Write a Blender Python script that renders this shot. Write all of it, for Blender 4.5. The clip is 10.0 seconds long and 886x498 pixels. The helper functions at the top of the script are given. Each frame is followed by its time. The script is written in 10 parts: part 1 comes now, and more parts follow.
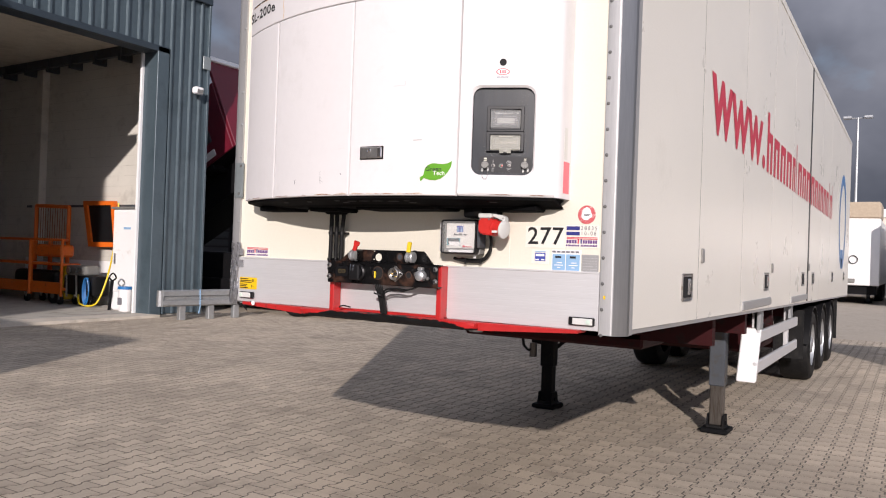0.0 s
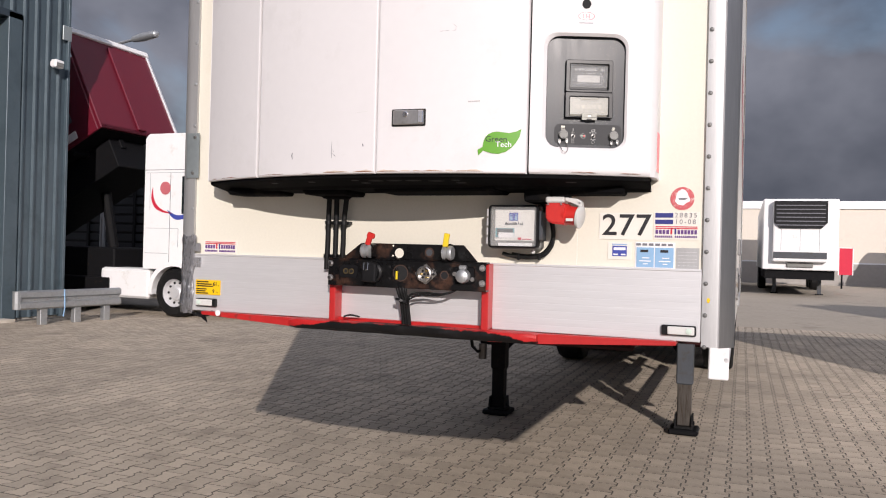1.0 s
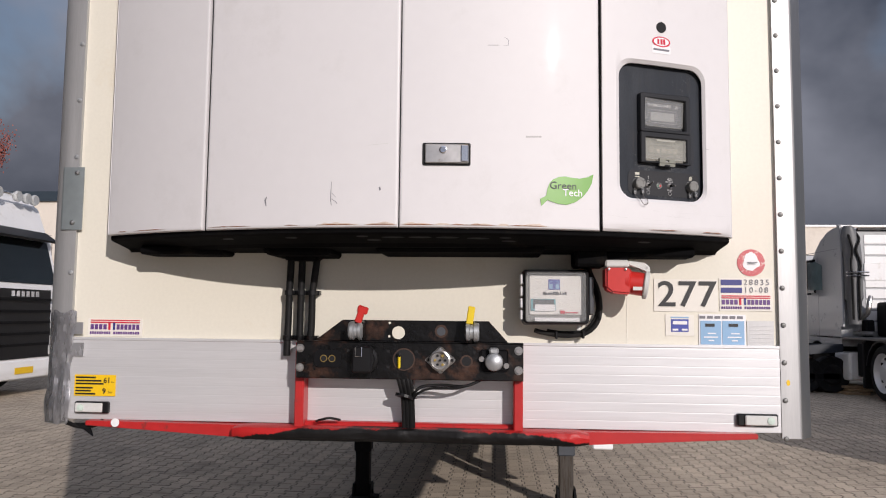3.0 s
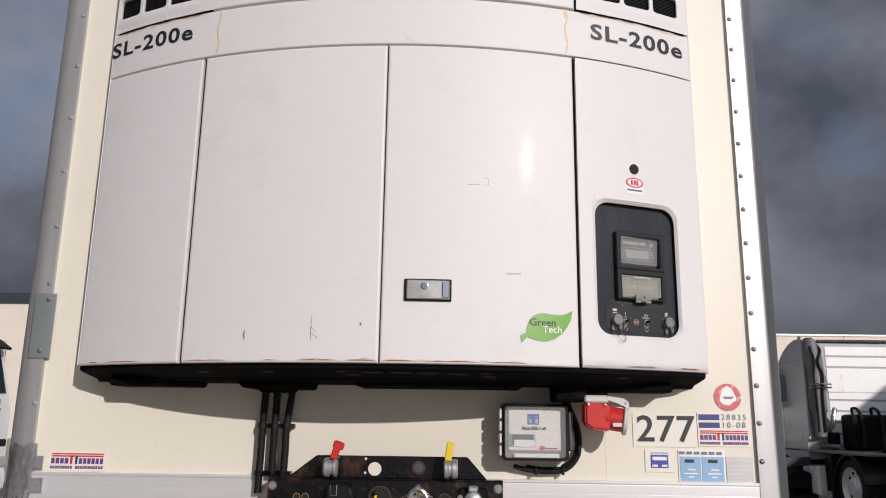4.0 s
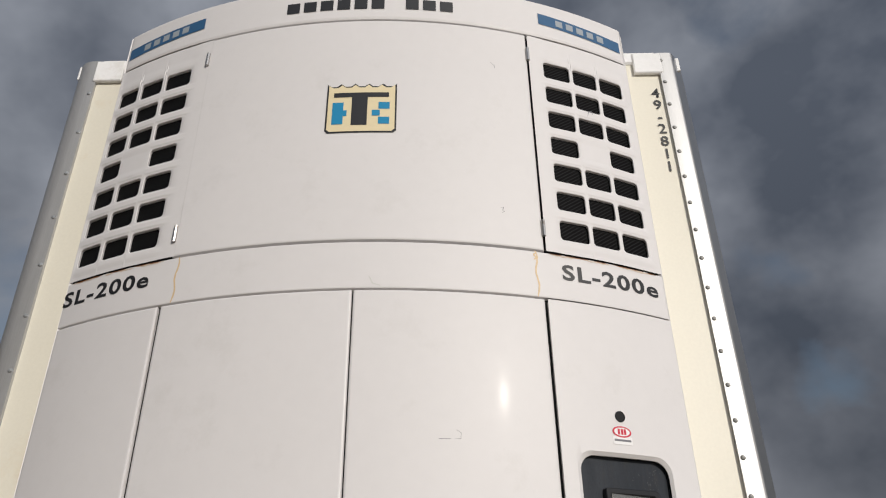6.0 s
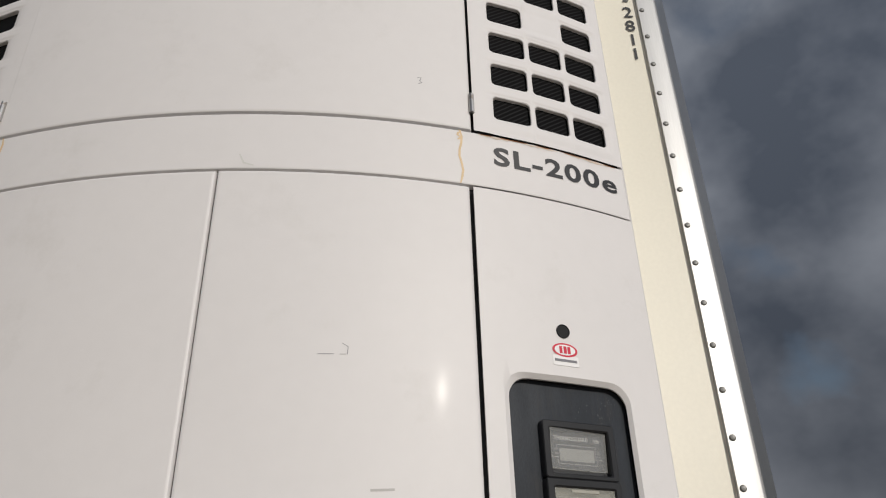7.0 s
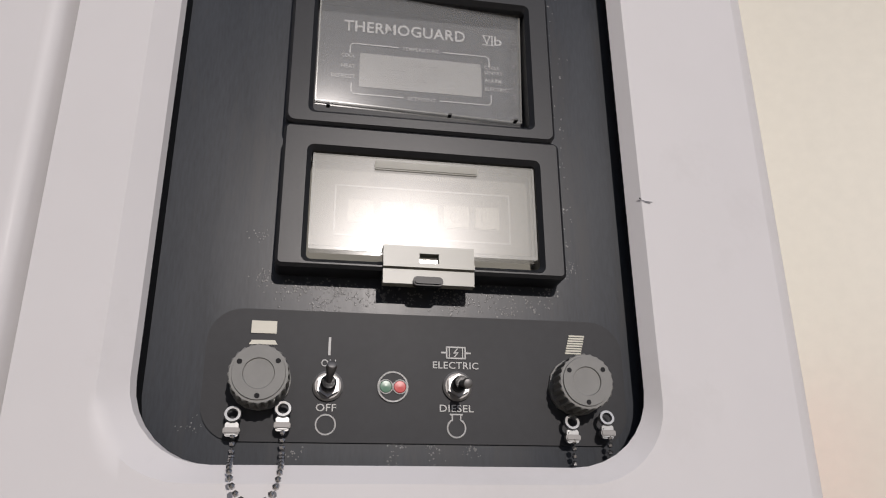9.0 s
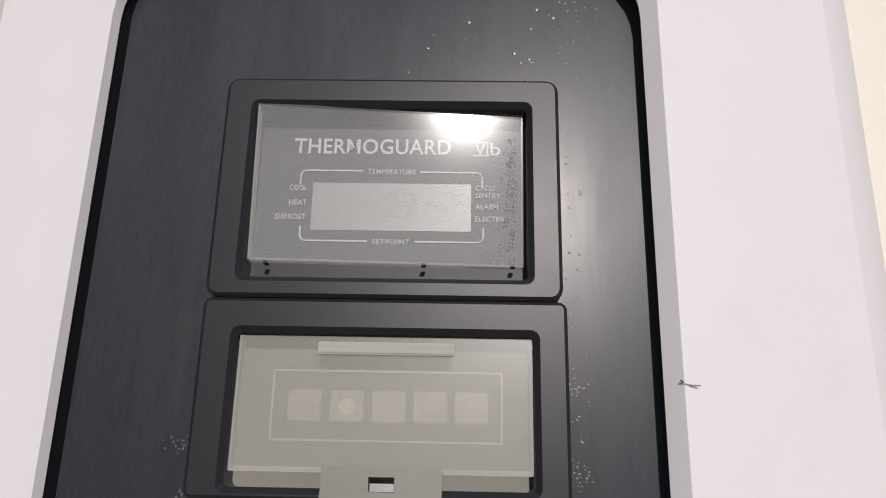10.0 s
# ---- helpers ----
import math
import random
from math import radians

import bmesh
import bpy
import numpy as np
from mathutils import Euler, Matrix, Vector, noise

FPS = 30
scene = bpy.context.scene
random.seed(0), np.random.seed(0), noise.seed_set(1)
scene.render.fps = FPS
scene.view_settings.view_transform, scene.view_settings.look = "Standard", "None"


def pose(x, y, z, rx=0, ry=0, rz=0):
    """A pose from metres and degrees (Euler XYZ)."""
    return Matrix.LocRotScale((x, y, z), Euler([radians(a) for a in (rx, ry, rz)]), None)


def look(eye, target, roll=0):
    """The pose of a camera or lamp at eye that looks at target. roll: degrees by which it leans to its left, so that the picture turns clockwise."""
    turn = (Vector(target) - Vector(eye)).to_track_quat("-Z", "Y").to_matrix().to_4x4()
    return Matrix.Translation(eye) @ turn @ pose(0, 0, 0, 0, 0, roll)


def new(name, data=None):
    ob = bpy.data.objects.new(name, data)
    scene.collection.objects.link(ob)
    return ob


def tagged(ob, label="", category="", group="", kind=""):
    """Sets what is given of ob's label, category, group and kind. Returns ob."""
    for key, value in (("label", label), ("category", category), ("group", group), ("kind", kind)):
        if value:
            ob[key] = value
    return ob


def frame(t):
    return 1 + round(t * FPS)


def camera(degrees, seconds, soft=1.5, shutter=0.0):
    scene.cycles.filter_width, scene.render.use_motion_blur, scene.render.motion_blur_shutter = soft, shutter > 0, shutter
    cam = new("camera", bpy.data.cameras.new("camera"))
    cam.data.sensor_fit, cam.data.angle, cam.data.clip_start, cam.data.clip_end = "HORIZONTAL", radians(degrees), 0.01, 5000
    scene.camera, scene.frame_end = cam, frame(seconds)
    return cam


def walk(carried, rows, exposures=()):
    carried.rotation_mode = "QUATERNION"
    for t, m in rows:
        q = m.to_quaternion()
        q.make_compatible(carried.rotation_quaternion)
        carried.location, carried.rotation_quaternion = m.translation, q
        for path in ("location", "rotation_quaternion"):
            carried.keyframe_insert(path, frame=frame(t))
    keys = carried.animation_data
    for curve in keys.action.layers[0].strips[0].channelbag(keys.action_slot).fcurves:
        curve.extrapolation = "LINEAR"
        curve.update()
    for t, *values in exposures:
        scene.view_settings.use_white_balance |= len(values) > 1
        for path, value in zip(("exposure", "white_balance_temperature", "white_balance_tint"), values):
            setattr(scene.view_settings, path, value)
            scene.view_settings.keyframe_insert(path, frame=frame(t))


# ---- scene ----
cam = camera(59.9, 10.0, soft=1.1)
PATH = [
    (0, (2.443, -3.464, 1.594), (1.395, -1.761, 1.608), 2.0),
    (0.5, (1.87, -3.312, 1.59), (0.955, -1.533, 1.595), 2.0),
    (1, (1.329, -3.09, 1.582), (0.602, -1.227, 1.586), 1.5),
    (1.5, (0.83, -2.873, 1.581), (0.305, -0.943, 1.584), 0.8),
    (2, (0.503, -2.652, 1.61), (0.159, -0.682, 1.624), 0.4),
    (3.5, (0.251, -2.581, 1.643), (0.165, -0.605, 1.938), 0.8),
    (4, (0.229, -2.606, 1.715), (0.178, -0.655, 2.153), 0.8),
    (4.5, (0.222, -2.628, 1.742), (0.178, -0.729, 2.367), 0.7),
    (5, (0.199, -2.644, 1.78), (0.177, -0.811, 2.578), 0.0),
    (6.5, (0.358, -2.202, 1.815), (0.367, -0.486, 2.843), -1.2),
    (7, (0.478, -1.855, 1.82), (0.51, -0.117, 2.808), -1.6),
    (7.5, (0.588, -1.447, 1.834), (0.627, 0.343, 2.726), -1.8),
    (8, (0.787, -1.102, 1.811), (0.73, 0.725, 2.623), -1.6),
    (8.5, (0.871, -0.853, 1.805), (0.646, 0.988, 2.552), -1.0),
    (9, (0.886, -0.67, 1.94), (0.496, 1.162, 2.641), -0.4),
    (9.5, (0.95, -0.588, 2.064), (0.28, 1.176, 2.729), 1.2),
    (10, (0.956, -0.571, 2.096), (0.193, 1.183, 2.682), 1.2),
]
EXPOSURES = [
    (0, 0.18, 6450, 16), (1, 0.06, 6450, 15), (2, -0.14, 6400, 15), (3.5, -0.26, 6380, 14), (5, -0.44, 6450, 11), (6.5, -0.46, 6550, 7),
    (7.5, -0.76, 6500, 8), (8.5, -0.76, 6450, 12), (9, -0.82, 6350, 13), (9.5, -0.62, 6350, 14), (10, -0.44, 6320, 14),
]
walk(cam, [(t, look(eye, target, roll)) for t, eye, target, roll in PATH], EXPOSURES)

# ---- light ----
SUN_WAY = Vector((-1.75, 3.2, -1.27)).normalized()
sun = new("sun", bpy.data.lights.new("sun", "SUN"))
sun.data.energy, sun.data.angle, sun.data.color = 3.95, radians(0.6), (1.0, 0.925, 0.85)
sun.matrix_world = look((6, -11, 12), Vector((6, -11, 12)) + SUN_WAY)


def build_world():
    world = bpy.data.worlds.new("sky")
    scene.world = world
    world.use_nodes = True
    nt = world.node_tree
    nt.nodes.clear()
    L = nt.links.new
    n = nt.nodes.new
    sky = n("ShaderNodeTexSky")
    sky.sky_type, sky.sun_disc = "NISHITA", False
    sky.sun_elevation = math.asin(-SUN_WAY.z)
    sky.sun_rotation = math.atan2(-SUN_WAY.x, -SUN_WAY.y)
    sky.air_density, sky.dust_density = 1.0, 1.5
    co = n("ShaderNodeTexCoord")
    # cloud layer: two octaves of noise, squashed towards the horizon
    mp = n("ShaderNodeMapping")
    mp.inputs["Scale"].default_value = (1.5, 1.5, 1.9)
    mp.inputs["Location"].default_value = (0.35, 0.9, 0.2)
    L(co.outputs["Generated"], mp.inputs["Vector"])
    big = n("ShaderNodeTexNoise")
    big.inputs["Scale"].default_value, big.inputs["Detail"].default_value, big.inputs["Roughness"].default_value = 2.1, 9, 0.5
    big.inputs["Distortion"].default_value = 0.25
    L(mp.outputs["Vector"], big.inputs["Vector"])
    cover = n("ShaderNodeValToRGB")
    cover.color_ramp.elements[0].position, cover.color_ramp.elements[1].position = 0.285, 0.44
    L(big.outputs["Fac"], cover.inputs["Fac"])
    shade = n("ShaderNodeTexNoise")
    shade.inputs["Scale"].default_value, shade.inputs["Detail"].default_value = 2.6, 5
    L(mp.outputs["Vector"], shade.inputs["Vector"])
    grey = n("ShaderNodeValToRGB")
    e = grey.color_ramp.elements
    e[0].position, e[0].color = 0.34, (0.078, 0.09, 0.118, 1)
    e[1].position, e[1].color = 0.66, (0.27, 0.285, 0.33, 1)
    L(shade.outputs["Fac"], grey.inputs["Fac"])
    # clouds grow brighter towards the sun
    dot = n("ShaderNodeVectorMath")
    dot.operation = "DOT_PRODUCT"
    L(co.outputs["Generated"], dot.inputs[0])
    dot.inputs[1].default_value = tuple(-SUN_WAY)
    glow = n("ShaderNodeMapRange")
    glow.inputs["From Min"].default_value, glow.inputs["From Max"].default_value = 0.2, 1.0
    glow.inputs["To Min"].default_value, glow.inputs["To Max"].default_value = 1.0, 3.3
    L(dot.outputs["Value"], glow.inputs["Value"])
    lit = n("ShaderNodeVectorMath")
    lit.operation = "SCALE"
    L(grey.outputs["Color"], lit.inputs[0])
    # and thinner, so lighter, higher up
    height = n("ShaderNodeSeparateXYZ")
    L(co.outputs["Generated"], height.inputs[0])
    thin = n("ShaderNodeMapRange")
    thin.inputs["From Min"].default_value, thin.inputs["From Max"].default_value = 0.1, 0.62
    thin.inputs["To Min"].default_value, thin.inputs["To Max"].default_value = 0.72, 1.52
    L(height.outputs["Z"], thin.inputs["Value"])
    gain = n("ShaderNodeMath")
    gain.operation = "MULTIPLY"
    L(glow.outputs["Result"], gain.inputs[0])
    L(thin.outputs["Result"], gain.inputs[1])
    L(gain.outputs[0], lit.inputs["Scale"])
    dim = n("ShaderNodeVectorMath")
    dim.operation = "SCALE"
    dim.inputs["Scale"].default_value = 0.085
    L(sky.outputs["Color"], dim.inputs[0])
    mix = n("ShaderNodeMix")
    mix.data_type = "RGBA"
    L(cover.outputs["Color"], mix.inputs[0])
    L(dim.outputs["Vector"], mix.inputs[6])
    L(lit.outputs["Vector"], mix.inputs[7])
    bg = n("ShaderNodeBackground")
    bg.inputs["Strength"].default_value = 1.0
    L(mix.outputs[2], bg.inputs["Color"])
    out = n("ShaderNodeOutputWorld")
    L(bg.outputs["Background"], out.inputs["Surface"])


build_world()

# ---- materials ----
def mat(name, color, rough=0.5, metal=0.0, vary=0.08, grain=60.0, bump=0.0, stain=None, stain_scale=3.0, stain_amount=0.5, coat=0.0, stretch=(1, 1, 1), spec=0.5, rough_vary=0.1, coat_rough=0.07):
    """A surface with fine grain and broad mottling; stain adds a second colour in patches."""
    m = bpy.data.materials.new(name)
    m.use_nodes = True
    nt = m.node_tree
    n, L = nt.nodes.new, nt.links.new
    bs = nt.nodes["Principled BSDF"]
    bs.inputs["Metallic"].default_value = metal
    bs.inputs["Coat Weight"].default_value = coat
    bs.inputs["Coat Roughness"].default_value = coat_rough
    bs.inputs["Specular IOR Level"].default_value = spec
    co = n("ShaderNodeTexCoord")
    mp = n("ShaderNodeMapping")
    mp.inputs["Scale"].default_value = stretch
    L(co.outputs["Object"], mp.inputs["Vector"])
    fine = n("ShaderNodeTexNoise")
    fine.inputs["Scale"].default_value, fine.inputs["Detail"].default_value = grain, 4
    broad = n("ShaderNodeTexNoise")
    broad.inputs["Scale"].default_value, broad.inputs["Detail"].default_value, broad.inputs["Roughness"].default_value = stain_scale, 6, 0.65
    for k in (fine, broad):
        L(mp.outputs["Vector"], k.inputs["Vector"])
    both = n("ShaderNodeMath")
    both.operation = "MULTIPLY_ADD"
    both.inputs[1].default_value, both.inputs[2].default_value = 0.5, 0.25
    L(fine.outputs["Fac"], both.inputs[0])
    half = n("ShaderNodeMath")
    half.operation = "MULTIPLY_ADD"
    half.inputs[1].default_value = 0.5
    L(broad.outputs["Fac"], half.inputs[0])
    L(both.outputs[0], half.inputs[2])
    ramp = n("ShaderNodeValToRGB")
    c = Vector(color)
    ramp.color_ramp.elements[0].position, ramp.color_ramp.elements[1].position = 0.55, 0.95
    ramp.color_ramp.elements[0].color = (*(c * (1 - vary)), 1)
    ramp.color_ramp.elements[1].color = (*(c * (1 + vary)), 1)
    L(half.outputs[0], ramp.inputs["Fac"])
    last = ramp.outputs["Color"]
    if stain:
        k = n("ShaderNodeTexNoise")
        k.inputs["Scale"].default_value, k.inputs["Detail"].default_value, k.inputs["Roughness"].default_value = stain_scale * 1.7, 8, 0.7
        L(mp.outputs["Vector"], k.inputs["Vector"])
        r = n("ShaderNodeMapRange")
        r.inputs["From Min"].default_value, r.inputs["From Max"].default_value = 0.66 - 0.3 * stain_amount, 0.74 - 0.2 * stain_amount
        L(k.outputs["Fac"], r.inputs["Value"])
        mx = n("ShaderNodeMix")
        mx.data_type = "RGBA"
        mx.inputs[7].default_value = (*stain, 1)
        L(r.outputs["Result"], mx.inputs[0])
        L(last, mx.inputs[6])
        last = mx.outputs[2]
    L(last, bs.inputs["Base Color"])
    rr = n("ShaderNodeMapRange")
    rr.inputs["To Min"].default_value, rr.inputs["To Max"].default_value = max(0.02, rough - rough_vary), min(1, rough + rough_vary)
    L(broad.outputs["Fac"], rr.inputs["Value"])
    L(rr.outputs["Result"], bs.inputs["Roughness"])
    if bump:
        b = n("ShaderNodeBump")
        b.inputs["Strength"].default_value, b.inputs["Distance"].default_value = bump, 0.25 / grain
        L(both.outputs[0], b.inputs["Height"])
        L(b.outputs["Normal"], bs.inputs["Normal"])
    return m


def glass_mat(name, color=(0.9, 0.95, 0.95), rough=0.02, alpha=0.25):
    m = bpy.data.materials.new(name)
    m.use_nodes = True
    bs = m.node_tree.nodes["Principled BSDF"]
    bs.inputs["Base Color"].default_value = (*color, 1)
    bs.inputs["Roughness"].default_value = rough
    bs.inputs["Alpha"].default_value = alpha
    bs.inputs["Specular IOR Level"].default_value = 0.6
    return m


M_CREAM = mat("cream_panel_paint", (0.70, 0.67, 0.575), 0.48, vary=0.04, grain=90, stain=(0.66, 0.60, 0.48), stain_scale=1.3, stain_amount=0.25)
M_SIDE = mat("side_panel_paint", (0.76, 0.735, 0.67), 0.3, vary=0.04, grain=90, stain=(0.715, 0.69, 0.625), stain_scale=0.9, stain_amount=0.2)
M_UNIT = mat("glossy_white_shell", (0.66, 0.645, 0.648), 0.5, vary=0.02, grain=25, coat=0.006, spec=0.32, stain=(0.625, 0.61, 0.608), stain_scale=2.2, stain_amount=0.3, coat_rough=0.11)
M_ALU = mat("brushed_aluminium", (0.65, 0.65, 0.66), 0.42, metal=0.4, vary=0.05, grain=40, stretch=(0.3, 1, 6), stain_scale=5)
M_ALU_D = mat("dull_aluminium_trim", (0.43, 0.43, 0.43), 0.44, metal=0.5, vary=0.1, grain=50, stretch=(8, 8, 0.4), stain_scale=4)
M_RIVET = mat("dull_rivet", (0.17, 0.17, 0.165), 0.5, metal=0.6, vary=0.15)
M_TRIM_EDGE = mat("bare_metal_corner", (0.42, 0.42, 0.42), 0.33, metal=0.92, vary=0.1, grain=30, stretch=(6, 6, 0.4))
M_GALV = mat("galvanised_steel", (0.43, 0.445, 0.455), 0.45, metal=0.7, vary=0.12, grain=30, stain=(0.38, 0.39, 0.4), stain_scale=8, stain_amount=0.5)
M_RED = mat("worn_red_paint", (0.42, 0.018, 0.018), 0.4, vary=0.12, grain=30, stain=(0.09, 0.03, 0.025), stain_scale=7, stain_amount=0.22, bump=0.15)
M_CHASSIS = mat("dark_red_chassis_paint", (0.032, 0.005, 0.006), 0.55, vary=0.15, grain=30, stain=(0.02, 0.011, 0.011), stain_scale=5, stain_amount=0.5, spec=0.15)
M_BLACK = mat("black_painted_steel", (0.008, 0.008, 0.009), 0.55, vary=0.3, grain=40, bump=0.25, stain=(0.03, 0.02, 0.014), stain_scale=9, stain_amount=0.2, spec=0.08)
M_TRAY = mat("matt_black_tray", (0.006, 0.006, 0.0065), 0.75, vary=0.3, grain=30, bump=0.2, stain=(0.016, 0.014, 0.012), stain_scale=5, stain_amount=0.3, spec=0.015)
M_RUST = mat("rusty_black_steel", (0.0045, 0.0045, 0.005), 0.3, vary=0.35, grain=45, bump=0.9, stain=(0.06, 0.03, 0.02), stain_scale=4.5, stain_amount=0.42, spec=0.28, rough_vary=0.2)
M_RUBBER = mat("black_rubber", (0.008, 0.008, 0.0085), 0.6, vary=0.25, grain=60, bump=0.2, stain=(0.018, 0.017, 0.016), stain_scale=6, spec=0.2)
M_PLASTIC = mat("black_plastic", (0.008, 0.008, 0.009), 0.4, vary=0.2, grain=220, bump=0.12, spec=0.28)
M_GREYLEG = mat("slate_grey_paint", (0.055, 0.062, 0.073), 0.45, vary=0.12, grain=40, stain=(0.05, 0.045, 0.04), stain_scale=6, stain_amount=0.5)
M_STEEL = mat("bare_steel", (0.42, 0.41, 0.40), 0.3, metal=0.9, vary=0.15, grain=60, stain=(0.2, 0.15, 0.1), stain_scale=10, stain_amount=0.35)
M_CHROME = mat("bright_chrome", (0.75, 0.75, 0.76), 0.12, metal=1.0, vary=0.04, grain=50)
M_WHITE = mat("white_paint", (0.80, 0.80, 0.80), 0.35, vary=0.05, grain=60, stain=(0.68, 0.665, 0.64), stain_scale=2.5, stain_amount=0.25)
M_GREY = mat("mid_grey_plastic", (0.185, 0.185, 0.175), 0.5, vary=0.1, grain=120, bump=0.1)
M_LGREY = mat("pale_grey_plastic", (0.58, 0.58, 0.56), 0.45, vary=0.06, grain=100)
M_INK = mat("black_ink", (0.012, 0.012, 0.014), 0.5, vary=0.1)
M_NAVY = mat("navy_print", (0.03, 0.035, 0.19), 0.4, vary=0.05)
M_REDINK = mat("red_print", (0.55, 0.02, 0.05), 0.35, vary=0.08, grain=30)
M_BLUEINK = mat("blue_print", (0.02, 0.16, 0.42), 0.4, vary=0.08)
M_LBLUE = mat("pale_blue_print", (0.25, 0.42, 0.62), 0.4, vary=0.1, grain=12)
M_PAPER = mat("white_sticker_film", (0.78, 0.77, 0.78), 0.4, vary=0.03)
M_YELLOW = mat("yellow_sticker_film", (0.80, 0.50, 0.01), 0.4, vary=0.05)
M_YELP = mat("yellow_plastic", (0.75, 0.55, 0.02), 0.4, vary=0.06)
M_REDP = mat("red_plastic", (0.52, 0.025, 0.02), 0.35, vary=0.08, grain=60, bump=0.05)
M_GREEN = mat("leaf_green_print", (0.10, 0.31, 0.012), 0.35, vary=0.05, grain=20)
M_GREYINK = mat("grey_print", (0.17, 0.17, 0.19), 0.4, vary=0.1)
M_TAPE = mat("silver_duct_tape", (0.6, 0.6, 0.62), 0.27, metal=0.7, vary=0.08, grain=60, bump=0.1, stain=(0.36, 0.36, 0.37), stain_scale=6, stain_amount=0.4, stretch=(3, 3, 0.6))
# black that stands in for shade in holes and recesses, and colours black parts
M_DARK = mat("hole_shade_and_black_parts", (0.006, 0.006, 0.007), 0.8, vary=0.2)
M_MESH = mat("black_condenser_mesh", (0.004, 0.004, 0.0045), 0.6, vary=0.5, grain=300, bump=0.4, spec=0.05)
M_PANEL = mat("anthracite_control_plate", (0.026, 0.03, 0.0365), 0.32, vary=0.3, grain=240, bump=0.03, stain=(0.034, 0.035, 0.038), stain_scale=9, stain_amount=0.45, spec=0.26, stretch=(3, 3, 0.5))
M_PANEL2 = mat("dark_label_plate", (0.026, 0.027, 0.03), 0.5, vary=0.15, grain=160, spec=0.25)
M_BEZEL = mat("grained_bezel_plastic", (0.017, 0.018, 0.0205), 0.36, vary=0.15, grain=420, bump=0.08, spec=0.3)
M_LCD = mat("lcd_glass", (0.25, 0.25, 0.235), 0.35, vary=0.06, grain=30)
M_BACKLIT = mat("frosted_display", (0.23, 0.225, 0.195), 0.6, vary=0.1, grain=20, stain_scale=14, spec=0.2)
M_LABEL = mat("white_label_ink", (0.5, 0.5, 0.49), 0.5, vary=0.08, grain=200)
M_IVORY = mat("ivory_plastic", (0.55, 0.53, 0.44), 0.4, vary=0.08)
M_CLADDING = mat("blue_grey_sheet_cladding", (0.075, 0.105, 0.125), 0.38, metal=0.2, vary=0.08, grain=20, stain=(0.06, 0.085, 0.1), stain_scale=1.2)
M_FLASH = mat("dark_flashing", (0.035, 0.05, 0.065), 0.4, metal=0.2, vary=0.1)
M_WHITEWALL = mat("white_block_wall", (0.56, 0.535, 0.48), 0.8, vary=0.1, grain=30, stain=(0.46, 0.435, 0.39), stain_scale=1.1, stain_amount=0.4, bump=0.2)
M_CONC = mat("concrete", (0.40, 0.38, 0.34), 0.85, vary=0.12, grain=50, bump=0.2, stain=(0.27, 0.25, 0.22), stain_scale=1.2, stain_amount=0.5)
M_ORANGE = mat("orange_painted_steel", (0.72, 0.14, 0.012), 0.42, vary=0.1, grain=30, stain=(0.3, 0.08, 0.02), stain_scale=6, stain_amount=0.3)
M_MAROON = mat("maroon_tipper_paint", (0.125, 0.01, 0.022), 0.35, vary=0.1, grain=20, stain=(0.13, 0.01, 0.02), stain_scale=1.4, stain_amount=0.5)
M_GLASS_D = mat("dark_window_glass", (0.012, 0.016, 0.018), 0.06, vary=0.2, grain=5)
M_BLUE = mat("blue_truck_paint", (0.02, 0.045, 0.21), 0.3, vary=0.1)
M_BGWALL = mat("cream_hall_wall", (0.66, 0.60, 0.52), 0.7, vary=0.04, grain=6, stain=(0.58, 0.52, 0.45), stain_scale=0.25, stain_amount=0.4)
M_BGGREY = mat("grey_hall_plinth", (0.32, 0.30, 0.28), 0.8, vary=0.06, grain=6)
M_ROOF = mat("slate_blue_roof", (0.11, 0.13, 0.15), 0.6, vary=0.1, grain=6)
M_GREEN_LENS = mat("green_clear_lens", (0.55, 0.65, 0.58), 0.15, vary=0.1)
M_BRASS = mat("brass", (0.5, 0.36, 0.12), 0.35, metal=0.9, vary=0.1)
M_CLEAR = glass_mat("clear_window", (0.29, 0.29, 0.26), 0.25, 0.45)
# grey veil in the clear panes stands in for hazy sky reflection
M_LENS = glass_mat("clear_pane_with_haze", (0.42, 0.43, 0.43), 0.11, 0.2)
M_CHAIN = mat("dull_chain_metal", (0.2, 0.195, 0.19), 0.5, metal=0.9, vary=0.1)


def weave(m, scale, dark, light):
    """Fine slanted wires over a dark ground."""
    nt = m.node_tree
    n, L = nt.nodes.new, nt.links.new
    bs = nt.nodes["Principled BSDF"]
    co = n("ShaderNodeTexCoord")
    turn = n("ShaderNodeMapping")
    turn.inputs["Rotation"].default_value = (0, radians(38), 0)
    L(co.outputs["Object"], turn.inputs["Vector"])
    w = n("ShaderNodeTexWave")
    w.bands_direction = "Z"
    w.inputs["Scale"].default_value, w.inputs["Distortion"].default_value = scale, 0.4
    L(turn.outputs["Vector"], w.inputs["Vector"])
    r = n("ShaderNodeValToRGB")
    r.color_ramp.elements[0].position, r.color_ramp.elements[1].position = 0.55, 0.95
    r.color_ramp.elements[0].color, r.color_ramp.elements[1].color = (*dark, 1), (*light, 1)
    L(w.outputs["Fac"], r.inputs["Fac"])
    L(r.outputs["Color"], bs.inputs["Base Color"])


weave(M_MESH, 30.0, (0.002, 0.002, 0.0022), (0.016, 0.016, 0.017))

# ---- building tools ----
BASE = {}
DROP = Vector((0, 0, -0.028))  # the trailer's body sits this much lower than its drawing


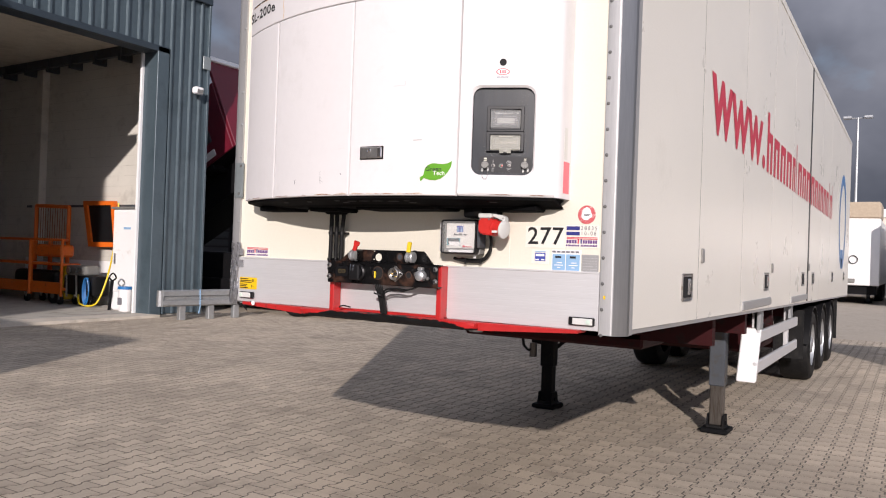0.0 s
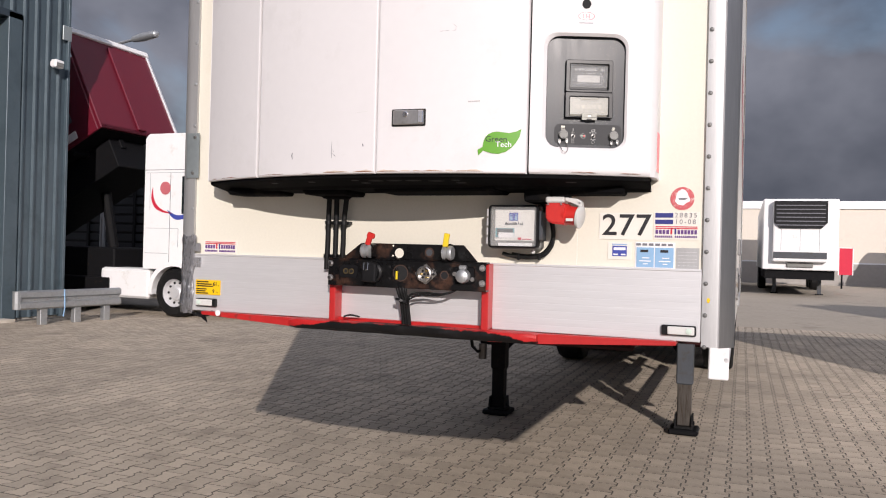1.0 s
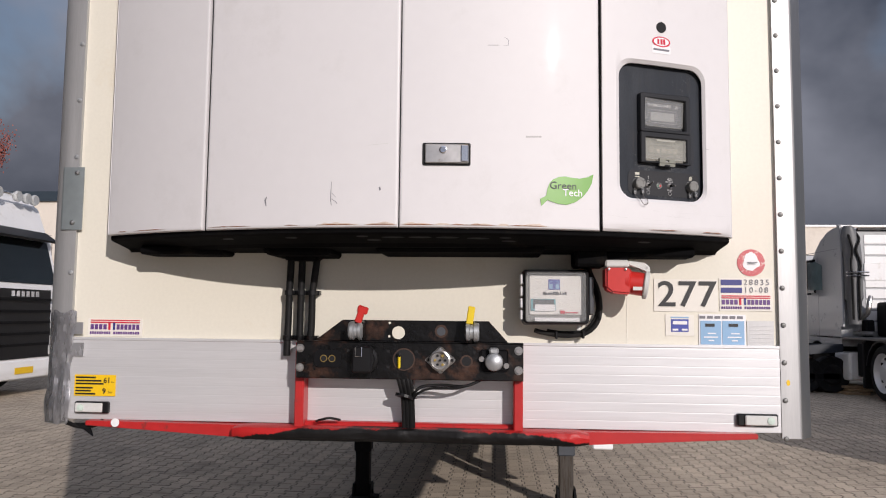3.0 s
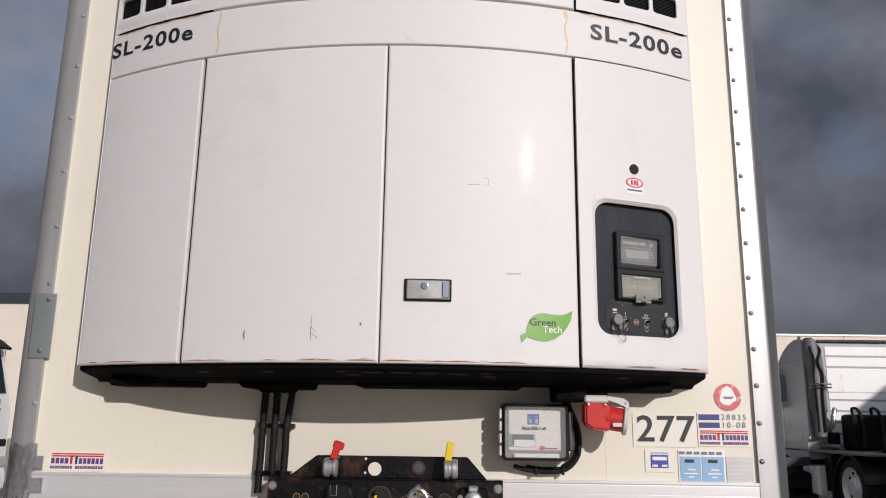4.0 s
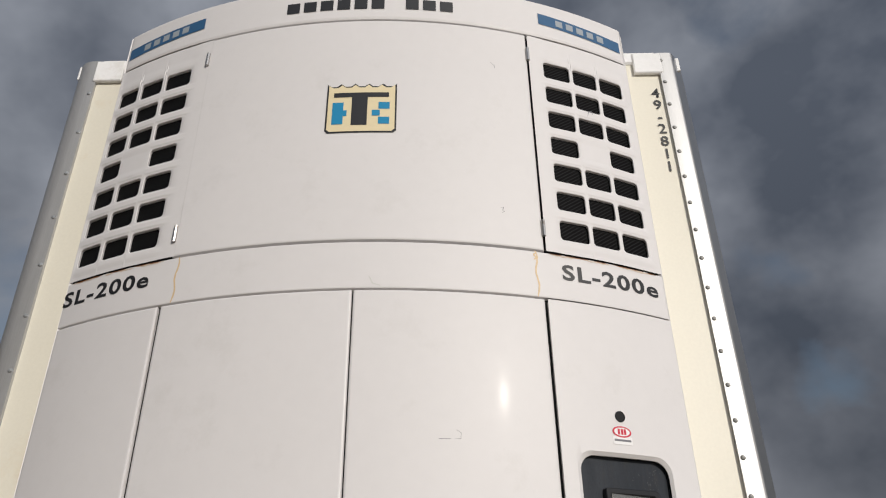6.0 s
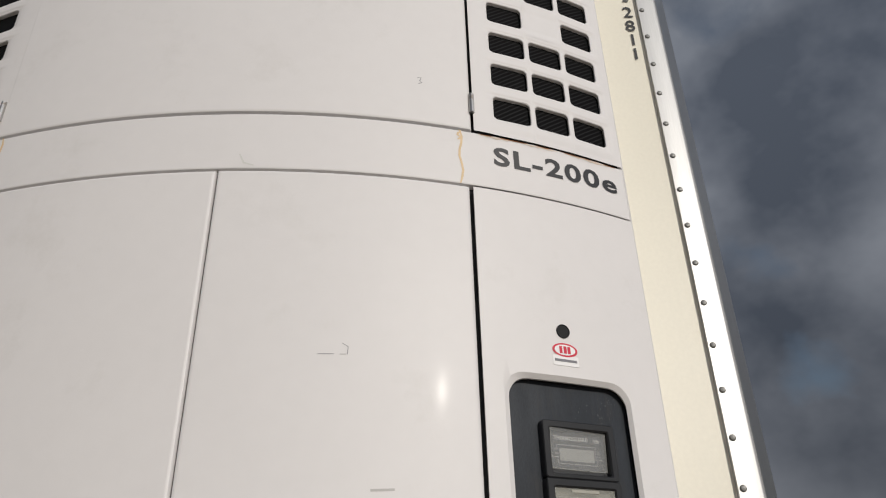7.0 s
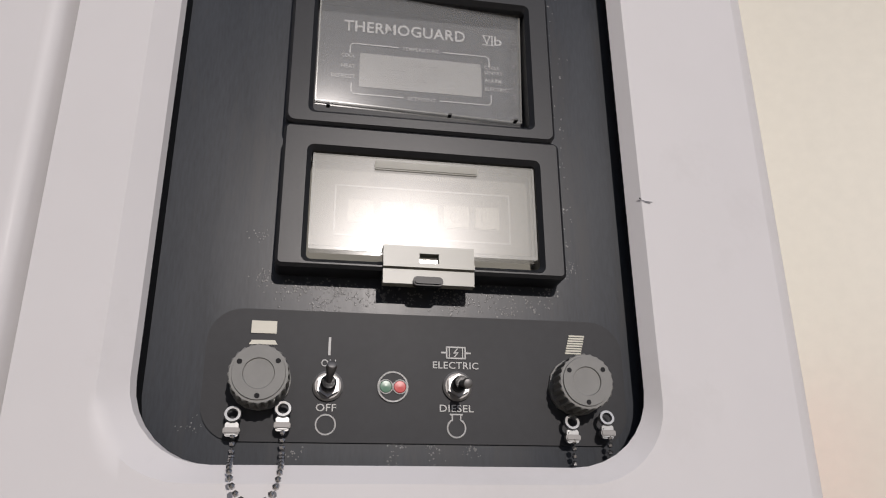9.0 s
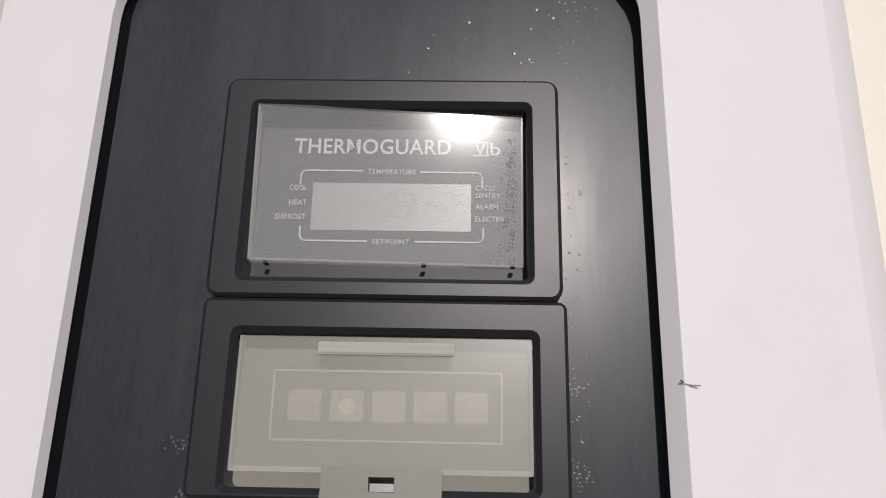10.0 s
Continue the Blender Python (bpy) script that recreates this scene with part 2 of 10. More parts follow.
def thing(name, base=(0, 0, 0), label="", category="", group="", kind="", on_trailer=False):
    ob = new(name)
    ob.empty_display_size = 0.1
    ob.location = Vector(base) + (DROP if on_trailer else Vector())
    BASE[ob.name] = Vector(base)
    return tagged(ob, label, category, group, kind)


def part(name, bm, material, parent, label="", smooth=False):
    """Links a bmesh, built in world places, as one mesh under a thing or a part."""
    ob = finish(name, bm, material, smooth, BASE[parent.name])
    ob.parent = parent
    BASE[ob.name] = BASE[parent.name]
    if label:
        ob["label"] = label
    return ob


def finish(name, bm, material, smooth=False, origin=Vector((0, 0, 0))):
    bmesh.ops.recalc_face_normals(bm, faces=bm.faces)
    if origin.length_squared > 0:
        bmesh.ops.translate(bm, verts=bm.verts, vec=-origin)
    me = bpy.data.meshes.new(name)
    bm.to_mesh(me)
    bm.free()
    me.materials.append(material)
    if smooth:
        me.shade_smooth()
        me.set_sharp_from_angle(angle=radians(32))
    return new(name, me)


def box(bm, x0, x1, y0, y1, z0, z1, bevel=0.0, m=None, seg=1):
    r = bmesh.ops.create_cube(bm, size=1)
    vs = r["verts"]
    for v in vs:
        v.co = Vector((x0 + (v.co.x + 0.5) * (x1 - x0), y0 + (v.co.y + 0.5) * (y1 - y0), z0 + (v.co.z + 0.5) * (z1 - z0)))
    if m is not None:
        for v in vs:
            v.co = m @ v.co
    if bevel > 0:
        es = {e for v in vs for e in v.link_edges}
        bmesh.ops.bevel(bm, geom=list(es), offset=bevel, segments=seg, affect="EDGES", profile=0.5)
    return bm


def cbox(bm, c, s, bevel=0.0, m=None, seg=1):
    return box(bm, c[0] - s[0] / 2, c[0] + s[0] / 2, c[1] - s[1] / 2, c[1] + s[1] / 2, c[2] - s[2] / 2, c[2] + s[2] / 2, bevel, m, seg)


def nb():
    return bmesh.new()


def cyl(bm, a, b, r, seg=16, r2=None, caps=True):
    a, b = Vector(a), Vector(b)
    q = (b - a).to_track_quat("Z", "Y").to_matrix().to_4x4()
    m = Matrix.Translation((a + b) / 2) @ q
    bmesh.ops.create_cone(bm, cap_ends=caps, segments=seg, radius1=r, radius2=r if r2 is None else r2, depth=(b - a).length, matrix=m)
    return bm


def tube(bm, pts, r, seg=8):
    """A round bar swept along a line of places."""
    pts = [Vector(p) for p in pts]
    rings = []
    side = None
    for i, p in enumerate(pts):
        d = (pts[min(i + 1, len(pts) - 1)] - pts[max(i - 1, 0)]).normalized()
        if side is None:
            side = d.orthogonal().normalized()
        side = (side - d * side.dot(d)).normalized()
        up = d.cross(side)
        rings.append([bm.verts.new(p + r * (math.cos(2 * math.pi * k / seg) * side + math.sin(2 * math.pi * k / seg) * up)) for k in range(seg)])
    for a, b in zip(rings, rings[1:]):
        for k in range(seg):
            bm.faces.new((a[k], a[(k + 1) % seg], b[(k + 1) % seg], b[k]))
    bm.faces.new(rings[0][::-1])
    bm.faces.new(rings[-1])
    return bm


def curve_pts(pts, n=6):
    """Catmull-Rom through the places."""
    pts = [Vector(p) for p in pts]
    out = []
    for i in range(len(pts) - 1):
        p0, p1, p2, p3 = pts[max(i - 1, 0)], pts[i], pts[i + 1], pts[min(i + 2, len(pts) - 1)]
        for k in range(n):
            t = k / n
            out.append(0.5 * ((2 * p1) + (p2 - p0) * t + (2 * p0 - 5 * p1 + 4 * p2 - p3) * t * t + (3 * p1 - p0 - 3 * p2 + p3) * t ** 3))
    out.append(pts[-1])
    return out


def prism(bm, poly, lo, hi, axis="y"):
    """A flat outline pushed from lo to hi along an axis; the outline gives the two other axes in order."""
    def at(u, v, w):
        return {"x": (w, u, v), "y": (u, w, v), "z": (u, v, w)}[axis]
    a = [bm.verts.new(at(u, v, lo)) for u, v in poly]
    b = [bm.verts.new(at(u, v, hi)) for u, v in poly]
    bm.faces.new(a)
    bm.faces.new(b[::-1])
    for i in range(len(poly)):
        j = (i + 1) % len(poly)
        bm.faces.new((a[i], b[i], b[j], a[j]))
    return bm


def rounded(x0, x1, z0, z1, r, n=4):
    """The outline of a rectangle with rounded corners, counter-clockwise from the right bottom."""
    out = []
    for cx, cz, a0 in ((x1 - r, z0 + r, -90), (x1 - r, z1 - r, 0), (x0 + r, z1 - r, 90), (x0 + r, z0 + r, 180)):
        for k in range(n + 1):
            a = radians(a0 + 90 * k / n)
            out.append((cx + r * math.cos(a), cz + r * math.sin(a)))
    return out


def lathe(bm, profile, a, b, seg=24):
    """Turns a profile of (radius, distance along) about the line from a to b."""
    a, b = Vector(a), Vector(b)
    d = (b - a).normalized()
    s = d.orthogonal().normalized()
    u = d.cross(s)
    rings = []
    for r, h in profile:
        if r < 1e-6:
            rings.append([bm.verts.new(a + d * h)])
        else:
            rings.append([bm.verts.new(a + d * h + r * (math.cos(2 * math.pi * k / seg) * s + math.sin(2 * math.pi * k / seg) * u)) for k in range(seg)])
    for p, q in zip(rings, rings[1:]):
        for k in range(seg):
            j = (k + 1) % seg
            if len(p) == 1 and len(q) == 1:
                continue
            if len(p) == 1:
                bm.faces.new((p[0], q[j], q[k]))
            elif len(q) == 1:
                bm.faces.new((p[k], p[j], q[0]))
            else:
                bm.faces.new((p[k], p[j], q[j], q[k]))
    return bm


def words(text, size, align="CENTER", bold=0.0, spacing=1.0, depth=0.0):
    """A bmesh of lettering in the xy plane, size high."""
    cu = bpy.data.curves.new("lettering", "FONT")
    cu.body, cu.size, cu.align_x, cu.align_y = text, size, align, "CENTER"
    cu.offset, cu.space_character, cu.extrude, cu.resolution_u = bold, spacing, depth, 3
    ob = new("lettering", cu)
    bpy.context.view_layer.update()
    me = bpy.data.meshes.new_from_object(ob.evaluated_get(bpy.context.evaluated_depsgraph_get()))
    bm = nb()
    bm.from_mesh(me)
    bpy.data.objects.remove(ob)
    bpy.data.curves.remove(cu)
    bpy.data.meshes.remove(me)
    return bm


def moved(bm, f):
    for v in bm.verts:
        v.co = Vector(f(v.co))
    return bm


# the bowed front of the refrigeration unit: a cylinder of 2.05 m radius
BOW, BOW_Y = 2.05, 1.635


def bow(x, off=0.0):
    return BOW_Y - math.sqrt((BOW + off) ** 2 - x * x)


def bow_panel(bm, x0, x1, z0, z1, off=0.0, th=0.03, e=0.006, n=None):
    n = n or max(2, int((x1 - x0) / 0.04))
    # close rows beside the rounded edge keep the broad face true
    f = e * 1.5
    xs = [x0, x0 + e * 0.35, x0 + e] + [x0 + f + (x1 - x0 - 2 * f) * i / n for i in range(n + 1)] + [x1 - e, x1 - e * 0.35, x1]
    zs = [z0, z0 + e * 0.35, z0 + e, z0 + f, z1 - f, z1 - e, z1 - e * 0.35, z1]

    def sink(t, a, b):
        d = min(t - a, b - t)
        return 0 if d >= e * 0.99 else (e * 0.3 if d > e * 0.2 else e)
    grid = [[bm.verts.new((x, bow(x, off) + max(sink(x, x0, x1), sink(z, z0, z1)), z)) for z in zs] for x in xs]
    back = [[bm.verts.new((x, bow(x, off) + th, z)) for z in (z0, z1)] for x in xs]
    for i in range(len(xs) - 1):
        for j in range(len(zs) - 1):
            bm.faces.new((grid[i][j], grid[i + 1][j], grid[i + 1][j + 1], grid[i][j + 1]))
        bm.faces.new((grid[i][0], back[i][0], back[i + 1][0], grid[i + 1][0]))
        bm.faces.new((grid[i][-1], grid[i + 1][-1], back[i + 1][1], back[i][1]))
        bm.faces.new((back[i][0], back[i][1], back[i + 1][1], back[i + 1][0]))
    for i in (0, -1):
        bm.faces.new([grid[i][j] for j in range(len(zs))] + [back[i][1], back[i][0]])
    return bm


def pierced(bm, rect, holes, place, depth=0.02, lip=0.0, n=4, rings=3):
    """A plate over a rectangle (x0, x1, z0, z1) with rounded holes ((x0, x1, z0, z1, r), cell rectangle); place(x, z, sink) gives the surface."""
    for hole, cell in holes:
        hx0, hx1, hz0, hz1, r = hole
        loop = rounded(hx0, hx1, hz0, hz1, r, n)
        cx, cz = (hx0 + hx1) / 2, (hz0 + hz1) / 2
        outer = []
        for k, (x, z) in enumerate(loop):
            # push outwards to the cell's edge, corner to corner
            q, i = divmod(k, n + 1)
            t = i / n
            c = [(cell[1], cell[2]), (cell[1], cell[3]), (cell[0], cell[3]), (cell[0], cell[2])][q]
            if t < 0.5:
                w = t / 0.5
                p = {0: (x, cell[2]), 1: (cell[1], z), 2: (x, cell[3]), 3: (cell[0], z)}[q]
            else:
                w = (1 - t) / 0.5
                p = {0: (cell[1], z), 1: (x, cell[3]), 2: (cell[0], z), 3: (x, cell[2])}[q]
            outer.append((p[0] + (c[0] - p[0]) * w, p[1] + (c[1] - p[1]) * w))
        N = len(loop)
        lines = []
        for s in range(rings + 1):
            f = s / rings
            lines.append([bm.verts.new(place(o[0] + (i[0] - o[0]) * f, o[1] + (i[1] - o[1]) * f, 0)) for o, i in zip(outer, loop)])
        if lip:
            lines.append([bm.verts.new(place(cx + (x - cx) * (1 - lip / (hx1 - hx0) * 0.8), cz + (z - cz) * (1 - lip / (hz1 - hz0) * 0.8), lip * 0.4)) for x, z in loop])
            lines.append([bm.verts.new(place(cx + (x - cx) * (1 - lip / (hx1 - hx0) * 2), cz + (z - cz) * (1 - lip / (hz1 - hz0) * 2), lip)) for x, z in loop])
            lines.append([bm.verts.new(place(cx + (x - cx) * (1 - lip / (hx1 - hx0) * 2), cz + (z - cz) * (1 - lip / (hz1 - hz0) * 2), depth)) for x, z in loop])
        else:
            lines.append([bm.verts.new(place(x, z, depth)) for x, z in loop])
        for a, b in zip(lines, lines[1:]):
            for k in range(N):
                j = (k + 1) % N
                bm.faces.new((a[k], a[j], b[j], b[k]))
    return bm

# ---- ground ----
def ground_z(x, y):
    """The yard lies level round the trailer and climbs a little beyond it."""
    t = max(0.0, y - 14.0)
    return min(0.22, 0.0135 * t * min(1.0, t / 6.0))


def build_ground():
    bm = nb()
    xs = [-400, -120, -60, -40, -30, -20, -12.4, -8, -4, 0, 4, 8, 12, 20, 30, 40, 60, 120, 400]
    ys = [-400, -120, -60, -30, -15, -9, -8.1, -4, 0, 4, 8, 12, 14, 15, 16, 17, 18, 20, 22, 24, 26, 28, 30, 32, 40, 60, 120, 400, 1500]
    g = [[bm.verts.new((x * (3 if abs(x) == 400 else 1), y, ground_z(x, y) - (0.012 if -14 < x < 11 and -8.2 < y < 16.5 else 0.0))) for y in ys] for x in xs]
    for i in range(len(xs) - 1):
        for j in range(len(ys) - 1):
            bm.faces.new((g[i][j], g[i + 1][j], g[i + 1][j + 1], g[i][j + 1]))
    return tagged(finish("ground", bm, M_GROUND, True), "grey interlocking concrete block paving of a yard", "ground", kind="structure")


M_GROUND = mat("paved_yard", (0.40, 0.35, 0.285), 0.85, vary=0.14, grain=9, stain=(0.28, 0.24, 0.195), stain_scale=0.5, stain_amount=0.3, bump=0.3)
ground = build_ground()
BASE[ground.name] = Vector((0, 0, 0))

# ---- the refrigerated semi-trailer ----
def low(y):
    return 1.285 - 0.0145 * y


def high(y):
    return 4.205 - 0.0075 * y


M_SEAM = mat("dark_seam_fill", (0.07, 0.068, 0.065), 0.8, vary=0.2)
trailer = thing("semi_trailer", (0, 6.8, 0), "long cream-white refrigerated box semi-trailer standing on its landing legs", "trailer", on_trailer=True)


def build_trailer_box():
    W = 1.27
    END = 13.75
    # front wall
    bm = nb()
    box(bm, -1.2, 1.2, 0, 0.07, 1.29, 4.19)
    part("front_wall", bm, M_CREAM, trailer, "cream painted front bulkhead")
    # roof and floor
    bm = nb()
    prism(bm, [(0.02, high(0) - 0.07), (END, high(END) - 0.07), (END, high(END)), (0.02, high(0))], -1.29, 1.29, "x")
    part("roof", bm, M_WHITE, trailer)
    bm = nb()
    prism(bm, [(0.03, low(0) + 0.0), (END, low(END)), (END, low(END) + 0.1), (0.03, low(0) + 0.1)], -1.25, 1.25, "x")
    part("floor", bm, M_BLACK, trailer)
    bm = nb()
    prism(bm, [(END - 0.06, low(END)), (END, low(END)), (END, high(END)), (END - 0.06, high(END))], -1.28, 1.28, "x")
    part("rear_wall", bm, M_WHITE, trailer)
    # side wall seams, as read along the long side
    seams = [0.1, 1.41, 2.78, 4.15, 5.52, 7.05, 8.4, 9.75, 11.1, 12.45, END]
    for sx in (1, -1):
        for a, b in zip(seams, seams[1:]):
            bm = nb()
            prism(bm, [(a + 0.006, low(a) + 0.012), (b - 0.006, low(b) + 0.012), (b - 0.006, high(b) - 0.05), (a + 0.006, high(a) - 0.05)], sx * 1.245, sx * 1.3, "x")
            part("side_panel", bm, M_SIDE, trailer)
            if b < END:
                # dark strip put into the gap so that the seam stays dark
                bm = nb()
                prism(bm, [(b - 0.0056, low(b) + 0.014), (b + 0.0056, low(b) + 0.014), (b + 0.0056, high(b) - 0.055), (b - 0.0056, high(b) - 0.055)], sx * 1.25, sx * 1.2992, "x")
                part("seam_strip", bm, M_SEAM, trailer, "dark strip in the seam")
        bm = nb()
        prism(bm, [(0.1, low(0.1) - 0.012), (END, low(END) - 0.012), (END, low(END) + 0.012), (0.1, low(0.1) + 0.012)], sx * 1.22, sx * 1.292, "x")
        part("sill_rail", bm, M_ALU_D, trailer)
        bm = nb()
        prism(bm, [(0.1, high(0.1) - 0.055), (END, high(END) - 0.055), (END, high(END) + 0.012), (0.1, high(0.1) + 0.012)], sx * 1.2, sx * 1.306, "x")
        part("roof_rail", bm, M_SIDE, trailer)
        # dark backing behind the seams
        bm = nb()
        prism(bm, [(0.1, low(0.1)), (END, low(END)), (END, high(END) - 0.06), (0.1, high(0.1) - 0.06)], sx * 1.20, sx * 1.243, "x")
        part("wall_core", bm, M_GREYINK, trailer)
    for sx in (1, -1):
        for y, wide in ((7.05, 0.05),):
            bm = nb()
            box(bm, min(sx * 1.29, sx * 1.305), max(sx * 1.29, sx * 1.305), y - wide, y + wide, low(y) + 0.02, high(y) - 0.06, 0.004)
            part("door_post", bm, M_PLASTIC, trailer)
    # rub strips under two of the doors
    for a, b in ((2.85, 4.2), (5.6, 7.0)):
        bm = nb()
        box(bm, 1.29, 1.312, a, b, low(a) + 0.02, low(a) + 0.09, 0.006)
        part("kick_strip", bm, M_ALU_D, trailer)
    # recessed latches
    for y in (1.13, 3.93, 6.55, 7.6, 10.3, 12.6):
        bm = nb()
        box(bm, 1.298, 1.306, y - 0.115, y + 0.115, 1.40, 1.56, 0.012)
        plate = part("latch_plate", bm, M_STEEL, trailer, "steel recessed latch in the side door")
        # dark slab stands in for the shade in the latch recess
        bm = nb()
        box(bm, 1.304, 1.309, y - 0.09, y + 0.085, 1.42, 1.54, 0.006)
        part("latch_cup", bm, M_DARK, plate)
        bm = nb()
        box(bm, 1.306, 1.318, y - 0.01, y + 0.045, 1.435, 1.53, 0.006)
        part("latch_lever", bm, M_CHROME, plate)
    for y, z in ((1.48, 1.67), (4.23, 1.6), (7.1, 1.62)):
        bm = nb()
        box(bm, 1.298, 1.318, y - 0.02, y + 0.02, z - 0.045, z + 0.045, 0.006)
        part("door_catch", bm, M_STEEL, trailer)
    # front corner trims: a flat flange with a rolled corner
    for sx in (1, -1):
        bm = nb()
        if sx > 0:
            prof = [(1.188, -0.014), (1.243, -0.014), (1.2475, -0.0125), (1.251, -0.009), (1.298, 0.046), (1.3025, 0.053), (1.304, 0.062), (1.304, 0.125), (1.292, 0.125), (1.285, 0.06), (1.24, 0.0), (1.188, 0.0)]
        else:
            prof = [(1.188, -0.014), (1.218, -0.014)] + [(1.218 + 0.078 * math.sin(radians(a)), 0.064 - 0.078 * math.cos(radians(a))) for a in range(10, 91, 10)] + [(1.296, 0.125), (1.284, 0.125), (1.277, 0.06), (1.24, 0.0), (1.188, 0.0)]
        prism(bm, [(sx * u, v) for u, v in prof], 1.27, 4.205, "z")
        part("corner_trim", bm, M_ALU_D, trailer, "riveted aluminium corner profile", smooth=True)
        if sx > 0:
            bm = nb()
            prism(bm, [(1.2525, -0.0095), (1.2995, 0.0455), (1.3055, 0.056), (1.306, 0.07), (1.3042, 0.07), (1.25, -0.006)], 1.268, 4.206, "z")
            part("corner_edge", bm, M_TRIM_EDGE, trailer, "bare metal edge of the corner profile", smooth=True)
        # close rivets on one corner, every second one on the other
        first, pitch, many = (4.1615, 0.1205, 25) if sx > 0 else (4.024, 0.2035, 14)
        for i in range(many):
            z = first - i * pitch
            bm = nb()
            lathe(bm, [(0.0085, 0), (0.0085, 0.002), (0.006, 0.005), (0, 0.006)], (sx * 1.2, -0.0135, z), (sx * 1.2, -0.2, z), 10)
            part("rivet", bm, M_RIVET if sx > 0 else M_GALV, trailer)
    # roof cap across the front
    bm = nb()
    box(bm, -1.184, 1.184, -0.012, 0.1, 4.15, 4.215, 0.008)
    part("roof_cap", bm, M_WHITE, trailer)
    for sx in (1, -1):
        bm = nb()
        box(bm, min(sx * 1.08, sx * 1.2), max(sx * 1.08, sx * 1.2), -0.02, 0.0, 4.09, 4.2, 0.004)
        part("cap_plate", bm, M_WHITE, trailer)


def scraped_paint():
    """Red paint worn to black steel along the lower edge of the bar, in ragged patches."""
    m = mat("scraped_red_and_black", (0.42, 0.018, 0.018), 0.4, vary=0.12, grain=22, bump=0.8, spec=0.2, rough_vary=0.2)
    nt = m.node_tree
    n, L = nt.nodes.new, nt.links.new
    bs = nt.nodes["Principled BSDF"]
    red = bs.inputs["Base Color"].links[0].from_socket
    geo = n("ShaderNodeTexCoord")
    axes = n("ShaderNodeSeparateXYZ")
    L(geo.outputs["Object"], axes.inputs[0])
    rag = n("ShaderNodeTexNoise")
    rag.inputs["Scale"].default_value, rag.inputs["Detail"].default_value, rag.inputs["Roughness"].default_value = 9, 8, 0.7
    L(geo.outputs["Object"], rag.inputs["Vector"])
    wide = n("ShaderNodeMath")
    wide.operation = "ABSOLUTE"
    L(axes.outputs["X"], wide.inputs[0])
    drop = n("ShaderNodeMapRange")
    drop.inputs["From Min"].default_value, drop.inputs["From Max"].default_value = 0.34, 0.6
    drop.inputs["To Min"].default_value, drop.inputs["To Max"].default_value = 1.289, 1.248
    L(wide.outputs[0], drop.inputs["Value"])
    edge = n("ShaderNodeMath")
    edge.operation = "MULTIPLY_ADD"
    edge.inputs[1].default_value = 0.055
    L(rag.outputs["Fac"], edge.inputs[0])
    L(drop.outputs["Result"], edge.inputs[2])
    lift = n("ShaderNodeMath")
    lift.operation = "SUBTRACT"
    L(edge.outputs[0], lift.inputs[0])
    L(axes.outputs["Z"], lift.inputs[1])
    cut = n("ShaderNodeMapRange")
    cut.inputs["From Min"].default_value, cut.inputs["From Max"].default_value = 0.026, 0.03
    L(lift.outputs[0], cut.inputs["Value"])
    mx = n("ShaderNodeMix")
    mx.data_type = "RGBA"
    mx.inputs[7].default_value = (0.007, 0.0065, 0.0065, 1)
    L(cut.outputs["Result"], mx.inputs[0])
    L(red, mx.inputs[6])
    L(mx.outputs[2], bs.inputs["Base Color"])
    return m


M_SCRAPED = scraped_paint()


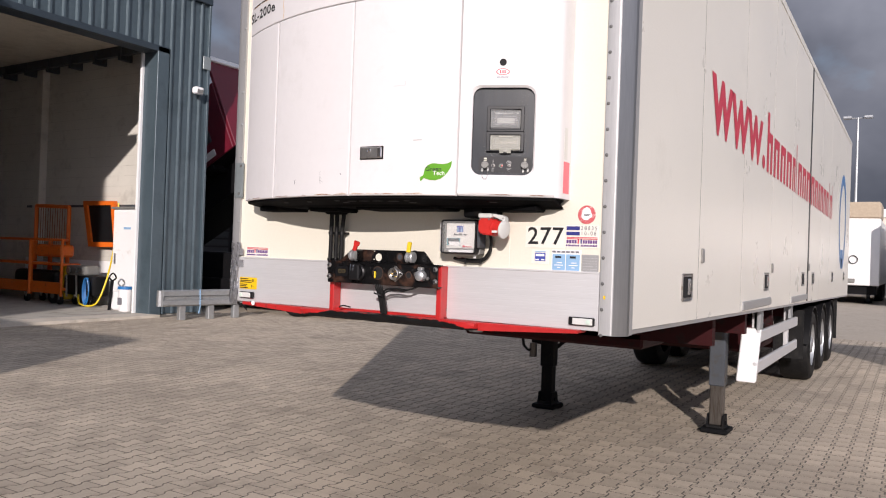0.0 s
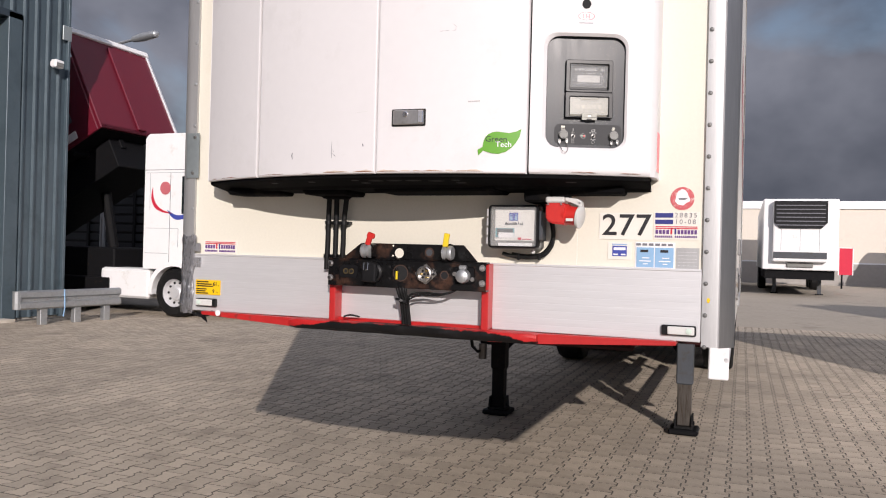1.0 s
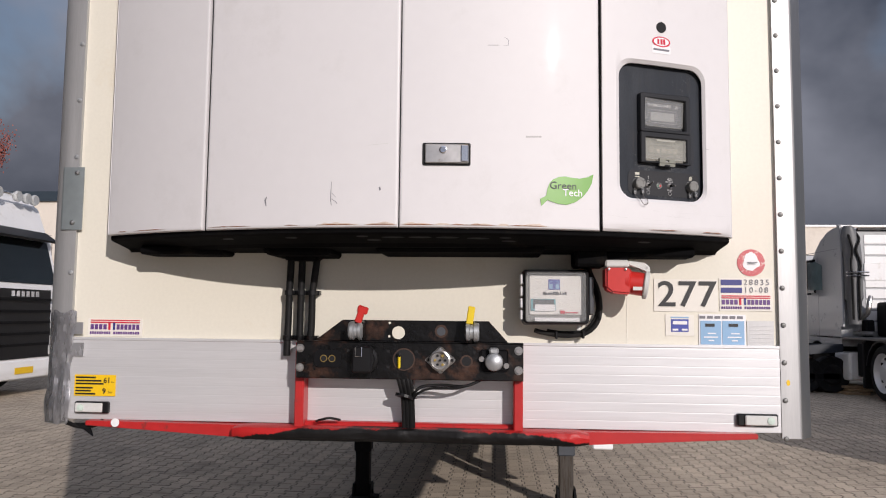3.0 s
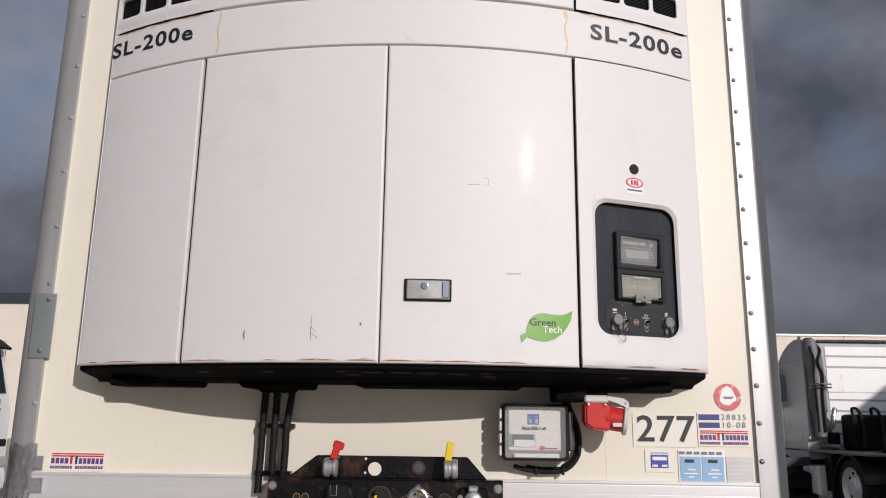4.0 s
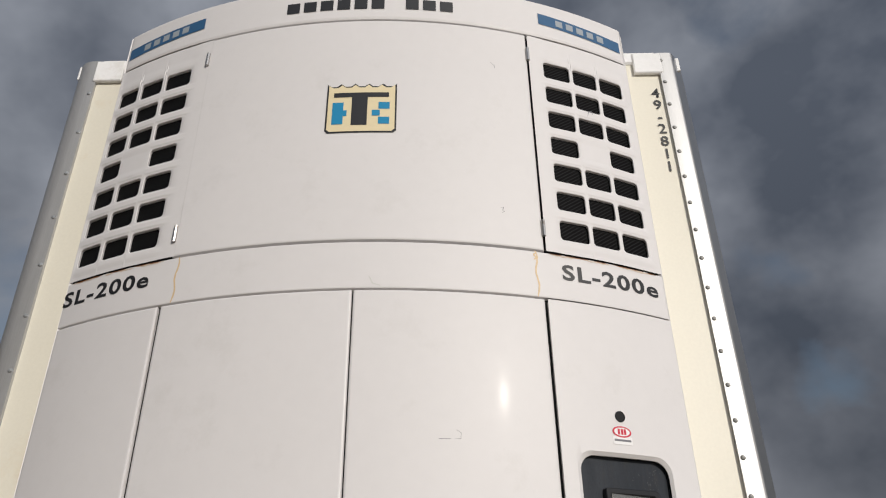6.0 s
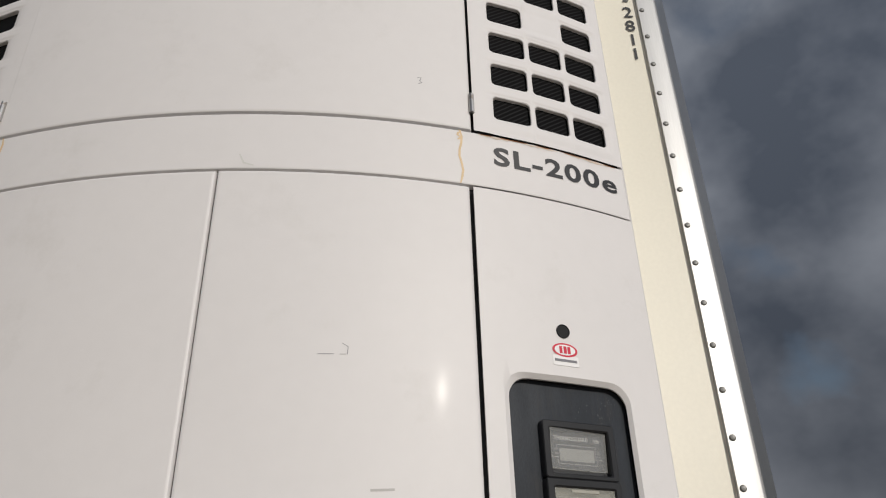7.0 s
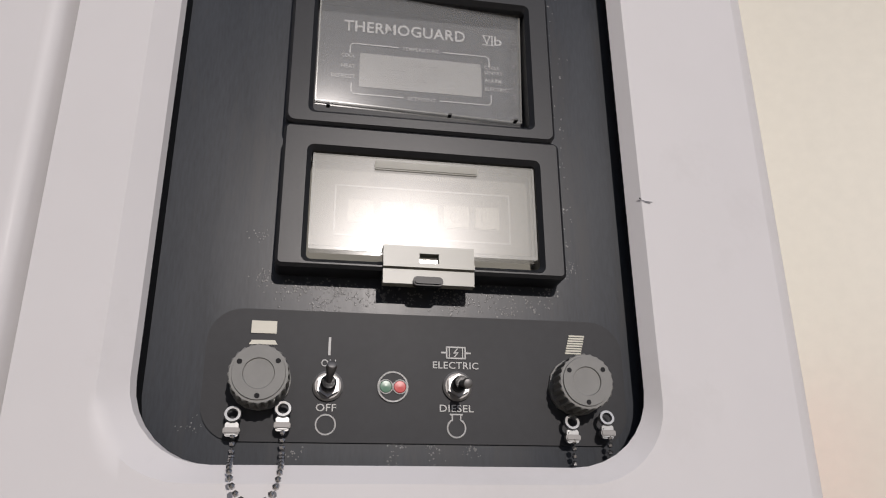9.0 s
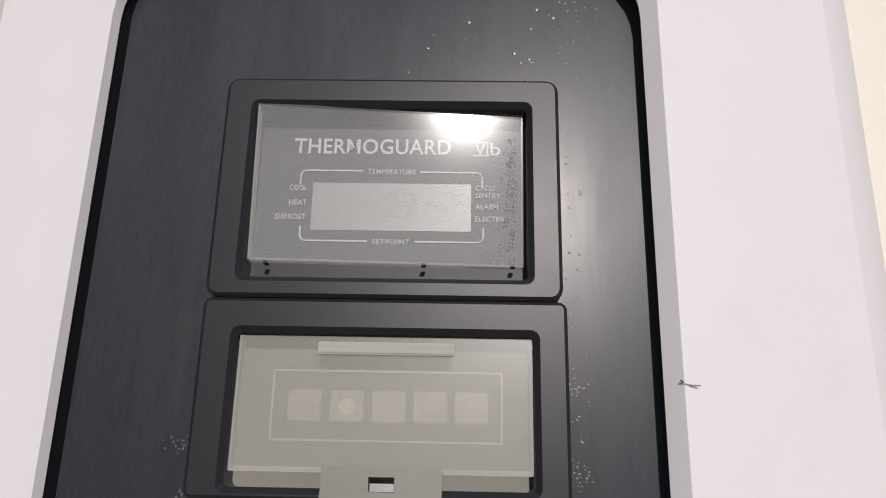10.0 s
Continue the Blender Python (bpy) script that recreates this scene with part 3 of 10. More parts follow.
def build_front_details():
    # ribbed aluminium band along the foot of the front wall
    bm = nb()
    zs = [1.288]
    while zs[-1] < 1.55:
        zs.append(zs[-1] + 0.0295)
    outline = [(0.0, 1.285)]
    for z in zs[:-1]:
        outline += [(-0.0159, z), (-0.016, z + 0.002), (-0.016, z + 0.0265), (-0.0158, z + 0.0282)]
    outline += [(-0.016, 1.554), (-0.019, 1.556), (-0.019, 1.564), (0.0, 1.564)]
    prism(bm, outline, -1.185, 1.185, "x")
    part("kick_band", bm, M_ALU, trailer, "ribbed brushed aluminium kick band")
    # red under-ride frame: two cranked side arms and uprights
    for sx in (1, -1):
        bm = nb()
        sec = [(sx * 1.1, 1.272), (sx * 0.58, 1.244), (sx * 0.35, 1.238), (sx * 0.35, 1.284), (sx * 0.58, 1.284), (sx * 1.1, 1.288)]
        prism(bm, sec, -0.055, 0.06, "y")
        bmesh.ops.bevel(bm, geom=list(bm.edges), offset=0.002, segments=1, affect="EDGES")
        part("frame_arm", bm, M_RED, trailer, "scuffed red frame arm")
    bm = nb()
    box(bm, -0.36, 0.36, -0.05, 0.2, 1.262, 1.30, 0.005)
    part("frame_bar", bm, M_RED, trailer)
    for x0, x1 in ((-0.382, -0.352), (0.33, 0.36)):
        bm = nb()
        box(bm, x0, x1, -0.085, -0.018, 1.27, 1.56, 0.004)
        part("frame_upright", bm, M_RED, trailer)
    # heavy rubbing bar across the middle, its black lower edge scraped through the red
    bm = nb()
    n = 60
    for i in range(n + 1):
        x = -0.582 + 1.15 * i / n
        k = 1 - min(1, min(i, n - i) / 2)
        dent = 0.004 * noise.noise(Vector((x * 9, 0.3, 0))) + 0.002 * noise.noise(Vector((x * 31, 1.3, 0)))
        zt = 1.288 - 0.006 * k + 0.001 * noise.noise(Vector((x * 14, 2.0, 0)))
        zb = 1.243 + 0.004 * k + 0.0022 * noise.noise(Vector((x * 11, 5.0, 0)))
        yf = -0.112 + 0.012 * k + dent
        ring = [(-0.03, zt), (yf + 0.014, zt), (yf + 0.004, zt - 0.004), (yf, zt - 0.014), (yf + dent, (zt + zb) / 2), (yf + 0.002, zb + 0.012), (yf + 0.012, zb + 0.002), (yf + 0.03, zb), (-0.03, zb)]
        row = [bm.verts.new((x, y, z)) for y, z in ring]
        if i:
            for a in range(9):
                b = (a + 1) % 9
                bm.faces.new((last[a], last[b], row[b], row[a]))
        else:
            bm.faces.new(row)
        last = row
    bm.faces.new(last[::-1])
    part("buffer_bar", bm, M_SCRAPED, trailer, "red rubbing bar scraped to a black lower edge", smooth=True)
    # kingpin plate and under frame
    bm = nb()
    box(bm, -0.92, 0.92, 0.2, 2.4, 1.235, 1.265)
    part("coupling_plate", bm, M_CHASSIS, trailer)
    bm = nb()
    lathe(bm, [(0.05, -0.02), (0.05, 0.03), (0.036, 0.035), (0.036, 0.07), (0.045, 0.075), (0.045, 0.09), (0, 0.09)], (0, 0.95, 1.215), (0, 0.95, 0), 20)
    part("kingpin", bm, M_STEEL, trailer)


def build_chassis():
    for sx in (1, -1):
        bm = nb()
        prism(bm, [(2.2, 1.22), (2.4, 1.05), (4.6, 1.0), (5.0, 0.82), (13.5, 0.74), (13.5, 1.05), (2.2, 1.24)], sx * 0.48, sx * 0.62, "x")
        part("chassis_rail", bm, M_CHASSIS, trailer)
    for y in (2.6, 3.9, 5.4, 6.9, 11.8, 13.2):
        bm = nb()
        box(bm, -1.15, 1.15, y - 0.05, y + 0.05, 1.0, 1.2)
        part("cross_member", bm, M_CHASSIS, trailer)
    bm = nb()
    box(bm, -1.0, 0.62, 2.55, 3.2, 0.92, 1.2, 0.02)
    part("front_cross_box", bm, M_CHASSIS, trailer)
    bm = nb()
    box(bm, -0.5, 1.05, 4.9, 6.2, 0.72, 1.08, 0.03)
    part("equipment_box", bm, M_CHASSIS, trailer, "dark red box under the floor")


M_LEGSTEEL = mat("oily_leg_steel", (0.10, 0.09, 0.08), 0.32, metal=0.5, vary=0.3, grain=30, stretch=(6, 6, 0.4), stain=(0.05, 0.035, 0.025), stain_scale=5, stain_amount=0.5)


def build_leg(x, y, paint):
    leg = part("landing_leg", cyl(nb(), (x, y, 0.9), (x, y, 0.91), 0.02, 8), M_BLACK, trailer, "telescopic steel landing leg on a foot plate")
    bm = nb()
    box(bm, x - 0.072, x + 0.072, y - 0.07, y + 0.07, 0.47, 1.22, 0.01)
    part("outer_tube", bm, paint, leg)
    bm = nb()
    box(bm, x - 0.06, x + 0.06, y - 0.058, y + 0.058, 0.1, 0.5, 0.008)
    part("inner_tube", bm, M_LEGSTEEL if x > 0 else M_BLACK, leg, "bare worn steel inner tube" if x > 0 else "black inner tube")
    bm = nb()
    for sx in (-1, 1):
        prism(bm, [(y - 0.1, 0.078), (y + 0.1, 0.078), (y + 0.07, 0.2), (y - 0.07, 0.2)], x + sx * 0.078, x + sx * 0.064, "x")
    cyl(bm, (x - 0.09, y, 0.125), (x + 0.09, y, 0.125), 0.018, 10)
    part("foot_bracket", bm, M_BLACK, leg)
    bm = nb()
    box(bm, x - 0.125, x + 0.125, y - 0.14, y + 0.14, 0.032, 0.078, 0.012)
    part("foot_plate", bm, M_BLACK, leg)
    bm = nb()
    box(bm, x - 0.085, x + 0.085, y - 0.1, y + 0.1, 0.073, 0.1, 0.01)
    part("foot_tread", bm, M_RUBBER, leg)
    bm = nb()
    box(bm, x - 0.075, x + 0.075, y + 0.05, y + 0.08, 0.75, 1.22)
    part("mounting_plate", bm, M_BLACK, leg)
    bm = nb()
    tube(bm, [(x, y + 0.05, 0.62), (x * 0.62, y + 0.75, 1.05)], 0.022, 8)
    part("brace", bm, M_BLACK, leg)
    return leg


def build_wheel(x, y, r=0.5, wide=0.385, parent=None, zc=None):
    sx = 1 if x > 0 else -1
    zc = r + 0.028 if zc is None else zc
    tyre = nb()
    w = wide
    lathe(tyre, [(0.29, 0.0), (0.34, -0.012), (0.44, -0.008), (0.475, 0.012), (0.495, 0.05), (0.5, 0.1), (0.5, w - 0.1), (0.495, w - 0.05), (0.475, w - 0.012), (0.34, w + 0.012), (0.29, w)], (x, y, zc), (x - sx, y, zc), 40)
    t = part("tyre", tyre, M_RUBBER, parent, "worn black wide-base tyre", smooth=True)
    bm = nb()
    lathe(bm, [(0.292, 0.0), (0.286, 0.02), (0.27, 0.06), (0.265, 0.11), (0.2, 0.125), (0.17, 0.10), (0.12, 0.095), (0.115, 0.02), (0.1, 0.0), (0.0, 0.0)], (x, y, zc), (x - sx, y, zc), 32)
    rim = part("rim", bm, M_GALV, t, "aluminium disc rim", smooth=True)
    for k in range(10):
        a = 2 * math.pi * k / 10
        p = Vector((x - sx * 0.1, y + 0.145 * math.cos(a), zc + 0.145 * math.sin(a)))
        bm = nb()
        cyl(bm, p, p + Vector((sx * 0.05, 0, 0)), 0.014, 6)
        nut = part("wheel_nut", bm, M_STEEL, t)
    return t


def build_running_gear():
    for y in (8.55, 9.86, 11.17):
        for sx in (1, -1):
            build_wheel(sx * 1.225, y, parent=trailer)
            bm = nb()
            n = 14
            rows = []
            for i in range(n + 1):
                a = radians(8 + 164 * i / n)
                c, s = math.cos(a), math.sin(a)
                rows.append([bm.verts.new((sx * u, y + c * rr, 0.5 + s * rr)) for u, rr in ((0.82, 0.575), (1.245, 0.575), (1.245, 0.56), (0.82, 0.56))])
            for p, q in zip(rows, rows[1:]):
                for k in range(4):
                    bm.faces.new((p[k], p[(k + 1) % 4], q[(k + 1) % 4], q[k]))
            part("mudguard", bm, M_PLASTIC, trailer, smooth=True)
        bm = nb()
        cyl(bm, (-1.0, y, 0.5), (1.0, y, 0.5), 0.065, 14)
        part("axle", bm, M_CHASSIS, trailer)
    # side guard
    for sx in (1,):
        g = part("side_guard", box(nb(), min(sx * 1.17, sx * 1.2), max(sx * 1.17, sx * 1.2), 4.2, 4.26, 0.95, 1.2), M_ALU, trailer, "two-rail aluminium side guard with white end caps")
        for z, start in ((0.63, 4.0), (0.905, 4.14)):
            bm = nb()
            box(bm, min(sx * 1.2, sx * 1.235), max(sx * 1.2, sx * 1.235), start, 6.8, z, z + 0.11, 0.008)
            part("guard_rail", bm, M_ALU, g)
        bm = nb()
        prism(bm, [(3.93, 0.56), (4.0, 0.56), (4.23, 1.035), (4.16, 1.035)], sx * 1.07, sx * 1.238, "x")
        bmesh.ops.bevel(bm, geom=list(bm.edges), offset=0.01, segments=1, affect="EDGES")
        part("guard_cap", bm, M_WHITE, g, "white plastic end board")
        for y in (4.24, 6.28):
            bm = nb()
            box(bm, min(sx * 1.15, sx * 1.198), max(sx * 1.15, sx * 1.198), y - 0.04, y + 0.04, 0.64, 1.19, 0.004)
            part("guard_post", bm, M_ALU, g)
            bm = nb()
            box(bm, min(sx * 1.2, sx * 1.235), max(sx * 1.2, sx * 1.235), y - 0.1, y + 0.06, 1.02, 1.2, 0.006)
            part("guard_bracket", bm, M_GALV, g)
    for sx in (1, -1):
        bm = nb()
        box(bm, min(sx * 0.83, sx * 1.24), max(sx * 0.83, sx * 1.24), 12.2, 12.23, 0.35, 1.05)
        part("mud_flap", bm, M_RUBBER, trailer)
        bm = nb()
        box(bm, min(sx * 0.83, sx * 1.2), max(sx * 0.83, sx * 1.2), 7.72, 7.75, 0.4, 1.05)
        part("mud_flap", bm, M_RUBBER, trailer)


build_trailer_box()
build_front_details()
build_chassis()
build_leg(0.87, 4.16, M_GREYLEG)
build_leg(-0.87, 4.16, M_BLACK)


def build_leg_hose():
    bm = nb()
    box(bm, -1.06, -0.925, 4.1, 4.22, 0.7, 0.84, 0.015)
    part("crank_gearbox", bm, M_BLACK, trailer)
    bm = nb()
    tube(bm, [(-1.0, 4.1, 0.66), (-1.07, 4.06, 0.63), (-1.12, 4.05, 0.68), (-1.135, 4.05, 0.77), (-1.11, 4.07, 0.84), (-1.04, 4.1, 0.86), (-0.99, 4.12, 0.95), (-0.98, 4.14, 1.22)], 0.016, 10)
    part("air_hose", bm, M_RUBBER, trailer, "looped black air hose", smooth=True)
    bm = nb()
    cyl(bm, (-1.03, 4.1, 0.56), (-1.03, 4.1, 0.71), 0.04, 20)
    part("air_filter", bm, M_LEGSTEEL, trailer, "small grey filter canister", smooth=False)


build_leg_hose()
build_running_gear()

# ---- the refrigeration unit on the front wall ----
unit = thing("refrigeration_unit", (0, -0.2, 1.88), "white bowed refrigeration unit with rust-stained seams, bolted to the trailer front", "refrigeration unit", on_trailer=True)
REC = (0.634, 0.908, 2.0, 2.4185)


def side_close(bm, sx, z0, z1):
    """The rounded flank of the shell, from the bow back to the wall."""
    pts = [(1.0, bow(1.0))]
    for k in range(1, 8):
        a = radians(66 - k * 66 / 7)
        pts.append((0.955 + 0.062 * math.cos(a), bow(1.0) + 0.055 - 0.055 * math.sin(a) / math.sin(radians(66))))
    pts.append((1.018, 0.0))
    rows = [[bm.verts.new((sx * x, y, z)) for z in (z0, z1)] for x, y in pts]
    inner = [[bm.verts.new((sx * (x - 0.02), y + 0.01, z)) for z in (z0, z1)] for x, y in pts]
    for r, s in ((rows, 1), (inner, -1)):
        for p, q in zip(r, r[1:]):
            bm.faces.new((p[0], q[0], q[1], p[1]))
    for a, b, c, d in zip(rows, rows[1:], inner, inner[1:]):
        bm.faces.new((a[0], b[0], d[0], c[0]))
        bm.faces.new((a[1], b[1], d[1], c[1]))
    return bm


def build_unit():
    # dark core behind the seams
    bm = nb()
    bow_panel(bm, -0.985, 0.60, 1.9, 3.06, off=-0.02, th=0.02, e=0.002)
    part("core", bm, M_DARK, unit)
    bm = nb()
    bow_panel(bm, 0.60, 0.985, 2.46, 3.06, off=-0.02, th=0.02, e=0.002)
    part("core", bm, M_DARK, unit)
    bm = nb()
    bow_panel(bm, -0.62, 0.605, 3.06, 4.12, off=-0.02, th=0.02, e=0.002)
    part("core", bm, M_DARK, unit)
    # lower doors
    for name, x0, x1, z0, z1 in (("left_cover", -1.0, -0.6175, 1.902, 2.885), ("door", -0.6075, -0.009, 1.902, 2.885), ("door", -0.0048, 0.573, 1.902, 2.885)):
        bm = nb()
        bow_panel(bm, x0, x1, z0, z1, th=0.03, e=0.006)
        part(name, bm, M_UNIT, unit, smooth=True)
    # right cover, with the opening for the controls
    bm = nb()

    def place(x, z, s):
        return (x, s, z)
    pierced(bm, None, [((REC[0] - 0.008, REC[1] + 0.009, REC[2] - 0.006, REC[3] + 0.008, 0.047), (0.583, 1.0, 1.93, 2.885))], place, depth=0.016, lip=0.010, n=8, rings=10)
    bmesh.ops.remove_doubles(bm, verts=bm.verts, dist=1e-5)
    # cut into narrow strips, then bent to the bow
    for k in range(1, 21):
        bmesh.ops.bisect_plane(bm, geom=list(bm.verts) + list(bm.edges) + list(bm.faces), plane_co=(0.583 + 0.417 * k / 21, 0, 0), plane_no=(1, 0, 0))
    moved(bm, lambda p: (p.x, bow(p.x) + p.y, p.z))
    part("control_cover", bm, M_UNIT, unit, "white cover with a rounded opening for the controls", smooth=True)
    bm = nb()
    loop = rounded(REC[0] + 0.001, REC[1] - 0.001, REC[2] + 0.001, REC[3] - 0.001, 0.04, 6)
    r0 = [bm.verts.new((x, bow(x) + 0.012, z)) for x, z in loop]
    r1 = [bm.verts.new((x, bow(x) + 0.07, z)) for x, z in loop]
    for k in range(len(loop)):
        j = (k + 1) % len(loop)
        bm.faces.new((r0[k], r0[j], r1[j], r1[k]))
    part("recess_liner", bm, M_PLASTIC, unit, "black liner of the control recess", smooth=True)
    bm = nb()
    xs = [0.583 + (1.0 - 0.583) * i / 12 for i in range(13)]
    prof = [(0, 1.93), (0.0, 1.92), (0.003, 1.91), (0.01, 1.904), (0.03, 1.902)]
    g = [[bm.verts.new((x, bow(x) + s, z)) for s, z in prof] for x in xs]
    for a, b in zip(g, g[1:]):
        for k in range(len(prof) - 1):
            bm.faces.new((a[k], b[k], b[k + 1], a[k + 1]))
    part("control_cover_foot", bm, M_UNIT, unit, smooth=True)
    bm = nb()
    xs = [0.583, 0.583]
    g = [bm.verts.new((0.583, bow(0.583) + s, z)) for s, z in ((0, 1.93), (0.03, 1.903), (0.05, 1.903), (0.05, 2.88), (0, 2.88))]
    bm.faces.new(g)
    part("cover_edge", bm, M_UNIT, unit)
    # waist band
    bm = nb()
    bow_panel(bm, -1.0, 1.0, 2.889, 3.05, th=0.03, e=0.004, n=50)
    part("waist_band", bm, M_UNIT, unit, "white waist band with rust streaks", smooth=True)
    # upper door
    bm = nb()
    bow_panel(bm, -0.60, 0.585, 3.057, 4.0, th=0.03, e=0.006, n=32)
    part("upper_door", bm, M_UNIT, unit, smooth=True)
    bm = nb()
    bow_panel(bm, -1.0, 1.0, 4.005, 4.20, th=0.03, e=0.012, n=50)
    part("top_band", bm, M_UNIT, unit, smooth=True)
    # flanks
    for sx in (1, -1):
        bm = nb()
        side_close(bm, sx, 1.904, 4.19)
        part("flank", bm, M_UNIT, unit, smooth=True)
    bm = nb()
    n = 40
    pts = [(-1.0 + 2.0 * i / n, bow(-1.0 + 2.0 * i / n) + 0.012) for i in range(n + 1)] + [(1.0, 0), (-1.0, 0)]
    prism(bm, pts, 4.17, 4.198, "z")
    part("top_plate", bm, M_UNIT, unit)
    # vent grilles
    for sx in (1, -1):
        holes = []
        cols = [(0.666, 0.775), (0.787, 0.885), (0.898, 0.986)] if sx < 0 else [(0.645, 0.749), (0.760, 0.857), (0.868, 0.964)]
        cb = [0.592, 0.781, 0.8915, 1.0] if sx < 0 else [0.592, 0.7545, 0.8625, 1.0]
        z_top = 3.885
        for r in range(7):
            z1 = z_top - r * 0.1164
            z0 = z1 - 0.078
            cz0, cz1 = z0 - 0.0192, z1 + 0.0192
            if r == 0:
                cz1 = 4.0
            if r == 6:
                cz0 = 3.057
            for c in range(3):
                x0, x1 = cols[c]
                if r == 3 and c == 1:
                    holes.append(None)
                    bm_plain = (cb[1], cb[2], cz0, cz1)
                    continue
                holes.append(((x0, x1, z0, z1, 0.012), (cb[c], cb[c + 1], cz0, cz1)))
        holes = [h for h in holes if h]
        bm = nb()

        def place_v(x, z, s):
            # each row of slots lies in a shallow tray
            row = round((z_top - 0.039 - z) / 0.1164)
            dz = abs(z - (z_top - 0.039 - row * 0.1164))
            tray = min(1.0, max(0.0, (0.048 - dz) / 0.005)) * min(1.0, max(0.0, (x - (0.651 if sx < 0 else 0.636)) / 0.006)) * min(1.0, max(0.0, ((0.997 if sx < 0 else 0.982) - x) / 0.006))
            return (sx * x, bow(x) + s + 0.0028 * tray, z)
        pierced(bm, None, holes, place_v, depth=0.016, lip=0.002, n=4, rings=6)
        x0, x1, z0, z1 = bm_plain
        n = 8
        g = [[bm.verts.new(place_v(x0 - 0.001 + (x1 - x0 + 0.002) * i / n, z0 - 0.001 + (z1 - z0 + 0.002) * k / 12, -0.0004)) for k in range(13)] for i in range(n + 1)]
        for a, b in zip(g, g[1:]):
            for k in range(12):
                bm.faces.new((a[k], b[k], b[k + 1], a[k + 1]))
        bmesh.ops.remove_doubles(bm, verts=bm.verts, dist=1e-5)
        part("vent_grille", bm, M_UNIT, unit, "white louvre with rounded slots over black mesh", smooth=True)
        bm = nb()
        bow_panel(bm, min(sx * 0.62, sx * 0.99), max(sx * 0.62, sx * 0.99), 3.07, 3.95, off=-0.0145, th=0.01, e=0.001)
        part("vent_mesh", bm, M_MESH, unit)
        for za, zb in ((3.035, 3.07), (3.99, 4.015)):
            bm = nb()
            bow_panel(bm, min(sx * 0.595, sx * 0.992), max(sx * 0.595, sx * 0.992), za, zb, off=-0.012, th=0.008, e=0.001)
            part("core", bm, M_DARK, unit)
    # black under tray: a thin rim, then an underside that slopes back
    n = 40
    xs = [-1.0 + 2.0 * i / n for i in range(n + 1)]
    bm = nb()
    rows = [[bm.verts.new((x * (1 - 0.06 * back), bow(x) + back, z)) for back, z in ((0.02, 1.902), (0.02, 1.889), (0.035, 1.884), (0.13, 1.868), (0.15, 1.858))] + [bm.verts.new((x * 0.94, 0.0, 1.858)), bm.verts.new((x * 0.99, 0.0, 1.902))] for x in xs]
    for p, q in zip(rows, rows[1:]):
        for k in range(7):
            bm.faces.new((p[k], p[(k + 1) % 7], q[(k + 1) % 7], q[k]))
    bm.faces.new(rows[0])
    bm.faces.new(rows[-1][::-1])
    part("under_tray", bm, M_TRAY, unit, "black steel tray under the unit")
    for x0, x1, y0, z0 in ((-0.9, -0.62, -0.14, 1.842), (-0.46, -0.25, -0.2, 1.838), (-0.1, 0.42, -0.24, 1.846), (0.52, 0.62, -0.16, 1.81), (0.66, 0.9, -0.12, 1.842)):
        bm = nb()
        box(bm, x0, x1, y0, -0.01, z0, 1.872, 0.008)
        part("tray_bracket", bm, M_TRAY, unit)
    # slots and round holes of the tray's sloping underside, laid on as dark discs
    for x, w, back in ((-0.12, 0.018, 0.05), (-0.09, 0.022, 0.09), (0.3, 0.018, 0.055), (0.31, 0.022, 0.092), (-0.03, 0.034, 0.06), (0.05, 0.034, 0.06), (0.13, 0.034, 0.06), (0.22, 0.034, 0.065), (0.72, 0.02, 0.06), (-0.55, 0.02, 0.06), (-0.34, 0.02, 0.06)):
        bm = nb()
        z = 1.884 - (back - 0.035) / 0.095 * 0.016
        ring = [(x + w * math.cos(2 * math.pi * k / 18), 0.009 * math.sin(2 * math.pi * k / 18)) for k in range(18)]
        for dz in (-0.0012, 0.0):
            bm.faces.new([bm.verts.new((u, bow(u) + back + v, z - v * 0.17 + dz)) for u, v in ring])
        bmesh.ops.bridge_loops(bm, edges=list(bm.edges))
        part("tray_slot", bm, M_DARK, unit)


build_unit()

# ---- the control panel in its recess ----
CU = math.atan2(0.774, math.sqrt(BOW ** 2 - 0.774 ** 2))
CX, CY = 0.774, bow(0.774)


def cp(u, z, w):
    """A place on the control plate: u along it, z up, w out of it."""
    return Vector((CX + u * math.cos(CU) + w * math.sin(CU), CY + u * math.sin(CU) - w * math.cos(CU), z))


def cbm(bm):
    """Lays a bmesh drawn as (u, z, w) on the control plate."""
    return moved(bm, lambda p: cp(p.x, p.y, p.z))


def cslab(u0, u1, z0, z1, w0, w1, r=0.0, bevel=0.0, n=4):
    bm = nb()
    if r:
        prism(bm, rounded(u0, u1, z0, z1, r, n), w0, w1, "z")
        if bevel:
            bmesh.ops.bevel(bm, geom=[e for e in bm.edges if abs(e.verts[0].co.z - w1) < 1e-6 and abs(e.verts[1].co.z - w1) < 1e-6], offset=bevel, segments=2, affect="EDGES")
    else:
        box(bm, u0, u1, z0, z1, w0, w1, bevel)
    return cbm(bm)


panel = thing("control_panel", cp(0.013, 1.99, -0.06), "dark anthracite control panel with displays, switches and capped sockets, water-spotted", "control panel", on_trailer=True)
PW = -0.028


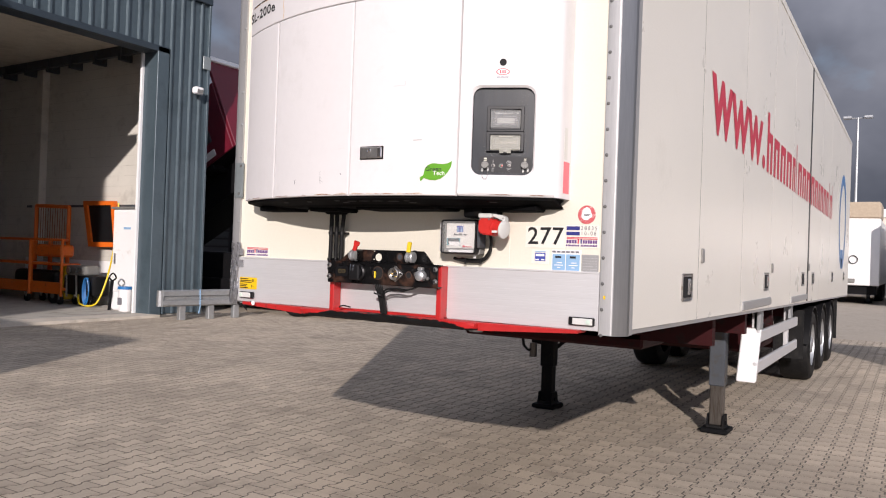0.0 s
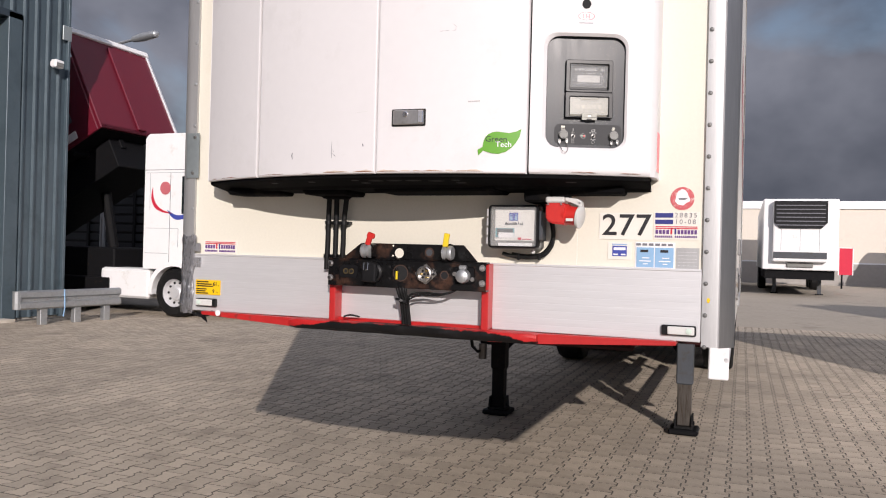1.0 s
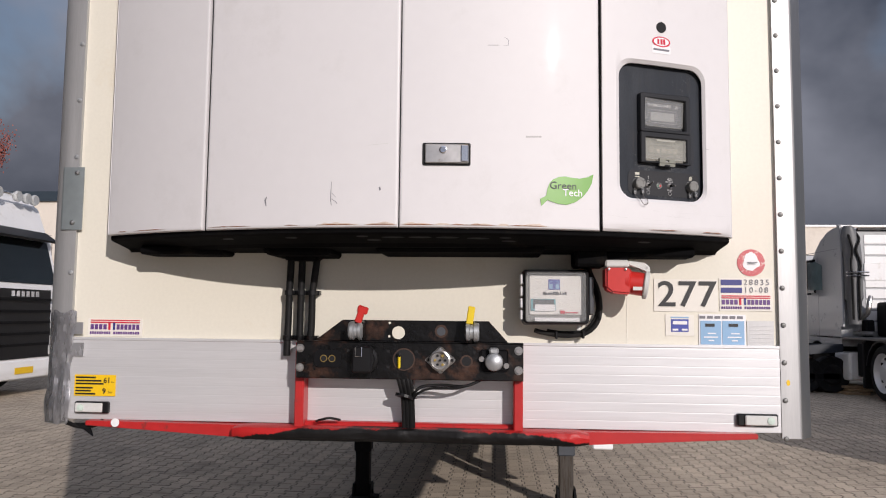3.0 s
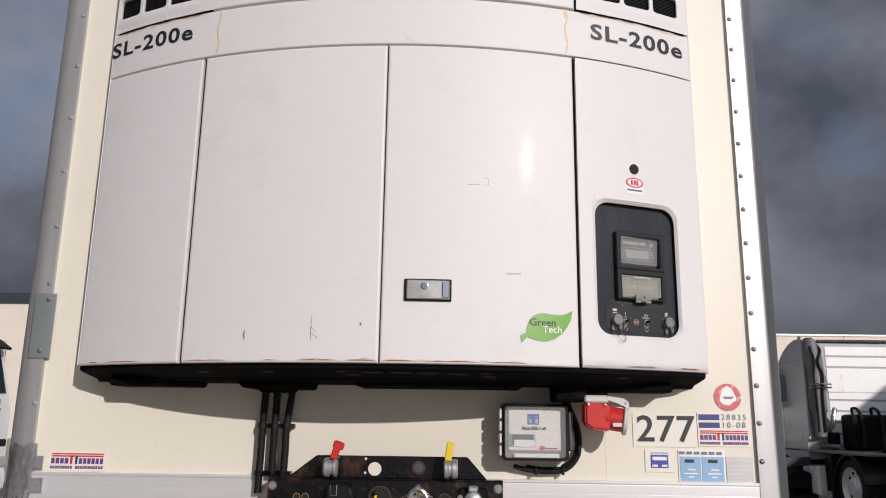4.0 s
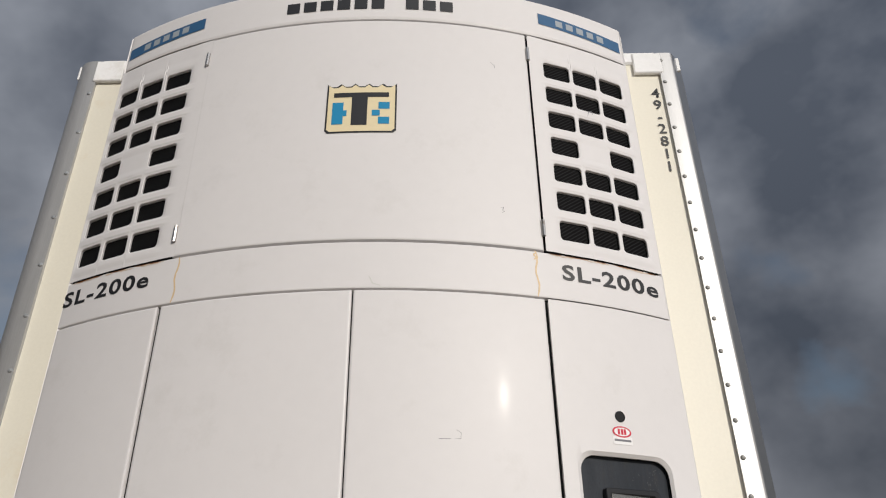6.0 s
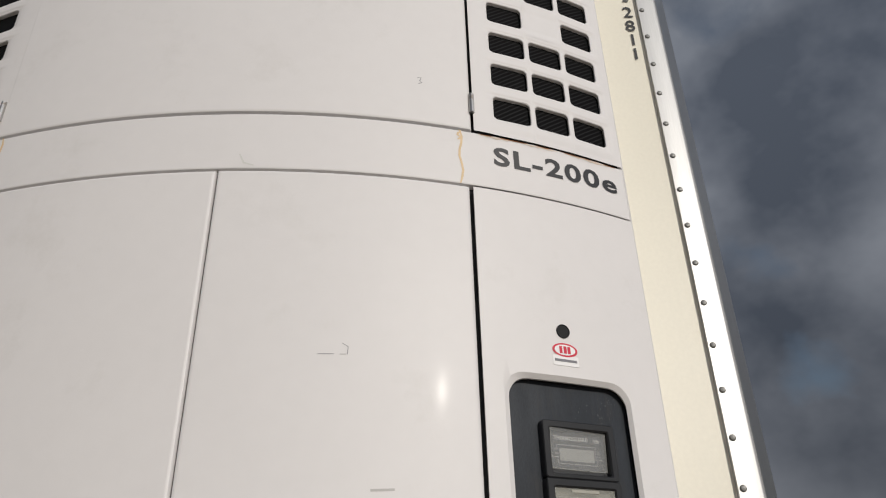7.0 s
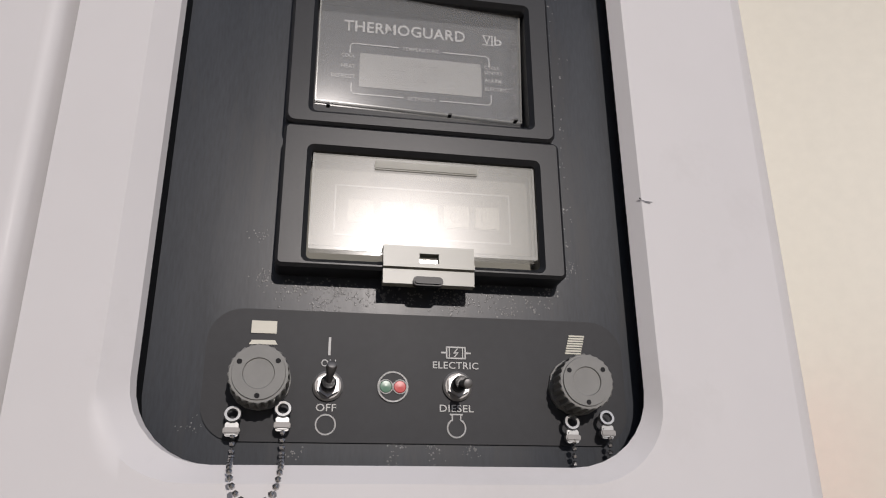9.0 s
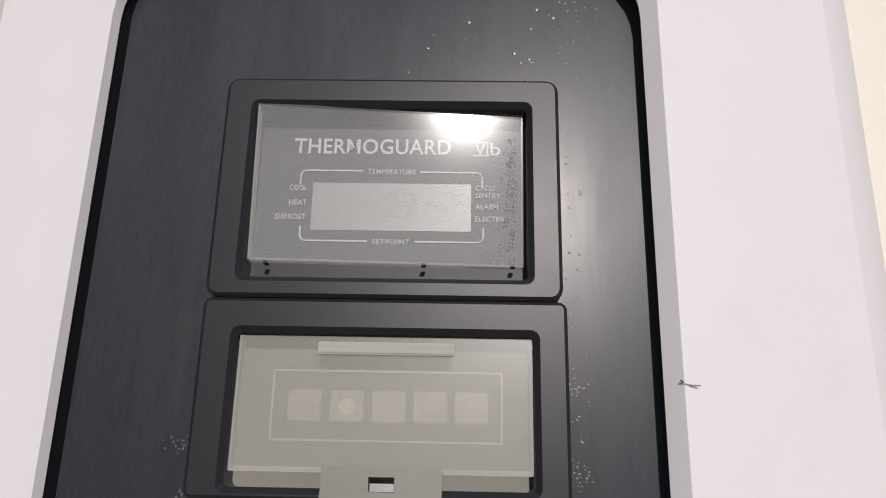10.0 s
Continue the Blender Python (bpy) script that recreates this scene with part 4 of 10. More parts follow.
def cframe(u0, u1, z0, z1, hole, w0, w1, r, hr, soft=0.003):
    """A bezel: a rounded block with a rounded window, sunk sides."""
    bm = nb()
    outer0, inner = rounded(u0, u1, z0, z1, r, 4), rounded(*hole, hr, 4)
    outer1 = rounded(u0 + soft, u1 - soft, z0 + soft, z1 - soft, max(r - soft, 0.001), 4)
    a = soft * 1.5
    inner1 = rounded(hole[0] - a, hole[1] + a, hole[2] - a, hole[3] + a, hr + a * 0.5, 4)
    rings = [[(*p, w0) for p in outer0], [(*p, w1 - soft) for p in outer0], [(*p, w1) for p in outer1], [(*p, w1) for p in inner1], [(*p, w1 - soft * 1.6) for p in inner], [(*p, w0) for p in inner]]
    vs = [[bm.verts.new(p) for p in ring] for ring in rings]
    N = len(outer0)
    for p, q in zip(vs, vs[1:]):
        for k in range(N):
            bm.faces.new((p[k], p[(k + 1) % N], q[(k + 1) % N], q[k]))
    return cbm(bm)


def line(pts, half, w):
    """A thin printed line along a path on the plate."""
    bm = nb()
    for (ua, za), (ub, zb) in zip(pts, pts[1:]):
        d = Vector((ub - ua, zb - za)).normalized() * half
        o = Vector((-d.y, d.x))
        q = [(ua - d.x + o.x, za - d.y + o.y), (ub + d.x + o.x, zb + d.y + o.y), (ub + d.x - o.x, zb + d.y - o.y), (ua - d.x - o.x, za - d.y - o.y)]
        bm.faces.new([bm.verts.new(cp(u, z, w)) for u, z in q])
    return bm


def ring_line(u, z, r, half, w, n=24, a0=0, a1=360):
    return line([(u + r * math.cos(radians(a0 + (a1 - a0) * k / n)), z + r * math.sin(radians(a0 + (a1 - a0) * k / n))) for k in range(n + 1)], half, w)


def build_knob(u, z, eyes):
    knob = part("socket_cap", cslab(u - 0.017, u + 0.017, z - 0.017, z + 0.017, PW, PW + 0.004, 0.016), M_GREY, panel, "grey ribbed screw cap on a service socket")
    bm = nb()
    n = 24
    outline = []
    for k in range(n * 4):
        a = 2 * math.pi * k / (n * 4)
        r = 0.0166 if (k % 4) in (0, 1) else 0.0151
        outline.append((u + r * math.cos(a), z + r * math.sin(a)))
    prism(bm, outline, PW + 0.006, PW + 0.0215, "z")
    bmesh.ops.bevel(bm, geom=[e for e in bm.edges if e.verts[0].co.z > PW + 0.021 and e.verts[1].co.z > PW + 0.021], offset=0.0007, segments=1, affect="EDGES")
    cbm(bm)
    part("ribbed_grip", bm, M_GREY, knob)
    bm = nb()
    lathe(bm, [(0.0135, 0.0), (0.0135, 0.008)], (u, z, PW), (u, z, 1), 24)
    cbm(bm)
    part("cap_neck", bm, M_PLASTIC, knob, smooth=True)
    bm = nb()
    lathe(bm, [(0.0146, 0.0212), (0.0143, 0.0226), (0.0086, 0.0226), (0.0082, 0.0217), (0.0, 0.0215)], (u, z, PW), (u, z, 1), 32)
    cbm(bm)
    part("cap_face", bm, M_GREY, knob, smooth=True)
    for a in (35, 150, 270):
        bm = nb()
        lathe(bm, [(0.0015, 0.0228), (0.0, 0.0228)], (u + 0.0122 * math.cos(radians(a)), z + 0.0122 * math.sin(radians(a)), PW), (u + 0.0122 * math.cos(radians(a)), z + 0.0122 * math.sin(radians(a)), 1), 10)
        cbm(bm)
        part("pin_hole", bm, M_DARK, knob)
    for eu, ez in eyes:
        bm = nb()
        lathe(bm, [(0.0026, 0), (0.003, 0.0014), (0.0044, 0.0014), (0.0048, 0), (0.0044, -0.0014), (0.003, -0.0014), (0.0026, 0)], (eu, ez, PW + 0.009), (eu, ez + 0.25, 1), 18)
        cbm(bm)
        part("chain_eye", bm, M_EYE, knob, smooth=True)
        bm = cslab(eu - 0.0036, eu + 0.0036, ez - 0.0118, ez - 0.0042, PW + 0.0075, PW + 0.0105, 0.0012, 0.0008)
        part("chain_clasp", bm, M_EYE, knob)
        bm = cslab(eu - 0.0045, eu + 0.0045, ez - 0.0105, ez - 0.007, PW + 0.0068, PW + 0.0112, 0.0012, 0.0006)
        part("clasp_band", bm, M_CHAIN, knob)
    return knob


def beads(pts, knob, r=0.0019):
    bm = nb()
    pts = [Vector(p) for p in pts]
    # spaced evenly along the curve
    step, run, prev = r * 2.25, 0.0, pts[0]
    out = [pts[0]]
    for p in pts[1:]:
        while (p - prev).length >= step - run:
            prev = prev + (p - prev).normalized() * (step - run)
            out.append(prev)
            run = 0.0
        run += (p - prev).length
        prev = p
    for p in out:
        bmesh.ops.create_icosphere(bm, subdivisions=1, radius=r, matrix=Matrix.Translation(cp(*p)))
    part("bead_chain", bm, M_BEAD, knob, "bright metal ball chain", smooth=True)


def build_switch(u, z, up):
    sw = part("toggle_switch", cbm(lathe(nb(), [(0.0088, 0), (0.0088, 0.001), (0.0075, 0.0016), (0.0075, 0.0018), (0.0, 0.0018)], (u, z, PW + 0.002), (u, z, 1), 24)), M_CHAIN, panel, "chromed toggle switch with a hexagon nut", smooth=True)
    bm = nb()
    cyl(bm, (u, z, PW + 0.003), (u, z, PW + 0.0065), 0.0068, 6)
    cbm(bm)
    part("switch_nut", bm, M_STEEL, sw)
    bm = nb()
    lathe(bm, [(0.0045, 0), (0.0045, 0.009), (0.0036, 0.011), (0.0, 0.011)], (u, z, PW + 0.004), (u, z, 1), 16)
    cbm(bm)
    part("switch_collar", bm, M_RUST, sw, smooth=True)
    bm = nb()
    d = Vector((0.001, 0.007 * up, 0.012))
    lathe(bm, [(0.0016, 0), (0.0024, 0.009), (0.0031, 0.013), (0.0026, 0.0155), (0.0, 0.0165)], (u, z, PW + 0.013), Vector((u, z, PW + 0.013)) + d, 14)
    cbm(bm)
    part("switch_lever", bm, M_CHAIN, sw, smooth=True)


def ctext_box(text, u0, u1, z0, z1, w, bold=0.0, slant=0.0):
    """Printed words that fill a box on the control plate."""
    bm = words(text, 1.0, spacing=1.05, bold=bold)
    xs, ys = [v.co.x for v in bm.verts], [v.co.y for v in bm.verts]
    x0, x1, y0, y1 = min(xs), max(xs), min(ys), max(ys)
    return moved(bm, lambda p: cp(u0 + (p.x - x0) / (x1 - x0) * (u1 - u0), z0 + (p.y - y0) / (y1 - y0) * (z1 - z0) + slant * p.x, w))


def build_display(B):
    W2 = PW + 0.0016
    up = part("display_unit", cframe(-0.0722, 0.1028, 2.2098, 2.3295, (-0.0555, 0.0862, 2.2205, 2.3135), PW, B, 0.0065, 0.003, 0.0019), M_BEZEL, panel, "grained black bezel of the temperature display", smooth=True)
    part("display_backing", cslab(-0.0595, 0.0905, 2.2155, 2.318, PW, PW + 0.0009), M_SCREENBACK, up)
    part("display_screen", cslab(-0.0263, 0.0578, 2.2501, 2.2766, PW + 0.0009, PW + 0.0013, 0.0008), M_LCD, up, "grey liquid crystal screen")
    part("screen_digits", ctext_box("29", 0.0125, 0.029, 2.2575, 2.2725, PW + 0.0015), M_DIGIT, up)
    for u0, u1 in ((-0.004, 0.004), (0.034, 0.0365)):
        part("screen_digits", line([(u0, 2.2655), (u1, 2.2655)], 0.0006, PW + 0.0015), M_DIGIT, up)
    part("display_title", ctext_box("THERMOGUARD", -0.0378, 0.0468, 2.2933, 2.3023, W2, 0.016), M_LABEL, up)
    part("display_title", ctext_box("VI", 0.0597, 0.0668, 2.2932, 2.3002, W2, 0.006), M_LABEL, up)
    part("display_title", ctext_box("b", 0.0679, 0.0733, 2.2932, 2.3008, W2, 0.012), M_LABEL, up)
    for z in (2.3007, 2.2931):
        part("title_rule", line([(0.0592, z), (0.0670, z)], 0.00035, W2), M_LABEL, up)
    rows = (("TEMPERATURE", 0.0025, 0.0281, 2.2817, 2.2846), ("SETPOINT", 0.0065, 0.0261, 2.2426, 2.2454), ("COOL", -0.0388, -0.0294, 2.2721, 2.2751), ("HEAT", -0.0385, -0.029, 2.2638, 2.2668), ("DEFROST", -0.0451, -0.0289, 2.2558, 2.2588), ("CYCLE", 0.0601, 0.0706, 2.273, 2.2758), ("SENTRY", 0.0601, 0.0732, 2.2688, 2.2716), ("ALARM", 0.0601, 0.072, 2.2624, 2.2654), ("ELECTRIC", 0.0601, 0.0766, 2.2556, 2.2586))
    for text, u0, u1, z0, z1 in rows:
        part("display_label", ctext_box(text, u0, u1, z0, z1, W2, 0.012), M_FAINT, up)

    def corner(u, z, du, dz, end):
        """One rounded corner of the frame round the screen, with its two legs."""
        r = 0.003
        pts = [(u, z + dz * 0.0075), (u, z + dz * r)] + [(u + du * r * (1 - math.cos(radians(a))), z + dz * r * (1 - math.sin(radians(a)))) for a in (30, 60)] + [(u + du * r, z), (end, z)]
        part("display_rule", line(pts, 0.00042, W2), M_LABEL, up)
    corner(-0.0331, 2.2836, 1, -1, -0.0005)
    corner(0.0636, 2.2832, -1, -1, 0.031)
    corner(-0.0315, 2.2442, 1, 1, 0.0035)
    corner(0.0643, 2.2442, -1, 1, 0.029)
    # clear window: a shallow lid whose lower edge stands out, tilted a little
    lean = lambda p: cp(p.x, p.y, p.z + (p.y - 2.2725) * 0.078 - (p.x - 0.0155) * 0.056)
    pane = nb()
    prism(pane, rounded(-0.0548, 0.0848, 2.2302, 2.3142, 0.002, 4), B - 0.0092, B - 0.0078, "z")
    win = part("display_window", moved(pane, lean), M_LENS, up, "scuffed clear window with droplets, reflection haze put in its grey")
    win.visible_shadow = False
    for u0, u1, z0, z1 in ((-0.0548, 0.0848, 2.2302, 2.2316), (-0.0548, -0.0536, 2.2316, 2.3142), (0.0836, 0.0848, 2.2316, 2.3142)):
        bm = nb()
        box(bm, u0, u1, z0, z1, B - 0.0125, B - 0.0074, 0.0003)
        edge = part("window_edge", moved(bm, lean), M_EDGE, up, "clear moulded edge of the window")
        edge.visible_shadow = False
    for u in (-0.046, 0.034, 0.079):
        part("window_clip", cslab(u - 0.0012, u + 0.0012, 2.229, 2.2302, B - 0.013, B - 0.0085, 0.0006), M_PLASTIC, up)
    return up


def build_keypad(B):
    lo = part("keypad_unit", cframe(-0.0722, 0.1045, 2.1155, 2.2094, (-0.0545, 0.0882, 2.1212, 2.1925), PW, B, 0.004, 0.003, 0.0019), M_BEZEL, panel, "grained black bezel of the keypad", smooth=True)
    part("keypad_backing", cslab(-0.058, 0.092, 2.117, 2.197, PW, PW + 0.001), M_BACKLIT, lo, "pale frosted key field")
    for k, u in enumerate((-0.0307, -0.0100, 0.0106, 0.0308, 0.0508)):
        key = part("key", cslab(u, u + 0.0162, 2.1519, 2.1674, PW + 0.001, PW + 0.0022, 0.002, 0.0006), M_KEY, lo, "cream membrane key")
        part("key_dot", cbm(lathe(nb(), [(0.0043, 0), (0.004, 0.0004), (0, 0.0005)], (u + 0.0081, 2.1592, PW + 0.0021), (u + 0.0081, 2.1592, 1), 18)), M_KEYDOT if k == 1 else M_KEY, key)
    part("keypad_rule", line([(-0.0384, 2.1432), (-0.0384, 2.1767), (0.0737, 2.1767), (0.0737, 2.1432), (-0.0384, 2.1432)], 0.0005, PW + 0.0016), M_LABEL, lo)
    lid = part("keypad_lid", cslab(-0.0535, 0.0876, 2.1282, 2.1915, B - 0.0062, B - 0.0046, 0.0015), M_CLEAR, lo, "milky clear hinged lid")
    lid.visible_shadow = False
    for u0, u1, z0, z1 in ((-0.0535, 0.0876, 2.1282, 2.1306), (-0.0535, -0.0521, 2.1306, 2.1915), (0.0862, 0.0876, 2.1306, 2.1915)):
        e = part("lid_edge", cslab(u0, u1, z0, z1, B - 0.0115, B - 0.0042), M_EDGE, lo, "folded clear edge of the lid")
        e.visible_shadow = False
    part("lid_hinge", cslab(-0.0152, 0.0503, 2.1828, 2.1888, B - 0.0046, B - 0.0028, 0.0012, 0.0008), M_HINGE, lo, "clear moulded hinge bar")
    for u in (-0.0555, 0.0886):
        bm = nb()
        cyl(bm, (u - 0.0012, 2.1882, B - 0.007), (u + 0.0012, 2.1882, B - 0.007), 0.0012, 8)
        part("hinge_pin", cbm(bm), M_HINGE, lo)
    bm = nb()
    # one moulding: a clip over the lid's edge, cut by a slot, and a tongue below
    us, zs = (-0.0092, 0.0124, 0.0242, 0.0457), (2.1075, 2.1172, 2.12, 2.1266, 2.1312)
    lifts = (0.0006, 0.003, 0.0012, 0.0012)
    for zk in range(4):
        for uk in range(3):
            if zk == 2 and uk == 1:
                continue
            box(bm, us[uk], us[uk + 1], zs[zk], zs[zk + 1], B - 0.006, B + lifts[zk])
    bmesh.ops.remove_doubles(bm, verts=bm.verts, dist=1e-6)
    bmesh.ops.delete(bm, geom=[f for f in bm.faces if all(len(e.link_faces) > 2 for e in f.edges)], context="FACES_ONLY")
    cbm(bm)
    catch = part("lid_latch", bm, M_CATCH, lo, "grey-green translucent plastic snap catch")
    part("latch_tongue", cslab(0.0128, 0.0238, 2.1196, 2.1238, B - 0.005, B - 0.002), M_STEEL, catch)
    part("latch_button", cslab(0.0085, 0.0265, 2.1062, 2.1118, B - 0.002, B + 0.0035, 0.0026, 0.001), M_PLASTIC, lo)
    return lo


def build_switch_plate(LW):
    k1 = build_knob(-0.0757, 2.0517, ((-0.0885, 2.0312), (-0.0617, 2.0345)))
    k2 = build_knob(0.111, 2.0523, ((0.1046, 2.0302), (0.1263, 2.0331)))
    a = PW + 0.009
    beads(curve_pts([(-0.0876, 2.0195, a), (-0.087, 2.009, a + 0.004), (-0.0858, 1.9995, a + 0.024), (-0.0815, 1.9885, a + 0.029), (-0.072, 1.9828, a + 0.03), (-0.0635, 1.989, a + 0.028), (-0.0607, 2.0, a + 0.022), (-0.0608, 2.011, a + 0.004), (-0.0613, 2.0225, a)], 8), k1)
    beads(curve_pts([(0.1054, 2.0195, a), (0.1058, 2.0125, a - 0.002), (0.1062, 2.004, a - 0.004)], 8), k2)
    beads(curve_pts([(0.1275, 2.0218, a), (0.1277, 2.013, a - 0.002), (0.1277, 2.003, a - 0.004)], 8), k2)
    build_switch(-0.0377, 2.0493, 1)
    build_switch(0.0379, 2.051, -0.35)
    lu, lz = -0.0003, 2.0498
    lamp = part("indicator_lamp", cbm(lathe(nb(), [(0.0085, 0), (0.0085, 0.0007), (0.0, 0.0007)], (lu, lz, PW + 0.0016), (lu, lz, 1), 24)), M_PANEL2, panel)
    part("lamp_ring", ring_line(lu, lz, 0.0086, 0.00045, PW + 0.0027), M_LABEL, lamp)
    for du, m in ((-0.0041, M_GREEND), (0.0041, M_REDP)):
        part("lamp_lens", cbm(lathe(nb(), [(0.0037, 0), (0.0033, 0.0007), (0.0, 0.0009)], (lu + du, lz, PW + 0.0022), (lu + du, lz, 1), 20)), m, lamp)
        part("lens_ring", ring_line(lu + du, lz, 0.004, 0.0003, PW + 0.0029), M_LABEL, lamp)
    # printed signs
    part("printed_sign", cslab(-0.0829, -0.0685, 2.079, 2.0864, LW - 0.0003, LW), M_IVORY, panel)
    bm = nb()
    bm.faces.new([bm.verts.new(cp(u, z, LW)) for u, z in ((-0.0838, 2.0722), (-0.0674, 2.0725), (-0.0692, 2.0751), (-0.082, 2.0749))])
    part("printed_sign", bm, M_IVORY, panel)
    for k in range(8):
        z = 2.0727 + k * 0.00155
        part("printed_sign", cslab(0.1058 + k * 0.00042, 0.1158 + k * 0.00042, z, z + 0.00105, LW - 0.0003, LW), M_IVORY, panel)
    part("printed_sign", cslab(-0.0384, -0.037, 2.0673, 2.078, LW - 0.0003, LW), M_LABEL, panel)
    for text, u0, u1, z0, z1 in (("ON", -0.0421, -0.0337, 2.0606, 2.0648), ("OFF", -0.0439, -0.0325, 2.035, 2.0392), ("ELECTRIC", 0.0234, 0.0509, 2.0614, 2.0656), ("DIESEL", 0.0273, 0.0475, 2.036, 2.0402)):
        part("printed_word", ctext_box(text, u0, u1, z0, z1, LW, 0.008), M_LABEL, panel)
    part("printed_sign", ring_line(-0.0381, 2.0276, 0.0055, 0.00042, LW), M_LABEL, panel)
    part("printed_sign", line([(0.0317, 2.0678), (0.0317, 2.0745), (0.043, 2.0745), (0.043, 2.0678), (0.0317, 2.0678)], 0.00045, LW), M_LABEL, panel)
    for u in (0.0333, 0.0414):
        part("printed_sign", line([(u, 2.0678), (u, 2.0745)], 0.0003, LW), M_LABEL, panel)
    part("printed_sign", line([(0.0288, 2.0711), (0.0317, 2.0711)], 0.0005, LW), M_LABEL, panel)
    part("printed_sign", line([(0.043, 2.0711), (0.0459, 2.0711)], 0.0005, LW), M_LABEL, panel)
    part("printed_sign", line([(0.0382, 2.0736), (0.0361, 2.0709), (0.0386, 2.0713), (0.0366, 2.0688)], 0.0003, LW), M_LABEL, panel)
    part("printed_sign", ring_line(0.0372, 2.0268, 0.0053, 0.00045, LW, 22, 118, 422), M_LABEL, panel)
    part("printed_sign", line([(0.0347, 2.0314), (0.0347, 2.0339), (0.0337, 2.0346), (0.0407, 2.0346), (0.0397, 2.0339), (0.0397, 2.0314)], 0.0004, LW), M_LABEL, panel)


def build_wetness(B):
    """Dried water spots: in patches under the keypad, down one side of the plate, along the foot and in the window's corner."""
    rnd = random.Random(21)
    wet = nb()

    def spot(u, z, w, r):
        bmesh.ops.create_icosphere(wet, subdivisions=1, radius=1.0, matrix=Matrix.Translation((u, z, w)) @ Matrix.Diagonal((r, r * rnd.uniform(0.8, 1.3), r * 0.4, 1)))
    for k in range(26):
        cu, cz = rnd.uniform(-0.065, 0.1), rnd.uniform(2.096, 2.113)
        for i in range(rnd.randint(10, 34)):
            spot(cu + rnd.gauss(0, 0.0048), min(2.1145, max(2.0945, cz + rnd.gauss(0, 0.0028))), PW, rnd.uniform(0.00025, 0.0008))
    for cu, cz, n in ((0.002, 2.0145, 30), (0.024, 2.015, 34), (0.046, 2.0145, 22), (-0.055, 2.012, 14), (-0.112, 2.027, 16), (-0.078, 2.112, 40), (-0.083, 2.14, 20), (0.11, 2.13, 30), (0.109, 2.17, 24), (0.109, 2.205, 22)):
        for i in range(n):
            spot(cu + rnd.gauss(0, 0.003), cz + rnd.gauss(0, 0.0024 if n < 25 else 0.004), PW, rnd.uniform(0.0002, 0.0007))
    for k in range(90):
        spot(0.1065 + abs(rnd.gauss(0, 0.008)), rnd.uniform(2.12, 2.4), PW, rnd.uniform(0.0002, 0.0009))
    for k in range(26):
        spot(rnd.uniform(0.02, 0.13), rnd.uniform(2.335, 2.40), PW, rnd.uniform(0.0004, 0.0016))
    for k in range(150):
        z = rnd.uniform(2.232, 2.3)
        u = 0.0815 - abs(rnd.gauss(0, 0.0035)) - (0.01 * abs(rnd.gauss(0, 1)) if z < 2.242 else 0)
        spot(u, z, B - 0.0078 + (z - 2.2725) * 0.078 - (u - 0.0155) * 0.056, rnd.uniform(0.0002, 0.0007))
    drops = part("water_spot", cbm(wet), M_WATER, panel, "dried water spots and droplets", smooth=True)
    drops["kind"] = "stuff"


def build_controls():
    bm = cslab(-0.165, 0.165, 1.965, 2.45, PW - 0.008, PW)
    part("back_plate", bm, M_PANEL, panel, "anthracite plate with water marks")
    # label plate at the foot
    bm = nb()
    prism(bm, rounded(-0.1072, 0.1425, 2.0178, 2.0936, 0.02, 7), PW, PW + 0.0014, "z")
    part("label_plate", cbm(bm), M_PANEL2, panel)
    B = -0.009
    build_display(B)
    build_keypad(B)
    build_switch_plate(PW + 0.002)
    build_wetness(B)


M_HINGE = glass_mat("clear_lid_hinge", (0.55, 0.54, 0.48), 0.12, 0.55)
M_EDGE = glass_mat("clear_moulded_edge", (0.42, 0.42, 0.39), 0.15, 0.4)
M_EYE = mat("bright_tinned_metal", (0.42, 0.42, 0.41), 0.3, metal=0.9, vary=0.12, grain=400)
M_SCREENBACK = mat("charcoal_display_card", (0.035, 0.037, 0.041), 0.45, vary=0.12, grain=200, spec=0.3)
M_KEYDOT = mat("pale_cream_key_dot", (0.62, 0.57, 0.44), 0.5, vary=0.06)
M_FAINT = mat("worn_grey_ink", (0.43, 0.43, 0.42), 0.5, vary=0.2)
M_KEY = mat("faded_key_print", (0.42, 0.4, 0.335), 0.5, vary=0.15, grain=60)
M_BEAD = mat("bright_bead_metal", (0.5, 0.49, 0.48), 0.22, metal=0.95, vary=0.1)
M_WATER = mat("dried_water_spots", (0.1, 0.1, 0.1), 0.3, vary=0.2)
M_CATCH = mat("grey_green_catch", (0.21, 0.21, 0.175), 0.35, vary=0.08)
M_DIGIT = mat("faint_screen_segments", (0.232, 0.232, 0.217), 0.4, vary=0.05)
M_GREEND = mat("dull_green_lens", (0.05, 0.16, 0.09), 0.3, vary=0.05)
build_controls()

# ---- marks on the refrigeration unit ----
def on_bow(bm, x, z, lift=0.0012):
    """Lays a flat drawing round (x, z) on the bowed front, cut into narrow strips so that it bends."""
    lo, hi = min(v.co.x for v in bm.verts), max(v.co.x for v in bm.verts)
    if hi - lo > 0.05:
        c = lo + 0.025
        while c < hi:
            bmesh.ops.bisect_plane(bm, geom=list(bm.verts) + list(bm.edges) + list(bm.faces), plane_co=(c, 0, 0), plane_no=(1, 0, 0))
            c += 0.025
    for v in bm.verts:
        px = x + v.co.x
        v.co = Vector((px, bow(px) - lift - v.co.z, z + v.co.y))
    return bm


def flat(outline):
    bm = nb()
    bm.faces.new([bm.verts.new((u, v, 0)) for u, v in outline])
    return bm


